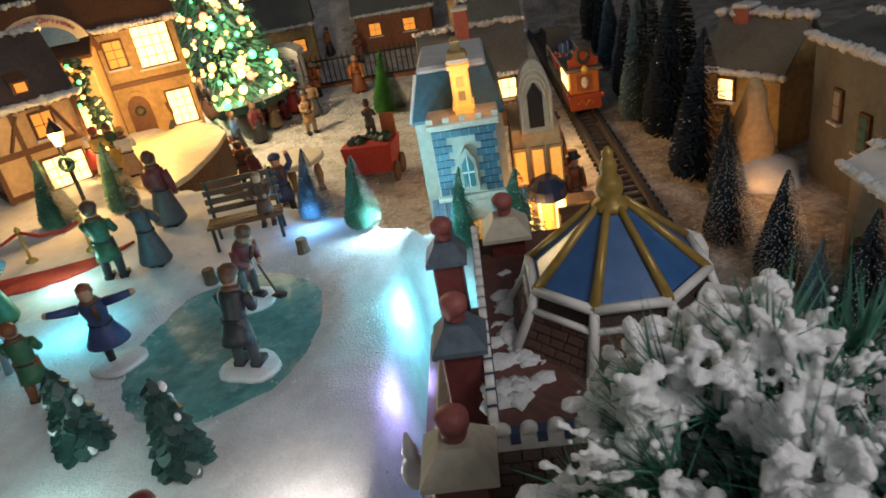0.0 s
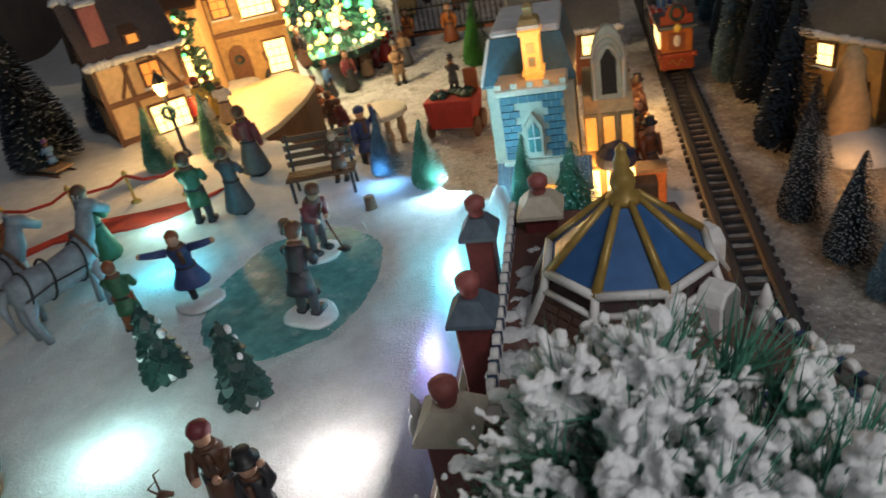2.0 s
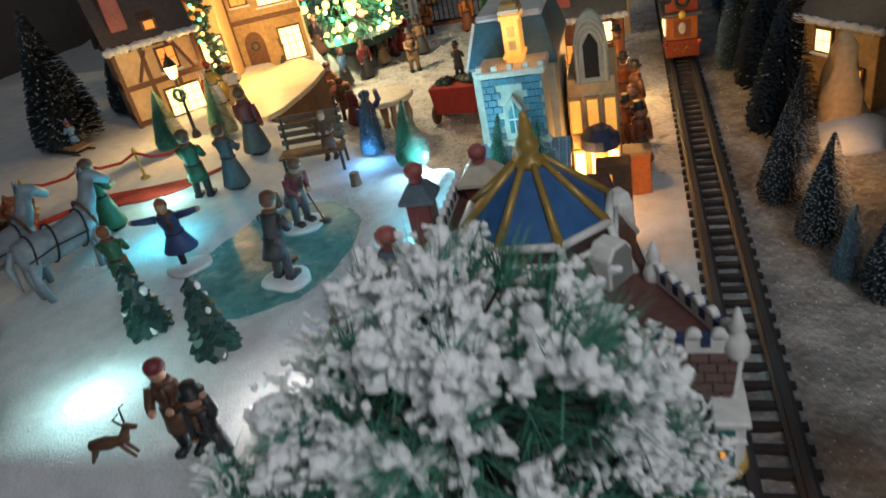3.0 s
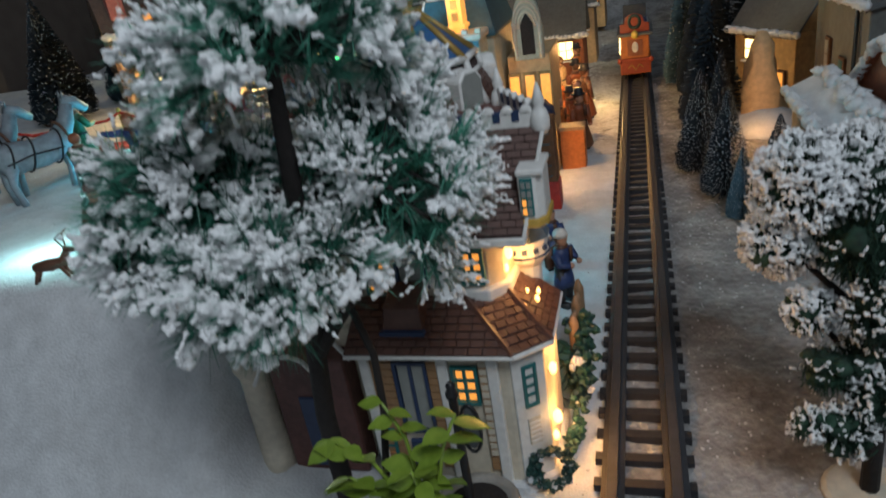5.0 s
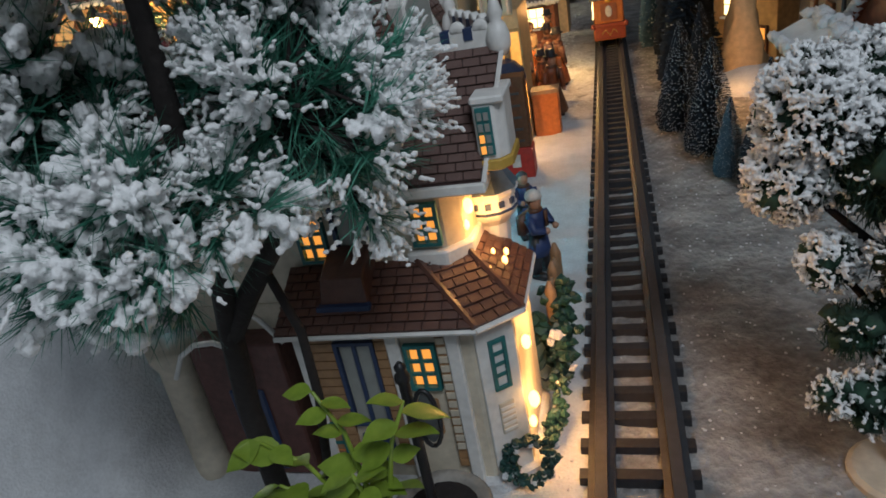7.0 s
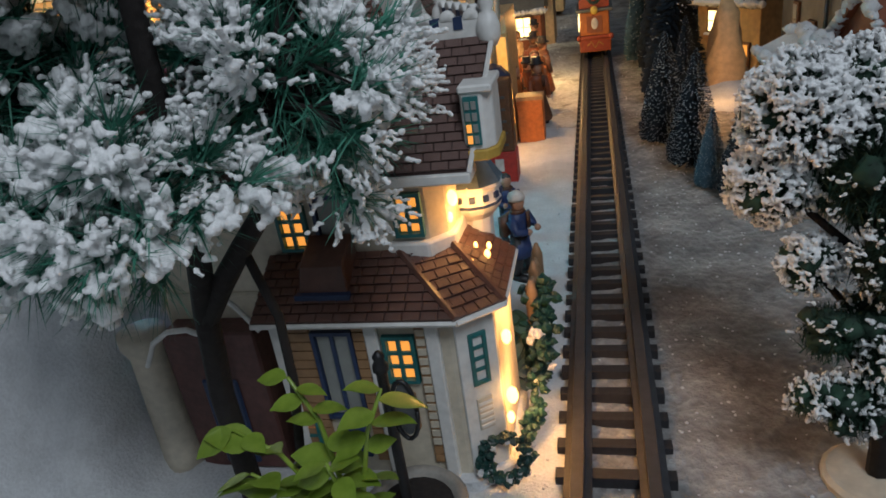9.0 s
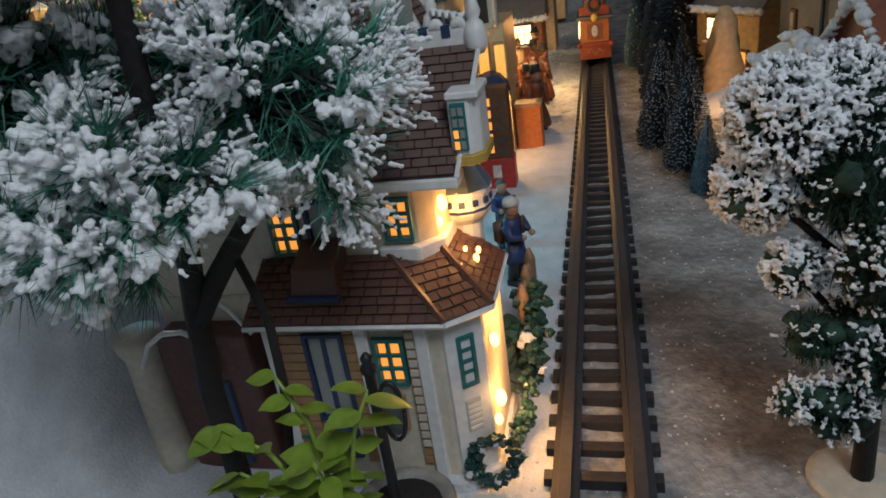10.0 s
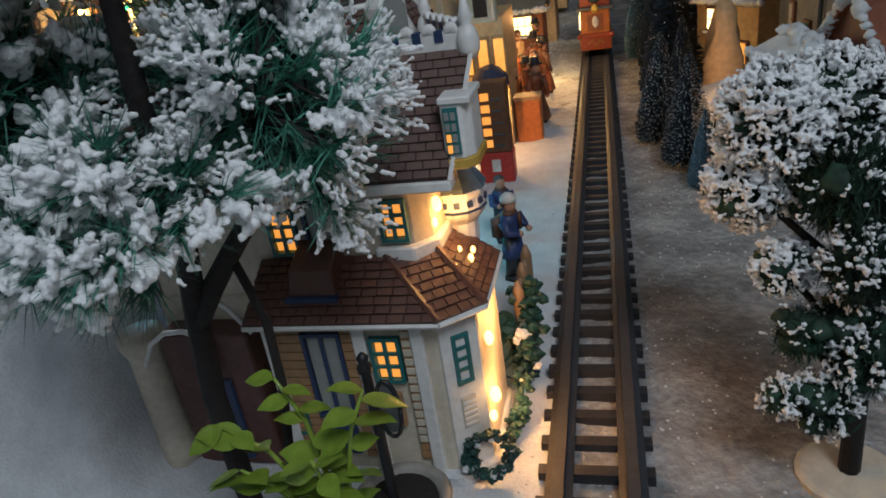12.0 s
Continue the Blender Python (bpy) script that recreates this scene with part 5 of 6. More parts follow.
# ---- toy houses ----
def house(name, label, at, turn, w, d, h, rise, wall, roof, windows=(), doors=(), snow=True, chimney_at=None, timber=False, ridge_x=True):
    """A gabled house whose front looks towards -y. windows: x, z, width, height, material."""
    t = thing(name, label, "toy house", at, turn)
    part("wall", Shape().slab([(-w / 2, -0.01), (w / 2, -0.01), (w / 2, h), (0, h + (0 if ridge_x else rise)), (-w / 2, h)], -d / 2, d / 2), wall, t, bevel=0.001)
    o = 0.007
    s = Shape()
    if ridge_x:
        s.solid([[(x, y, z) for y, z in ((-d / 2 - o, h - 0.003), (0, h + rise), (d / 2 + o, h - 0.003), (d / 2 + o, h - 0.008), (0, h + rise - 0.006), (-d / 2 - o, h - 0.008))] for x in (-w / 2 - o, w / 2 + o)])
        part("gable", Shape().solid([[(x, y, z) for y, z in ((-d / 2, h - 0.001), (0, h + rise - 0.006), (d / 2, h - 0.001))] for x in (-w / 2 + 0.001, w / 2 - 0.001)]), wall, t)
    else:
        s.slab([(-w / 2 - o, h - 0.004), (0, h + rise + 0.004), (w / 2 + o, h - 0.004), (w / 2 + o, h - 0.009), (0, h + rise - 0.002), (-w / 2 - o, h - 0.009)], -d / 2 - o, d / 2 + o)
    roof_ob = part("roof", s, roof, t, bevel=0.0008)
    if snow:
        rnd, c = random.Random(int(w * 9000)), Shape()
        for k in range(26):
            x = -w / 2 - o + (w + 2 * o) * k / 25
            if ridge_x:
                blob(c, (x, -d / 2 - o + 0.001, h - 0.002), rnd.uniform(0.004, 0.007), rnd, 0, 7)
                blob(c, (x, rnd.uniform(-0.006, 0.006), h + rise), rnd.uniform(0.004, 0.008), rnd, 0, 7)
            else:
                q = abs(x) / (w / 2 + o)
                blob(c, (x, -d / 2 - o + 0.002, h + rise * (1 - q) + 0.002), rnd.uniform(0.004, 0.007), rnd, 0, 7)
        tagged(part("roof_snow", c, SNOW, roof_ob, "snow along the eaves", soft=True), kind="stuff")
    for x, z, ww, hh, lit in windows:
        f = part("window", Shape().box(x - ww / 2 - 0.0025, x + ww / 2 + 0.0025, -d / 2 - 0.0030, -d / 2 + 0.001, z - hh / 2 - 0.0025, z + hh / 2 + 0.0025), TIMBER, t, bevel=0.0005)
        cols, rows = max(1, round(ww / 0.012)), max(1, round(hh / 0.014))
        for i in range(cols):
            for j in range(rows):
                part("pane", Shape().box(x - ww / 2 + ww * i / cols + 0.0006, x - ww / 2 + ww * (i + 1) / cols - 0.0006, -d / 2 - 0.0036, -d / 2 - 0.002, z - hh / 2 + hh * j / rows + 0.0006, z - hh / 2 + hh * (j + 1) / rows - 0.0006), lit, f)
        part("sill", Shape().box(x - ww / 2 - 0.004, x + ww / 2 + 0.004, -d / 2 - 0.007, -d / 2, z - hh / 2 - 0.0045, z - hh / 2 - 0.0020), SNOW, f, "snowy sill")
    for x, ww, hh in doors:
        arch = [(x - ww / 2, -0.005), (x + ww / 2, -0.005), (x + ww / 2, hh * 0.7)] + [(x + ww / 2 * math.cos(a), hh * 0.7 + hh * 0.3 * math.sin(a)) for a in np.linspace(0.3, math.pi - 0.3, 7)] + [(x - ww / 2, hh * 0.7)]
        big = [(x + (u - x) * 1.28, v * 1.10) for u, v in arch]
        part("door_surround", Shape().slab(big, -d / 2 - 0.003, -d / 2 + 0.001), STONE, t, "stone door surround")
        dr = part("door", Shape().slab(arch, -d / 2 - 0.005, -d / 2), TIMBER, t, "arched brown wooden door")
        part("door_wreath", Shape().tube([(x + 0.006 * math.cos(a), -d / 2 - 0.006, hh * 0.66 + 0.006 * math.sin(a)) for a in np.linspace(0, math.tau, 13)], [0.002] * 13, 6), RESIN, dr, "small green wreath", soft=True)
    if timber:
        for x in np.linspace(-w / 2, w / 2, 4):
            part("timber_post", Shape().box(x - 0.0028, x + 0.0028, -d / 2 - 0.0018, -d / 2 + 0.001, 0, h), TIMBER, t)
        for z in (0.004, h * 0.48, h - 0.008):
            part("timber_beam", Shape().box(-w / 2 - 0.003, w / 2 + 0.003, -d / 2 - 0.0022, -d / 2 + 0.001, z, z + 0.007), TIMBER, t)
            part("timber_beam", Shape().box(-w / 2 - 0.0022, -w / 2 + 0.001, -d / 2, d / 2, z, z + 0.007), TIMBER, t)
        part("timber_brace", Shape().tube([(-w * 0.30, -d / 2 - 0.001, h * 0.55), (-w * 0.12, -d / 2 - 0.001, h * 0.90)], [0.0024, 0.0024], 5), TIMBER, t)
        part("timber_brace", Shape().tube([(w * 0.40, -d / 2 - 0.001, h * 0.55), (w * 0.24, -d / 2 - 0.001, h * 0.90)], [0.0024, 0.0024], 5), TIMBER, t)
    if chimney_at:
        x, y, top = chimney_at
        c = part("chimney", Shape().box(x - 0.011, x + 0.011, y - 0.011, y + 0.011, h, top), POT, t, "red brick chimney", bevel=0.001)
        part("chimney_snow", Shape().box(x - 0.013, x + 0.013, y - 0.013, y + 0.013, top, top + 0.006), SNOW, c, bevel=0.002)
    return t


T = 0.106
h1 = house("timbered_house", "half-timbered cottage with dark snowy roof and glowing windows", (-0.712, 0.905, T), 46, 0.105, 0.095, 0.108, 0.072, PLASTER, material("dark_roof_tile", (0.075, 0.055, 0.05), 0.6, 0.35, 200, 0.5),
           [(0.016, 0.022, 0.046, 0.036, LITHOT), (0.012, 0.080, 0.022, 0.028, LIT)], (), True, (-0.030, -0.028, 0.172), True)
part("dormer", Shape().solid([[(x, -0.045, 0.118), (x, -0.045, 0.132), (x, -0.012, 0.150), (x, -0.012, 0.140)] for x in (-0.004, 0.016)]), TIMBER, h1, "small roof dormer")
part("dormer_pane", Shape().box(0.000, 0.012, -0.0465, -0.0450, 0.120, 0.130), LIT, h1)
h2 = house("stone_shop", "tall golden stone and timber shop with brilliant display windows", (-0.680, 1.150, T - 0.012), 24, 0.160, 0.10, 0.165, 0.06, STONE, TIMBER,
           [(0.044, 0.130, 0.050, 0.056, LITHOT), (0.055, 0.036, 0.034, 0.050, LITHOT), (-0.010, 0.128, 0.024, 0.036, LIT), (-0.058, 0.140, 0.013, 0.020, LIT), (-0.058, 0.098, 0.013, 0.020, LIT)], [(-0.004, 0.032, 0.066)], True)
part("timber_beam", Shape().box(-0.082, 0.082, -0.0545, -0.049, 0.080, 0.087), TIMBER, h2)
part("timber_beam", Shape().box(-0.082, 0.082, -0.0545, -0.049, 0.158, 0.165), TIMBER, h2)
for x in (-0.080, -0.036, 0.014, 0.074):
    part("timber_post", Shape().box(x, x + 0.006, -0.0538, -0.049, 0.0, 0.165), TIMBER if x < 0 else STONE, h2)
shop = house("arch_sign_shop", "amber plaster shop with a curved name board and blue tympanum", (-0.712, 1.035, T), 14, 0.085, 0.05, 0.135, 0.02, PLASTER, TIMBER, [(-0.012, 0.108, 0.026, 0.034, LITHOT), (0.022, 0.045, 0.034, 0.055, LITHOT)], (), False)
arc = [(0.056 * math.cos(a), 0.150 + 0.040 * math.sin(a)) for a in np.linspace(0.12, math.pi - 0.12, 15)]
board = part("name_board", Shape().slab(arc + [(0.042 * u / 0.056, 0.150 + (v - 0.150) * 0.62) for u, v in arc[::-1]], -0.036, -0.031), CREAM, shop, "cream curved name board with red lettering")
part("tympanum", Shape().slab([(0.041 * math.cos(a), 0.150 + 0.024 * math.sin(a)) for a in np.linspace(0, math.pi, 13)], -0.032, -0.028), PAINT["sky"], shop, "blue half-round panel")


def lettering(text, size, arc_r, centre, y, parent, mat):
    """Raised letters along an arc."""
    n = len(text)
    for i, ch in enumerate(text):
        if ch == " ":
            continue
        cu = bpy.data.curves.new("letter", "FONT")
        cu.body, cu.size, cu.extrude, cu.align_x = ch, size, 0.0004, "CENTER"
        a = math.pi / 2 + (n / 2 - 0.5 - i) * 2.15 / n
        ob = new("letter", cu)
        ob.data.materials.append(mat)
        ob.parent = parent
        ob.matrix_basis = Matrix.Translation((arc_r[0] * math.cos(a), y, centre + arc_r[1] * math.sin(a))) @ Matrix.Rotation(math.pi / 2 - a, 4, "Y") @ Matrix.Rotation(math.pi / 2, 4, "X")


lettering("Victorian Christmas", 0.0095, (0.047, 0.030), 0.1505, -0.0365, shop, PAINT["red"])

# green garland with small bulbs on the shop corner
rnd, g = random.Random(15), Shape()
spots = []
for k in range(60):
    q = k / 59
    p = Vector((-0.668, 0.985, 0.235)).lerp(Vector((-0.640, 0.950, 0.115)), q) + Vector((0.010 * math.sin(q * 14), -0.004, 0))
    spots.append(p)
    for _ in range(3):
        blob(g, p + Vector((rnd.gauss(0, 1), rnd.gauss(0, 1), rnd.gauss(0, 1))) * 0.006, rnd.uniform(0.003, 0.006), rnd, 0, 5)
whole("lit_garland", g, RESIN, "green garland hanging down the shop corner", "garland")
for k, p in enumerate(spots[::4]):
    whole("garland_bulb", Shape().ball((0, 0, 0), 0.0028, 0, seg=8), BULBHOT if k % 3 else GLOWS[1], "tiny glowing bulb on the shop garland", "bulb", p + Vector((rnd.uniform(-0.008, 0.012), -0.010, rnd.uniform(-0.004, 0.004))), group="garland bulbs", soft=True)

# street lamp before the cottage
lamp = thing("street_lamp", "black street lamp with a glowing lantern and green wreath", "street lamp", on(-0.592, 0.775))
part("post", Shape().lathe([(0.006, 0), (0.005, 0.006), (0.0022, 0.010), (0.0020, 0.072), (0.004, 0.075)], seg=10), IRON, lamp, soft=True)
part("lantern", Shape().solid([[(r * math.cos(a), r * math.sin(a), z) for a in np.linspace(0.4, 0.4 + math.tau, 7)[:-1]] for r, z in ((0.0045, 0.075), (0.0078, 0.089))]), BULBHOT, lamp, "glowing lantern glass")
part("cap", Shape().lathe([(0.0095, 0.089), (0.006, 0.095), (0.002, 0.100), (0.001, 0.104)], seg=6), IRON, lamp)
part("lamp_wreath", Shape().tube([(0.007 * math.cos(a), -0.003, 0.055 + 0.007 * math.sin(a)) for a in np.linspace(0, math.tau, 13)], [0.0024] * 13, 6), RESIN, lamp, soft=True)

for x, y in ((-0.521, 2.226), (-0.319, 2.229)):
    tagged(copy_thing(lamp, pose(*on(x, y))), "small black street lamp glowing beyond the square")

# paved stage before the shops, with a curved timber front
deck = [(-0.628, 0.882), (-0.541, 0.812), (-0.508, 0.806), (-0.499, 0.837), (-0.497, 0.885), (-0.497, 0.931), (-0.505, 0.996), (-0.529, 1.036), (-0.581, 1.086), (-0.651, 1.009)]
whole("terrace_wall", Shape().prism([(-0.60 + (x + 0.60) * 0.985, 0.96 + (y - 0.96) * 0.985) for x, y in deck], -0.004, 0.1065), TIMBER, "curved brown timber front of the paved stage", "wall", kind="structure", bevel=0.001)
whole("terrace_floor", Shape().prism(deck, 0.1065, 0.1135), material("pale_paving", (0.58, 0.48, 0.30), 0.5, 0.25, 120, 0.3), "pale paved stage before the shops", "paving", kind="structure", bevel=0.001)

# Christmas tree with coloured bulbs
def lit_tree(at, tall, wide):
    rnd = random.Random(21)
    t = thing("christmas_tree", "large fir covered in glowing coloured bulbs", "christmas tree", at)
    part("trunk", Shape().lathe([(0.012, 0), (0.004, tall)], seg=8), BARK, t)
    g, b = Shape(), [Shape() for _ in GLOWS]
    for i in range(4200):
        q, a = rnd.random() ** 1.4, rnd.uniform(0, math.tau)
        r = wide * (1 - q) * rnd.uniform(0.75, 1.0) + 0.004
        p = Vector((r * math.cos(a), r * math.sin(a), tall * (0.08 + 0.9 * q)))
        d = Vector((math.cos(a), math.sin(a), rnd.uniform(-0.8, 0.3))) * rnd.uniform(0.014, 0.024)
        sd = Vector((-math.sin(a), math.cos(a), 0.2)) * 0.0035
        g.bm.faces.new([g.bm.verts.new(v) for v in (p - sd, p + sd, p + d)])
    part("crown", g, NEEDLE, t)
    for i in range(260):
        q, a = rnd.random() ** 1.4, rnd.uniform(math.pi, math.tau)
        r = wide * (1 - q) * 1.02 + 0.006
        big = rnd.random() < 0.22
        b[rnd.choice((0, 0, 0, 1, 1, 2, 2, 4))].ball((r * math.cos(a), r * math.sin(a), tall * (0.08 + 0.9 * q)), 0.0080 if big else rnd.uniform(0.003, 0.005), seg=8)
    for k, shape in enumerate(b):
        tagged(part("bulb_string", shape, GLOWS[k], t, "glowing coloured bulbs", soft=True), kind="stuff")
    part("planter_box", Shape().lathe([(wide * 0.9, 0), (wide * 0.95, 0.02)], seg=8), RESIN, t, "green planter with snowy rim")
    part("planter_snow", Shape().lathe([(wide * 0.98, 0.018), (wide * 0.98, 0.026), (0.01, 0.03)], seg=16), SNOW, t)


lit_tree(on(-0.646, 1.435), 0.34, 0.125)

# white lattice booth
booth = thing("lattice_booth", "white lattice booth with a curved roof at the fair", "booth", on(-0.555, 1.55))
for x in (-0.032, 0.032):
    for y in (-0.02, 0.02):
        part("post", Shape().box(x - 0.003, x + 0.003, y - 0.003, y + 0.003, -0.004, 0.115), WHITE, booth)
for k in range(7):
    part("slat", Shape().box(-0.035, 0.035, -0.0225, -0.0200, 0.016 + 0.015 * k, 0.020 + 0.015 * k), WHITE, booth)
for k in range(6):
    part("slat", Shape().box(-0.030 + 0.0115 * k, -0.027 + 0.0115 * k, -0.0240, -0.0215, 0.0, 0.112), WHITE, booth)
part("roof", Shape().solid([[(0.040 * math.cos(a), y, 0.112 + 0.022 * math.sin(a)) for a in np.linspace(0, math.pi, 9)] for y in (-0.03, 0.03)]), WHITE, booth)

# iron fence at the far side of the square
fence = thing("iron_fence", "black iron railing on a red base at the square's far side", "fence", on(-0.42, 1.70))
for k in range(24):
    part("bar", Shape().lathe([(0.0016, 0), (0.0016, 0.068), (0.0004, 0.076)], (-0.14 + 0.0122 * k, 0, 0), 6), IRON, fence)
for z in (0.008, 0.060):
    part("rail", Shape().box(-0.145, 0.145, -0.0018, 0.0018, z, z + 0.004), IRON, fence)
part("plinth", Shape().box(-0.15, 0.15, -0.006, 0.006, -0.01, 0.007), BARNRED, fence)

# mint house with the lit tower
mint = thing("mint_house", "mint and teal mansard house with a glowing amber tower", "toy house", (-0.18, 0.75, 0.0))
MO = Vector((-0.18, 0.75, 0))


def mint_part(name, s, m, label="", bevel=0.0, soft=False, under=None):
    ob = part(name, s, m, None, label, bevel, soft)
    ob.data.transform(Matrix.Translation((-0.0008, 0.012, 0)) @ Matrix.Translation(-MO) @ Matrix.Translation((-0.1765, 0, 0)) @ Matrix.Diagonal((0.76, 1, 1, 1)) @ Matrix.Translation((0.1765, 0, 0)))
    ob.parent = under or mint
    return ob


mint_part("wall", Shape().box(-0.236, -0.130, 0.705, 0.83, -0.004, 0.165), MINT, bevel=0.001)
roof = mint_part("mansard", Shape().solid([[(x, y, z) for x, y in ((-0.240 + i, 0.701 + i), (-0.126 - i, 0.701 + i), (-0.126 - i, 0.834 - i), (-0.240 + i, 0.834 - i))] for i, z in ((0, 0.164), (0, 0.167), (0.014, 0.205))]), SLATETEAL, "teal slate mansard")
mint_part("roof_snow", Shape().prism([(-0.225, 0.716), (-0.141, 0.716), (-0.141, 0.82), (-0.225, 0.82)], 0.203, 0.211), SNOW, "flat snowy roof", bevel=0.003)
mint_part("edge", Shape().tube([(-0.240, 0.701, 0.166), (-0.226, 0.715, 0.206)], [0.002, 0.002], 6), WHITE)
mint_part("tower_wall", Shape().box(-0.2145, -0.1395, 0.665, 0.706, -0.004, 0.168), MINT, bevel=0.001)
for k in range(9):
    for j in range(7):
        x0, x1 = -0.2135 + 0.0108 * j - (0.0054 if k % 2 else 0), -0.2035 + 0.0108 * j - (0.0054 if k % 2 else 0)
        x0, x1 = max(x0, -0.2135), min(x1, -0.1405)
        if x1 - x0 > 0.003 and not (x1 > -0.188 and x0 < -0.167 and k < 8):
            mint_part("tile", Shape().box(x0, x1, 0.6630, 0.6655, 0.1070 + 0.0066 * k, 0.1130 + 0.0066 * k), SLATETEAL)
arch = [(-0.186, 0.112), (-0.170, 0.112), (-0.170, 0.136), (-0.178, 0.146), (-0.186, 0.136)]
w = mint_part("window", Shape().slab([(-0.178 + (x + 0.178) * 1.35, 0.126 + (z - 0.126) * 1.25) for x, z in arch], 0.660, 0.666), MINT, "pale arched window surround", bevel=0.0008)
mint_part("pane", Shape().slab([(-0.178 + (x + 0.178) * 0.85, 0.126 + (z - 0.126) * 0.85) for x, z in arch], 0.6590, 0.6605), TEAL, under=w)
mint_part("mullion", Shape().box(-0.1786, -0.1774, 0.6582, 0.6592, 0.114, 0.143).box(-0.185, -0.171, 0.6582, 0.6592, 0.127, 0.1285), WHITE, under=w)
mint_part("ledge", Shape().box(-0.219, -0.135, 0.660, 0.706, 0.167, 0.174), CREAM, "cream tower ledge", bevel=0.0015)
mint_part("cornice", Shape().box(-0.218, -0.136, 0.661, 0.668, 0.099, 0.1055), MINT, bevel=0.001)
for k in range(5):
    mint_part("merlon", Shape().box(-0.217 + 0.0185 * k, -0.210 + 0.0185 * k, 0.661, 0.668, 0.174, 0.1785), CREAM)
# the tower's walls and lower bands glow by themselves, no bulb inside
tower = mint_part("lit_tower", Shape().box(-0.1835, -0.1625, 0.680, 0.700, 0.173, 0.222), AMBERGLOW, "amber tower with its inner light put into the plaster as glow", bevel=0.001)
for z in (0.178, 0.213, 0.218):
    mint_part("tower_band", Shape().box(-0.1855, -0.1605, 0.678, 0.702, z, z + 0.0035), AMBERGLOW if z < 0.216 else CREAM, under=tower)
for k in range(2):
    mint_part("numeral_bar", Shape().box(-0.1770, -0.1690, 0.6788, 0.6802, 0.186 + 0.012 * k, 0.194 + 0.012 * k), GOLD, under=tower)
mint_part("tower_cap", Shape().lathe([(0.0165, 0.2220), (0.014, 0.226), (0.0075, 0.2275), (0.007, 0.234), (0.0085, 0.2355), (0.004, 0.238)], (-0.173, 0.690, 0), 4, start=math.pi / 4), STONE, "tan stone tower cap", under=tower)
for x in (-0.224, -0.150):
    awn = mint_part("awning", Shape().solid([[(x + dx, y, z) for y, z in ((0.664, 0.104), (0.640, 0.082), (0.642, 0.080), (0.664, 0.099))] for dx in (-0.002, 0.036)]), SLATE, "blue striped shop awning")
    for k in range(4):
        mint_part("stripe", Shape().tube([(x + 0.003 + 0.0095 * k, 0.663, 0.1045), (x + 0.003 + 0.0095 * k, 0.640, 0.0830)], [0.0005, 0.0005], 5), PANE, under=awn)
# a glowing sheet gives the shop front its amber light
mint_part("glowing_shop_front", Shape().box(-0.205, -0.155, 0.6628, 0.6655, 0.02, 0.078), AMBERGLOW, "amber shop front with its light put in as glow")

# amber shop with the arched gable beside it
arcade = thing("arched_shop", "amber lit shop with a cream arched gable and dark dome awning", "toy house", (-0.112, 0.79, 0.0))
arcade.scale = (0.78, 1, 1)
part("wall", Shape().box(-0.030, 0.030, -0.045, 0.05, -0.004, 0.135), PLASTER, arcade, bevel=0.001)
g = [(-0.030, 0.130), (0.030, 0.130), (0.030, 0.165)] + [(0.028 * math.cos(a), 0.170 + 0.036 * math.sin(a)) for a in np.linspace(0.15, math.pi - 0.15, 11)] + [(-0.030, 0.165)]
g = [(x * 0.70 + 0.003, 0.130 + (z - 0.130) * 0.92) for x, z in g]
gable = part("gable", Shape().slab(g, -0.048, -0.038), MINT, arcade, "weathered stone arched gable", bevel=0.001)
for k, q in enumerate((0.92, 0.74, 0.56)):
    part("gable_moulding", Shape().tube([(0.003 + 0.021 * q * math.cos(a), -0.049, 0.163 + 0.031 * q * math.sin(a)) for a in np.linspace(0.05, math.pi - 0.05, 13)], [0.0016] * 13, 6), CREAM, gable, soft=True)
# no hole: a dark slab carries the shade of the gable's interior
part("gable_window", Shape().slab([(-0.006, 0.136), (0.012, 0.136), (0.012, 0.168), (0.003, 0.180), (-0.006, 0.168)], -0.0495, -0.047), BARK, gable, "dark arched panel standing in for the shaded opening")
for x in (-0.0145, 0.0205):
    part("gable_column", Shape().lathe([(0.0034, 0.132), (0.0026, 0.136), (0.0026, 0.166), (0.0036, 0.170)], (x, -0.050, 0), 8), CREAM, gable, soft=True)
for x in (-0.022, 0.0, 0.022):
    for z in (0.096, 0.040):
        f = part("window", Shape().box(x - 0.009, x + 0.009, -0.0475, -0.044, z - 0.020, z + 0.020), STONE, arcade)
        part("pane", Shape().box(x - 0.0065, x + 0.0065, -0.0485, -0.046, z - 0.017, z + 0.017), LITHOT if z < 0.05 else AMBERGLOW, f)
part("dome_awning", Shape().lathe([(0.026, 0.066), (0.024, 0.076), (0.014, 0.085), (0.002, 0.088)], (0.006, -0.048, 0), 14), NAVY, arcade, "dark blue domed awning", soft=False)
# glowing drum added to suggest shop light below the awning
part("awning_glow_drum", Shape().lathe([(0.009, 0.030), (0.009, 0.066)], (0.006, -0.050, 0), 12), AMBERGLOW, arcade, "added glowing amber drum under the awning")

# kiosk box and red post by the lane
kiosk = thing("lane_kiosk", "narrow brown kiosk with amber shelves on a red base", "kiosk", (-0.092, 0.640, 0.0))
part("body", Shape().box(-0.015, 0.015, -0.010, 0.010, 0.026, 0.092), TIMBER, kiosk, bevel=0.001)
part("base", Shape().box(-0.016, 0.016, -0.011, 0.011, -0.004, 0.026), PAINT["red"], kiosk, bevel=0.001)
part("numeral_bar", Shape().box(-0.004, 0.004, -0.0122, -0.0108, 0.008, 0.020), PAINT["white"], kiosk)
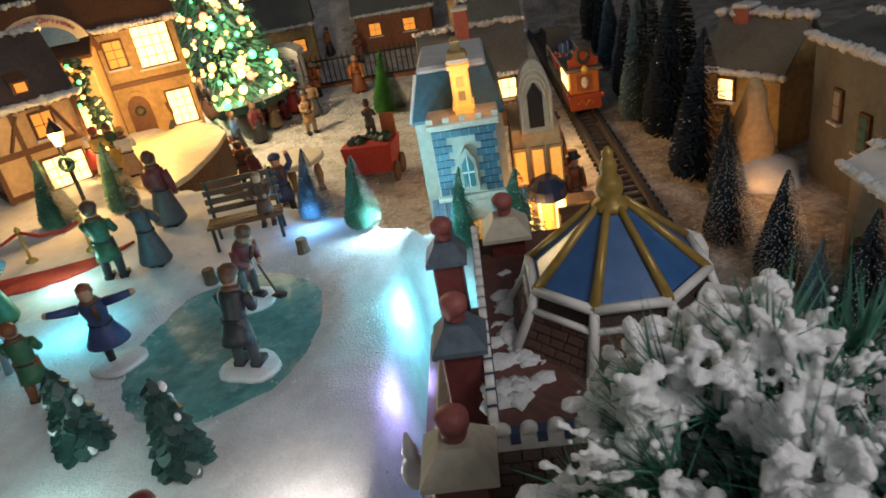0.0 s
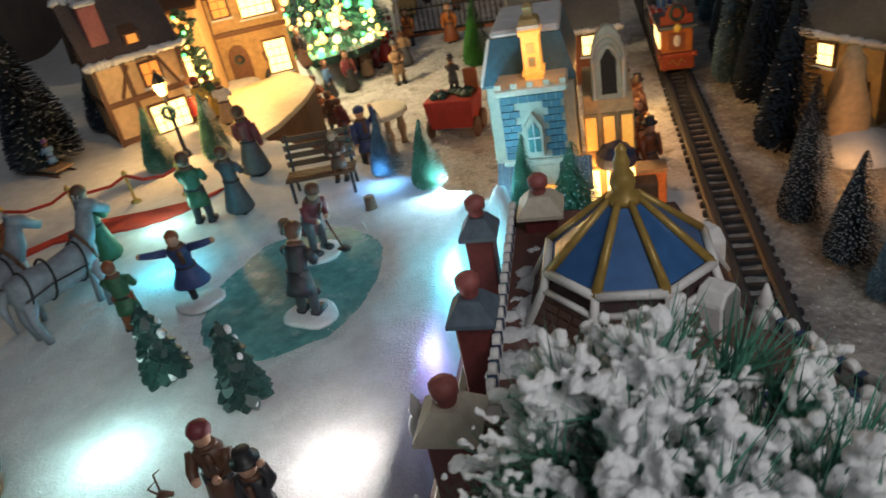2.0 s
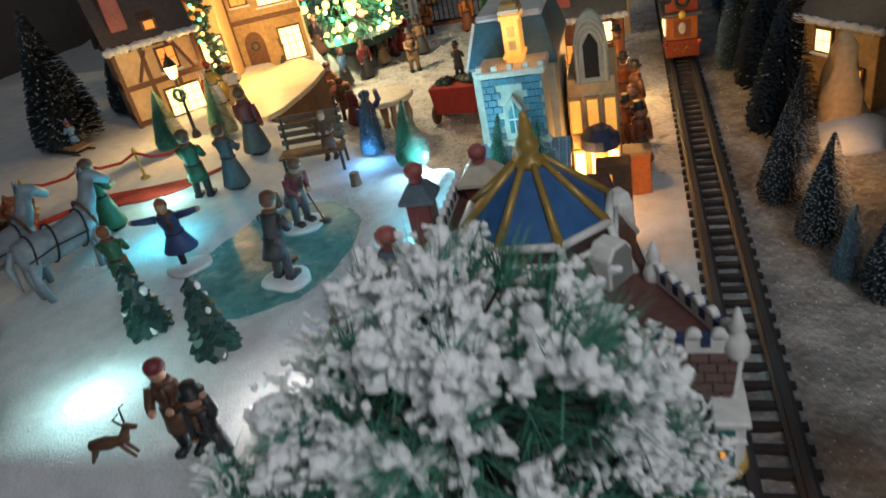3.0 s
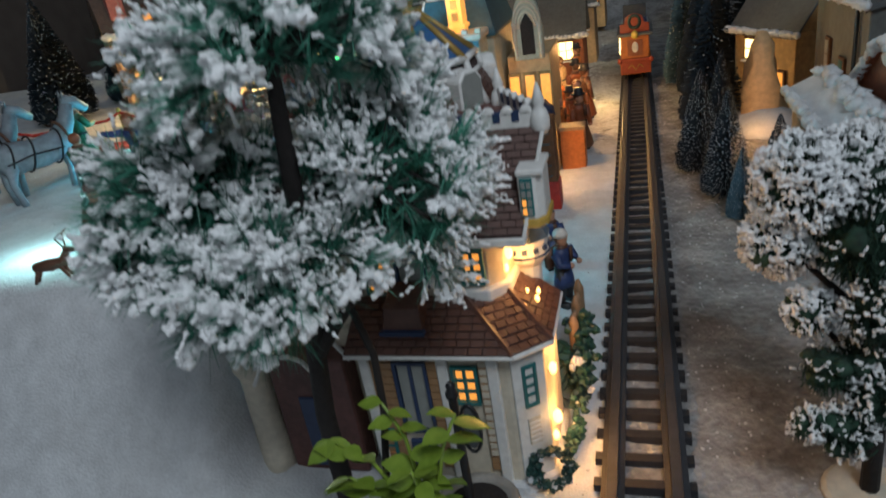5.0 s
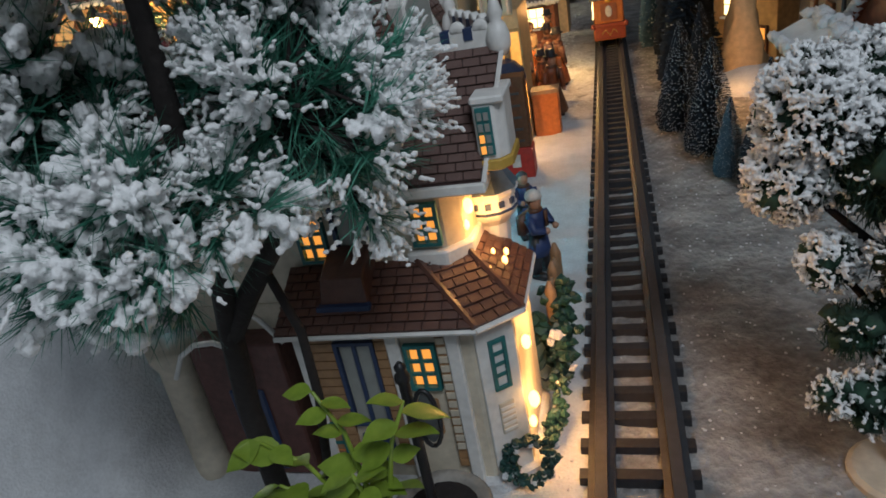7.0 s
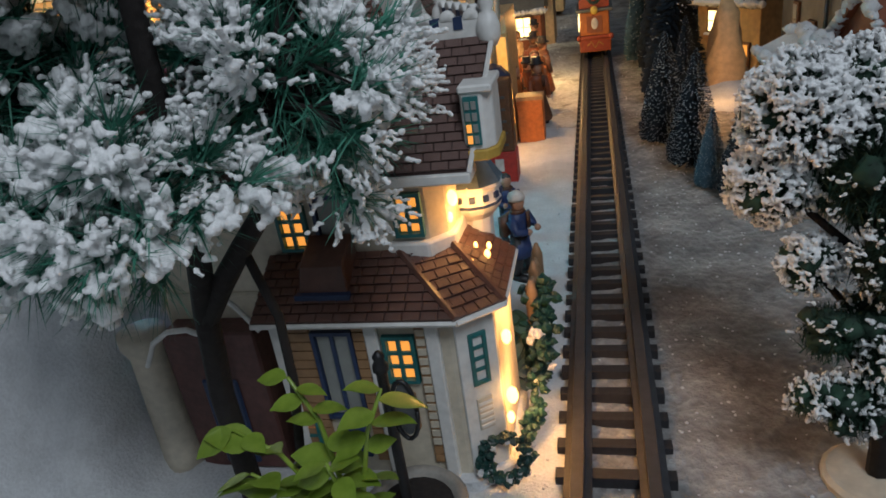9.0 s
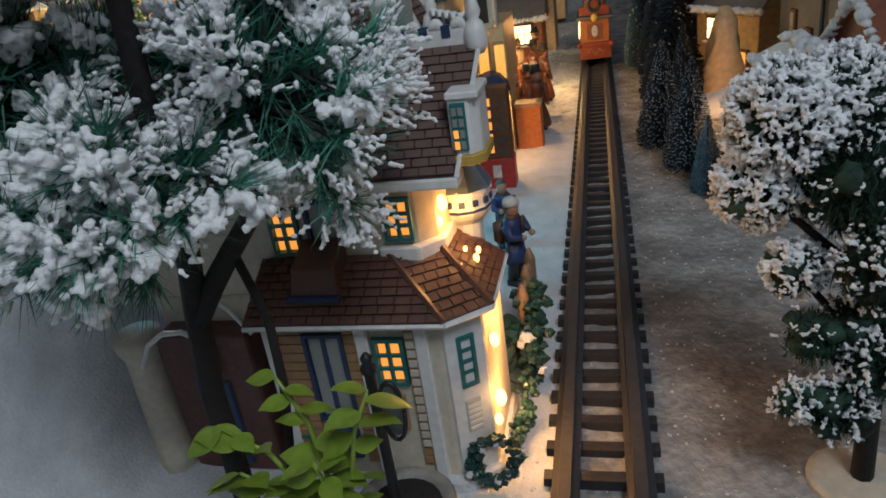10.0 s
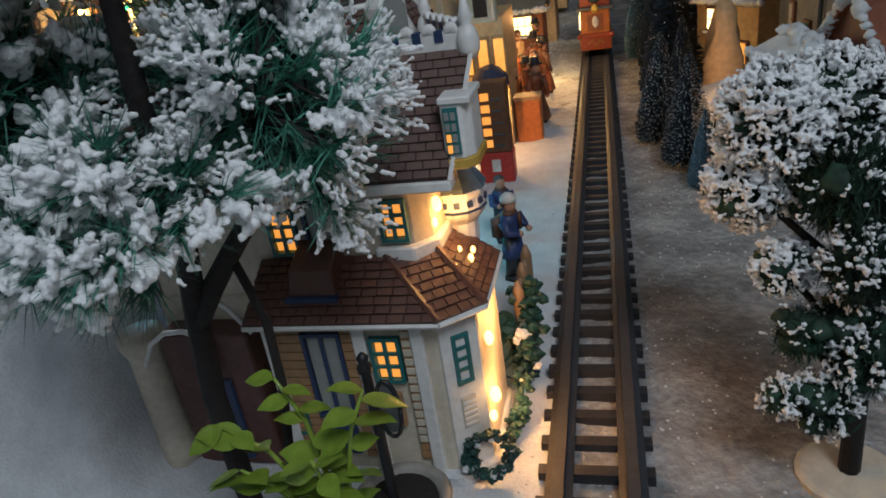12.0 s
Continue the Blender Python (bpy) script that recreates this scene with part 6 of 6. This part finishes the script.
for k in range(5):
    part("shelf_pane", Shape().box(-0.009, -0.001, -0.0108, -0.0095, 0.032 + 0.011 * k, 0.039 + 0.011 * k), LIT, kiosk)
    part("shelf_board", Shape().box(0.001, 0.010, -0.0112, -0.0095, 0.032 + 0.011 * k, 0.034 + 0.011 * k), PAINT["grey"], kiosk)
crate = thing("wooden_crate", "orange brown wooden crate beside the lane", "crate", (-0.072, 0.765, 0.0))
part("body", Shape().box(-0.014, 0.014, -0.011, 0.011, -0.004, 0.045), PAINT["orange"], crate, bevel=0.001)
part("rim", Shape().box(-0.015, 0.015, -0.012, 0.012, 0.043, 0.047), PAINT["tan"], crate)

# brown houses behind the mint house, and others farther off
house("brick_house", "brown brick house with bright windows and snowy roof", (-0.165, 1.25, 0), 0, 0.16, 0.10, 0.085, 0.07, BARNRED, GREY, [(-0.052, 0.060, 0.036, 0.030, LITHOT), (0.045, 0.060, 0.036, 0.030, LITHOT), (0.0, 0.03, 0.02, 0.03, LIT)], (), True, (-0.01, -0.03, 0.185))
house("lane_house", "amber lit narrow house along the lane", (-0.125, 1.45, 0), 0, 0.10, 0.10, 0.11, 0.06, PLASTER, GREY, [(-0.02, 0.08, 0.022, 0.03, LITHOT), (0.025, 0.08, 0.022, 0.03, LIT), (0.0, 0.03, 0.04, 0.03, LITHOT)], (), True)
house("far_house", "dim red house with amber windows beyond the square", (-0.36, 2.02, 0.02), 0, 0.20, 0.12, 0.09, 0.08, BARNRED, GREY, [(-0.05, 0.05, 0.03, 0.03, LIT), (0.04, 0.05, 0.03, 0.03, LIT)], (), True)
house("far_house", "dim tan house with amber windows beyond the square", (-0.66, 1.95, 0.02), 10, 0.18, 0.12, 0.10, 0.08, STONE, GREY, [(-0.04, 0.05, 0.03, 0.03, LITHOT), (0.05, 0.05, 0.03, 0.03, LIT)], (), True)
house("far_house", "dim plaster house by the end of the railway", (-0.14, 1.85, 0.02), 0, 0.14, 0.12, 0.12, 0.08, PLASTER, GREY, [(-0.03, 0.06, 0.03, 0.03, LITHOT), (0.04, 0.06, 0.03, 0.03, LIT)], (), True)
house("far_house", "dim plaster house behind the glowing tree", (-0.98, 1.50, 0.045), 20, 0.2, 0.14, 0.16, 0.09, PLASTER, TIMBER, [(-0.03, 0.08, 0.04, 0.04, LITHOT), (0.05, 0.08, 0.03, 0.03, LIT)], (), True)

# houses across the railway
house("stone_chalet", "amber lit stone chalet with thick snow on its roof", (0.200, 0.99, 0), -58, 0.11, 0.09, 0.095, 0.06, STONE, GREY, [(-0.02, 0.07, 0.022, 0.026, LITHOT), (0.028, 0.03, 0.022, 0.03, LIT)], [(0.0, 0.02, 0.04)], True, (-0.03, 0.0, 0.16))
s = Shape()
s.solid([[(0.148 + r * math.cos(a) * (1 + 0.20 * math.sin(3 * a + z * 60)), 0.865 + r * 1.3 * math.sin(a) * (1 + 0.10 * math.cos(2 * a)), z) for a in np.linspace(0, math.tau, 25)[:-1]] for r, z in ((0.050, -0.006), (0.044, 0.004), (0.034, 0.010), (0.022, 0.016), (0.012, 0.019), (0.003, 0.020))])
whole("snow_drift", s, SNOW, "low heap of snow against the chalet", "snow", soft=True)
grey = house("grey_house", "plain grey house with an arched window and flat snowy roof", (0.262, 0.775, 0), -88, 0.17, 0.12, 0.155, 0.012, GREYWALL, GREY, [(-0.030, 0.09, 0.012, 0.030, PANE), (0.02, 0.075, 0.014, 0.036, TEAL)], (), True, (0.03, -0.02, 0.20))
part("drainpipe", Shape().tube([(0.06, -0.063, 0.0), (0.06, -0.063, 0.15)], [0.0022, 0.0022], 6), IRON, grey)
house("tan_cottage", "plain tan cottage with a snow-covered roof and dark arched door", (0.163, 0.580, 0), -90, 0.142, 0.050, 0.094, 0.012, material("tan_render", (0.26, 0.21, 0.155), 0.7, 0.25, 140, 0.3), SNOW, [(0.030, 0.070, 0.012, 0.020, PANE)], [(-0.040, 0.014, 0.040)], True)
s = Shape()
s.solid([[(0.146 + r * math.cos(a) * (1 + 0.20 * math.sin(3 * a + z * 90) + 0.10 * math.sin(7 * a + z * 160)), 0.883 + r * math.sin(a) * (1 + 0.10 * math.cos(2 * a)), z) for a in np.linspace(0, math.tau, 25)[:-1]] for r, z in ((0.034, -0.006), (0.028, 0.010), (0.021, 0.040), (0.016, 0.070), (0.012, 0.092), (0.005, 0.108))])
whole("plaster_rock", s, PLASTER, "tall amber-lit plaster rock dusted with snow beside the chalet", "rock", soft=True)
house("red_barn", "red brown barn with a pale gable and snow on its eaves", (0.242, 0.60, 0), -80, 0.12, 0.10, 0.075, 0.065, BARNRED, BARNRED, [(0.0, 0.045, 0.02, 0.03, TEAL)], (), True, None, False, False)

# ---- square: wagon, table, bench, carriage ----
cart = thing("red_wagon", "red painted wagon loaded with dark goods in the square", "wagon", (-0.326, 1.045, -0.003), -8)
part("box", Shape().solid([[(-0.032, -0.022, 0.016), (0.032, -0.022, 0.016), (0.032, 0.030, 0.016), (-0.032, 0.030, 0.016)], [(-0.037, -0.026, 0.058), (0.037, -0.026, 0.058), (0.037, 0.034, 0.058), (-0.037, 0.034, 0.058)]]), PAINT["red"], cart, bevel=0.0012)
part("load", snow_heap([(-0.018, 0.0, 0.016), (0.016, 0.004, 0.016), (0.0, 0.016, 0.014)], 0.056), RESIN, cart, "dark green load", soft=True)
part("seat_back", Shape().box(0.016, 0.036, 0.018, 0.026, 0.050, 0.090), PAINT["rust"], cart, bevel=0.001)
for x in (-0.036, 0.036):
    for y in (-0.012, 0.022):
        part("wheel", Shape().solid([[(x + dx, y + 0.015 * math.cos(a), 0.014 + 0.015 * math.sin(a)) for a in np.linspace(0, math.tau, 17)[:-1]] for dx in (-0.002, 0.002)]), PAINT["brown"], cart)
figure("driver_figurine", "painted driver figurine in dark clothes on the red wagon", (-0.322, 1.060, 0.056), 170, 0.055, "charcoal", "charcoal", hat="charcoal", arms="fore")
table = thing("round_table", "round cream table on baluster legs in the square", "table", on(-0.430, 1.015))
part("top", Shape().lathe([(0.040, 0.052), (0.042, 0.054), (0.042, 0.058), (0.040, 0.060)], seg=24), CREAM, table)
for k in range(4):
    a = 0.6 + k * math.pi / 2
    part("leg", Shape().lathe([(0.006, 0), (0.004, 0.010), (0.007, 0.026), (0.004, 0.040), (0.006, 0.053)], (0.030 * math.cos(a), 0.030 * math.sin(a), 0), 9), PAINT["tan"], table, soft=True)
basket = thing("barrel", "pale barrel with orange fruit on the terrace edge", "barrel", on(-0.575, 1.20))
part("body", Shape().lathe([(0.014, 0), (0.016, 0.012), (0.014, 0.026)], seg=14), PAINT["tan"], basket)
part("fruit", snow_heap([(0, 0, 0.013)], 0.026), PAINT["orange"], basket, soft=True)


def bench(at, turn):
    t = thing("park_bench", "dark slatted park bench on iron legs in the snow", "bench", at, turn)
    for k in range(4):
        part("slat", Shape().box(-0.032, 0.032, -0.012 + 0.006 * k, -0.0075 + 0.006 * k, 0.020, 0.0225), TIMBER, t)
        part("slat", Shape().box(-0.032, 0.032, 0.0125 + 0.0015 * k, 0.0145 + 0.0015 * k, 0.026 + 0.0075 * k, 0.031 + 0.0075 * k), TIMBER, t)
    for x in (-0.028, 0.028):
        part("leg", Shape().tube([(x, -0.012, -0.003), (x, -0.010, 0.020), (x, 0.012, 0.020), (x, 0.019, 0.055)], [0.0016] * 4, 6), IRON, t)
        part("leg", Shape().tube([(x, 0.014, -0.003), (x, 0.012, 0.020)], [0.0016] * 2, 6), IRON, t)


bench(on(-0.372, 0.640), 12)
figure("seated_figurine", "painted figurine in brown sitting on the park bench", (-0.352, 0.636, 0.121), 12, 0.050, "brown", "rust", hair="tan", arms="fore")
for x, y in ((-0.318, 0.600), (-0.388, 0.572)):
    whole("tree_stump", Shape().lathe([(0.0062, -0.003), (0.0050, 0.004), (0.0048, 0.011), (0.0040, 0.0118)], seg=10), PAINT["brown"], "small brown tree stump in the snow", "stump", on(x, y), group="stumps by the pond")
# red carpet and rope barrier
s = Shape()
pts = [(-0.500, 0.650), (-0.520, 0.628), (-0.565, 0.612), (-0.62, 0.60), (-0.66, 0.55)]
s.solid([[(x - 0.010, y - 0.020, height(x - 0.010, y - 0.02) - 0.002), (x + 0.006, y + 0.020, height(x + 0.006, y + 0.02) - 0.002), (x + 0.006, y + 0.020, height(x + 0.006, y + 0.02) + 0.0025), (x - 0.010, y - 0.020, height(x - 0.010, y - 0.02) + 0.0025)] for x, y in pts])
whole("red_carpet", s, CARPET, "worn red carpet strip laid over the snow", "carpet")
posts = [(-0.535, 0.668), (-0.590, 0.660), (-0.640, 0.635), (-0.69, 0.60)]
for i, (x, y) in enumerate(posts):
    whole("rope_post", Shape().lathe([(0.006, -0.002), (0.005, 0.002), (0.0015, 0.004), (0.0015, 0.030), (0.003, 0.032), (0.001, 0.036)], seg=9), GOLD, "small gold barrier post", "post", on(x, y), group="barrier posts", soft=True)
    if i:
        a, b = Vector(on(*posts[i - 1])) + Vector((0, 0, 0.030)), Vector(on(x, y)) + Vector((0, 0, 0.030))
        whole("barrier_rope", Shape().tube([a, a.lerp(b, 0.3) - Vector((0, 0, 0.007)), a.lerp(b, 0.7) - Vector((0, 0, 0.007)), b], [0.0017] * 4, 6), CARPET, "sagging red rope between gold posts", "rope", group="barrier ropes", soft=True)


def horse(at, turn):
    t = thing("carriage_horse", "grey painted horse in black harness", "toy horse", at, turn, "pair of carriage horses")
    s = Shape()
    s.solid([[(r * math.cos(a), y, z + r * 1.1 * math.sin(a)) for a in np.linspace(0, math.tau, 13)[:-1]] for y, z, r in ((-0.046, 0.050, 0.004), (-0.042, 0.050, 0.0125), (-0.028, 0.049, 0.0155), (0.0, 0.047, 0.0145), (0.022, 0.050, 0.0145), (0.034, 0.053, 0.010), (0.038, 0.055, 0.004))])
    s.tube([(0, 0.024, 0.054), (0, 0.038, 0.072), (0, 0.044, 0.088)], [0.0115, 0.0085, 0.0065], 10)
    s.tube([(0, 0.040, 0.093), (0, 0.052, 0.088), (0, 0.064, 0.078)], [0.006, 0.0065, 0.004], 9)
    for x in (-0.003, 0.003):
        s.tube([(x, 0.041, 0.096), (x * 1.4, 0.042, 0.102)], [0.0018, 0.0006], 5)
    for x in (-0.008, 0.008):
        s.tube([(x, 0.026, 0.045), (x, 0.028, 0.024), (x, 0.025, 0.0)], [0.006, 0.0032, 0.0034], 8)
        s.tube([(x, -0.034, 0.045), (x, -0.040, 0.024), (x, -0.036, 0.0)], [0.0075, 0.0036, 0.0036], 8)
    s.tube([(0, -0.045, 0.058), (0, -0.053, 0.045), (0, -0.052, 0.020)], [0.003, 0.004, 0.001], 7)
    part("body", s, HORSE, t, soft=True)
    for y, r in ((0.018, 0.0160), (-0.012, 0.0163), (-0.033, 0.0150)):
        part("strap", Shape().tube([(r * math.cos(a), y + 0.004 * math.sin(a), 0.049 + r * 1.12 * math.sin(a)) for a in np.linspace(0, math.tau, 17)], [0.0012] * 17, 5), IRON, t, "black harness strap", soft=True)
    part("collar", Shape().tube([(0.0125 * math.cos(a), 0.029 - 0.004 * math.sin(a), 0.058 + 0.015 * math.sin(a)) for a in np.linspace(0, math.tau, 17)], [0.0018] * 17, 6), PAINT["brown"], t, "brown collar", soft=True)
    for side in (-1, 1):
        part("trace", Shape().tube([(side * 0.0155, 0.020, 0.048), (side * 0.0165, -0.014, 0.050), (side * 0.0150, -0.040, 0.046)], [0.0009] * 3, 5), IRON, t)
    return t


for x, y in ((-0.512, 0.458), (-0.560, 0.440)):
    horse(on(x, y), -22).scale = (0.84, 0.84, 0.84)
carriage = thing("horse_carriage", "dark carriage with spoked tan wheels and a red seat", "carriage", on(-0.565, 0.335), -22)
part("body", Shape().solid([[(x, y, z) for y, z in ((-0.045, 0.030), (0.03, 0.030), (0.045, 0.052), (0.038, 0.056), (0.02, 0.042), (-0.038, 0.042), (-0.05, 0.070), (-0.056, 0.068))] for x in (-0.024, 0.024)]), PAINT["brown"], carriage, bevel=0.0012)
part("seat", Shape().box(-0.022, 0.022, -0.03, -0.005, 0.042, 0.056), PAINT["red"], carriage, bevel=0.002)
for x in (-0.030, 0.030):
    for y in (-0.032, 0.036):
        w = part("wheel", Shape().tube([(x, y + 0.020 * math.cos(a), 0.021 + 0.020 * math.sin(a)) for a in np.linspace(0, math.tau, 21)], [0.0018] * 21, 6), PAINT["tan"], carriage, soft=True)
        for k in range(5):
            a = math.pi * k / 5
            part("spoke", Shape().tube([(x, y + 0.019 * math.cos(a), 0.021 + 0.019 * math.sin(a)), (x, y - 0.019 * math.cos(a), 0.021 - 0.019 * math.sin(a))], [0.0009, 0.0009], 5), PAINT["tan"], w)
part("shaft", Shape().tube([(0, 0.04, 0.034), (0, 0.13, 0.048)], [0.0015, 0.0012], 6), PAINT["brown"], carriage)
# sleigh, reindeer and sled on the snow bank
sleigh = thing("red_sleigh", "brown sleigh boat with a red seat on the snow bank", "sleigh", on(-0.462, 0.292), 60)
part("hull", Shape().solid([[(r * math.cos(a) * 0.6, r * math.sin(a) * 1.25, z) for a in np.linspace(0, math.tau, 19)[:-1]] for r, z in ((0.016, 0.003), (0.026, 0.010), (0.030, 0.022), (0.027, 0.022), (0.018, 0.012))]), TIMBER, sleigh, soft=True)
part("rim", Shape().tube([(0.0178 * math.cos(a), 0.0370 * math.sin(a), 0.022) for a in np.linspace(0, math.tau, 21)], [0.0016] * 21, 6), PAINT["grey"], sleigh, soft=True)
figure("santa_figurine", "painted figurine in red with a red hat in the sleigh", (-0.465, 0.290, height(-0.462, 0.292) + 0.010), 40, 0.050, "red", "red", hat="red", hair="white", arms="fore")
deer = Shape()
deer.tube([(0, -0.016, 0.020), (0, 0.0, 0.021), (0, 0.016, 0.023), (0, 0.022, 0.034)], [0.005, 0.007, 0.006, 0.003], 8).tube([(0, 0.021, 0.036), (0, 0.032, 0.033)], [0.0038, 0.002], 7)
for x in (-0.003, 0.003):
    deer.tube([(x, 0.012, 0.018), (x, 0.020, 0.002)], [0.0022, 0.0014], 6).tube([(x, -0.012, 0.018), (x, -0.020, 0.003)], [0.0026, 0.0014], 6).tube([(x * 0.7, 0.022, 0.038), (x * 2.4, 0.020, 0.050), (x * 2.0, 0.027, 0.055)], [0.001, 0.0008, 0.0005], 5)
whole("reindeer_figurine", deer, PAINT["brown"], "small brown reindeer leaping before the sleigh", "figurine", on(-0.345, 0.276), -75, soft=True)
bpy.data.objects["reindeer_figurine"].scale = (0.6, 0.6, 0.6)
sled = thing("wooden_sled", "tan wooden sled on the snow slope", "sled", on(-0.785, 0.775), 70)
part("deck", Shape().box(-0.013, 0.013, -0.038, 0.036, 0.006, 0.009), PAINT["tan"], sled, bevel=0.001)
for x in (-0.011, 0.011):
    part("runner", Shape().tube([(x, -0.038, 0.001), (x, 0.034, 0.001), (x, 0.044, 0.008)], [0.0016] * 3, 6), PAINT["brown"], sled)
figure("sledder_figurine", "painted child figurine in green on the sled", (-0.795, 0.778, T + 0.004), 250, 0.040, "green", "purple", hat="white", arms="fore")
figure("sledder_figurine", "painted child figurine in blue on the sled", (-0.770, 0.772, T + 0.004), 250, 0.042, "sky", "brown", hat="purple", arms="fore")
hedge = Shape()
rnd = random.Random(31)
for k in range(150):
    blob(hedge, (-0.70 + rnd.uniform(-0.06, 0.05), 0.545 + rnd.uniform(-0.03, 0.03), T + rnd.uniform(0.0, 0.030)), rnd.uniform(0.006, 0.010), rnd, 0, 7)
whole("rust_hedge", hedge, PAINT["rust"], "rust orange crumbled moss hedge", "hedge", soft=False)
lampost = thing("green_lamp_post", "dark green lamp post at the edge of the snow slope", "lamp post", on(-0.775, 0.585))
part("post", Shape().lathe([(0.008, 0), (0.006, 0.010), (0.0032, 0.016), (0.0030, 0.115), (0.006, 0.118)], seg=10), RESIN, lampost, soft=True)
part("lantern", Shape().lathe([(0.006, 0.118), (0.010, 0.136), (0.011, 0.138), (0.003, 0.148)], seg=6), RESIN, lampost)

# caroller between the inn and the kiosk
figure("villager_figurine", "blue-coated villager figurine with white hair beside the inn", on(-0.070, 0.500), 20, 0.056, "blue", "charcoal", hair="grey", arms="fore")


# ---- roof tiles of the inn, piece by piece ----
def lay_tiles(parent, a, b, c, d, rows, cols, mat, name="shingle", thick=0.0010):
    """Tiles in staggered rows over the quad a, b (lower edge), c, d (upper edge)."""
    a, b, c, d = (Vector(p) - parent.matrix_basis.translation - (parent.parent.location if parent.parent else Vector()) for p in (a, b, c, d))
    brick = Shape().solid([[(0.03, 0.05, 0.0), (0.97, 0.05, 0.0), (0.97, 0.93, 0.0), (0.03, 0.93, 0.0)], [(0.03, 0.05, 0.9), (0.97, 0.05, 0.9), (0.95, 0.93, 0.55), (0.05, 0.93, 0.55)], [(0.08, 0.12, 1.0), (0.92, 0.12, 1.0), (0.90, 0.88, 0.65), (0.10, 0.88, 0.65)]])
    bm = brick.bm
    bmesh.ops.recalc_face_normals(bm, faces=bm.faces)
    me = bpy.data.meshes.new(name)
    bm.to_mesh(me)
    bm.free()
    me.materials.append(mat)
    rnd = random.Random(rows * 31 + cols)
    normal = (b - a).cross(d - a).normalized()
    for r in range(rows):
        lo0, lo1 = a.lerp(d, r / rows), b.lerp(c, r / rows)
        hi0 = a.lerp(d, (r + 1) / rows)
        width = (lo1 - lo0).length
        n = max(1, round(cols * width / (b - a).length))
        shift = 0.5 if r % 2 else 0.0
        for k in range(n + (1 if shift else 0)):
            u0, u1 = max(0.0, (k - shift) / n), min(1.0, (k + 1 - shift) / n)
            if u1 - u0 < 0.2 / n:
                continue
            p, ex = lo0.lerp(lo1, u0), (lo1 - lo0) * (u1 - u0)
            mid = (hi0 - lo0)
            ey = mid - ex.normalized() * mid.dot(ex.normalized())
            lift = normal * thick * rnd.uniform(0.8, 1.25)
            ob = new(name, me)
            ob.parent = parent
            ob.matrix_basis = Matrix(((ex.x, ey.x, lift.x, p.x), (ex.y, ey.y, lift.y, p.y), (ex.z, ey.z, lift.z, p.z), (0, 0, 0, 1)))


for k, (rows, cols) in enumerate(((8, 12), (8, 4), (8, 7))):
    a, b, c, d = (*EAVE[k], 0.0857), (*EAVE[k + 1], 0.0857), (*RIDGE[k + 1], RIDGE_Z + 0.0002), (*RIDGE[k], RIDGE_Z + 0.0002)
    lay_tiles(LOWROOF, a, b, c, d, rows, cols, SHINGLE)
lay_tiles(MANSARD, (-0.176, 0.2500, 0.1387), (-0.0475, 0.2500, 0.1387), (-0.0375, 0.2740, 0.1810), (-0.170, 0.2740, 0.1810), 14, 19, MANSARDBRICK, "brick")

for i in range(8):
    j = (i + 1) % 8
    lay_tiles(LANTERN, lantern_ring(0.0460, 0.1803)[i], lantern_ring(0.0460, 0.1803)[j], lantern_ring(0.0366, 0.1962)[j], lantern_ring(0.0366, 0.1962)[i], 5, 5, SHINGLE, "brick", 0.0008)


# ---- loose snow ----
def crumbs():
    rnd, spots = random.Random(91), []
    for _ in range(3000):
        x, y = rnd.uniform(-0.16, 0.16), rnd.uniform(0.14, 1.2)
        if abs(x) < 0.027 and rnd.random() < 0.75 or (-0.21 < x < -0.036 and 0.235 < y < 0.45):
            continue
        spots.append(((x, y, height(x, y) + 0.0001), rnd.uniform(0.0003, 0.0009)))
    for _ in range(900):
        a, q = rnd.uniform(0, math.tau), rnd.gauss(1.08, 0.07)
        x, y = -0.350 + 0.066 * q * math.cos(a), 0.490 + 0.089 * q * math.sin(a)
        spots.append(((x, y, max(0.1043, height(x, y)) + 0.0002), rnd.uniform(0.0003, 0.0007)))
    for _ in range(900):
        x, y = rnd.uniform(-0.62, -0.225), rnd.uniform(0.27, 0.72)
        if math.hypot((x + 0.350) / 0.068, (y - 0.490) / 0.09) < 0.95:
            continue
        spots.append(((x, y, height(x, y) + 0.0001), rnd.uniform(0.0003, 0.0008)))
    for _ in range(2600):
        x, y = rnd.uniform(-0.55, -0.06), rnd.uniform(0.85, 1.6)
        if x > edge_x(y) + 0.03:
            spots.append(((x, y, height(x, y) + 0.0003), rnd.uniform(0.0008, 0.0024)))
    ob = puffs("snow_crumbs", spots, SNOW, None, "loose crumbs of artificial snow over the ground", 17)
    return tagged(ob, category="snow")


crumbs()
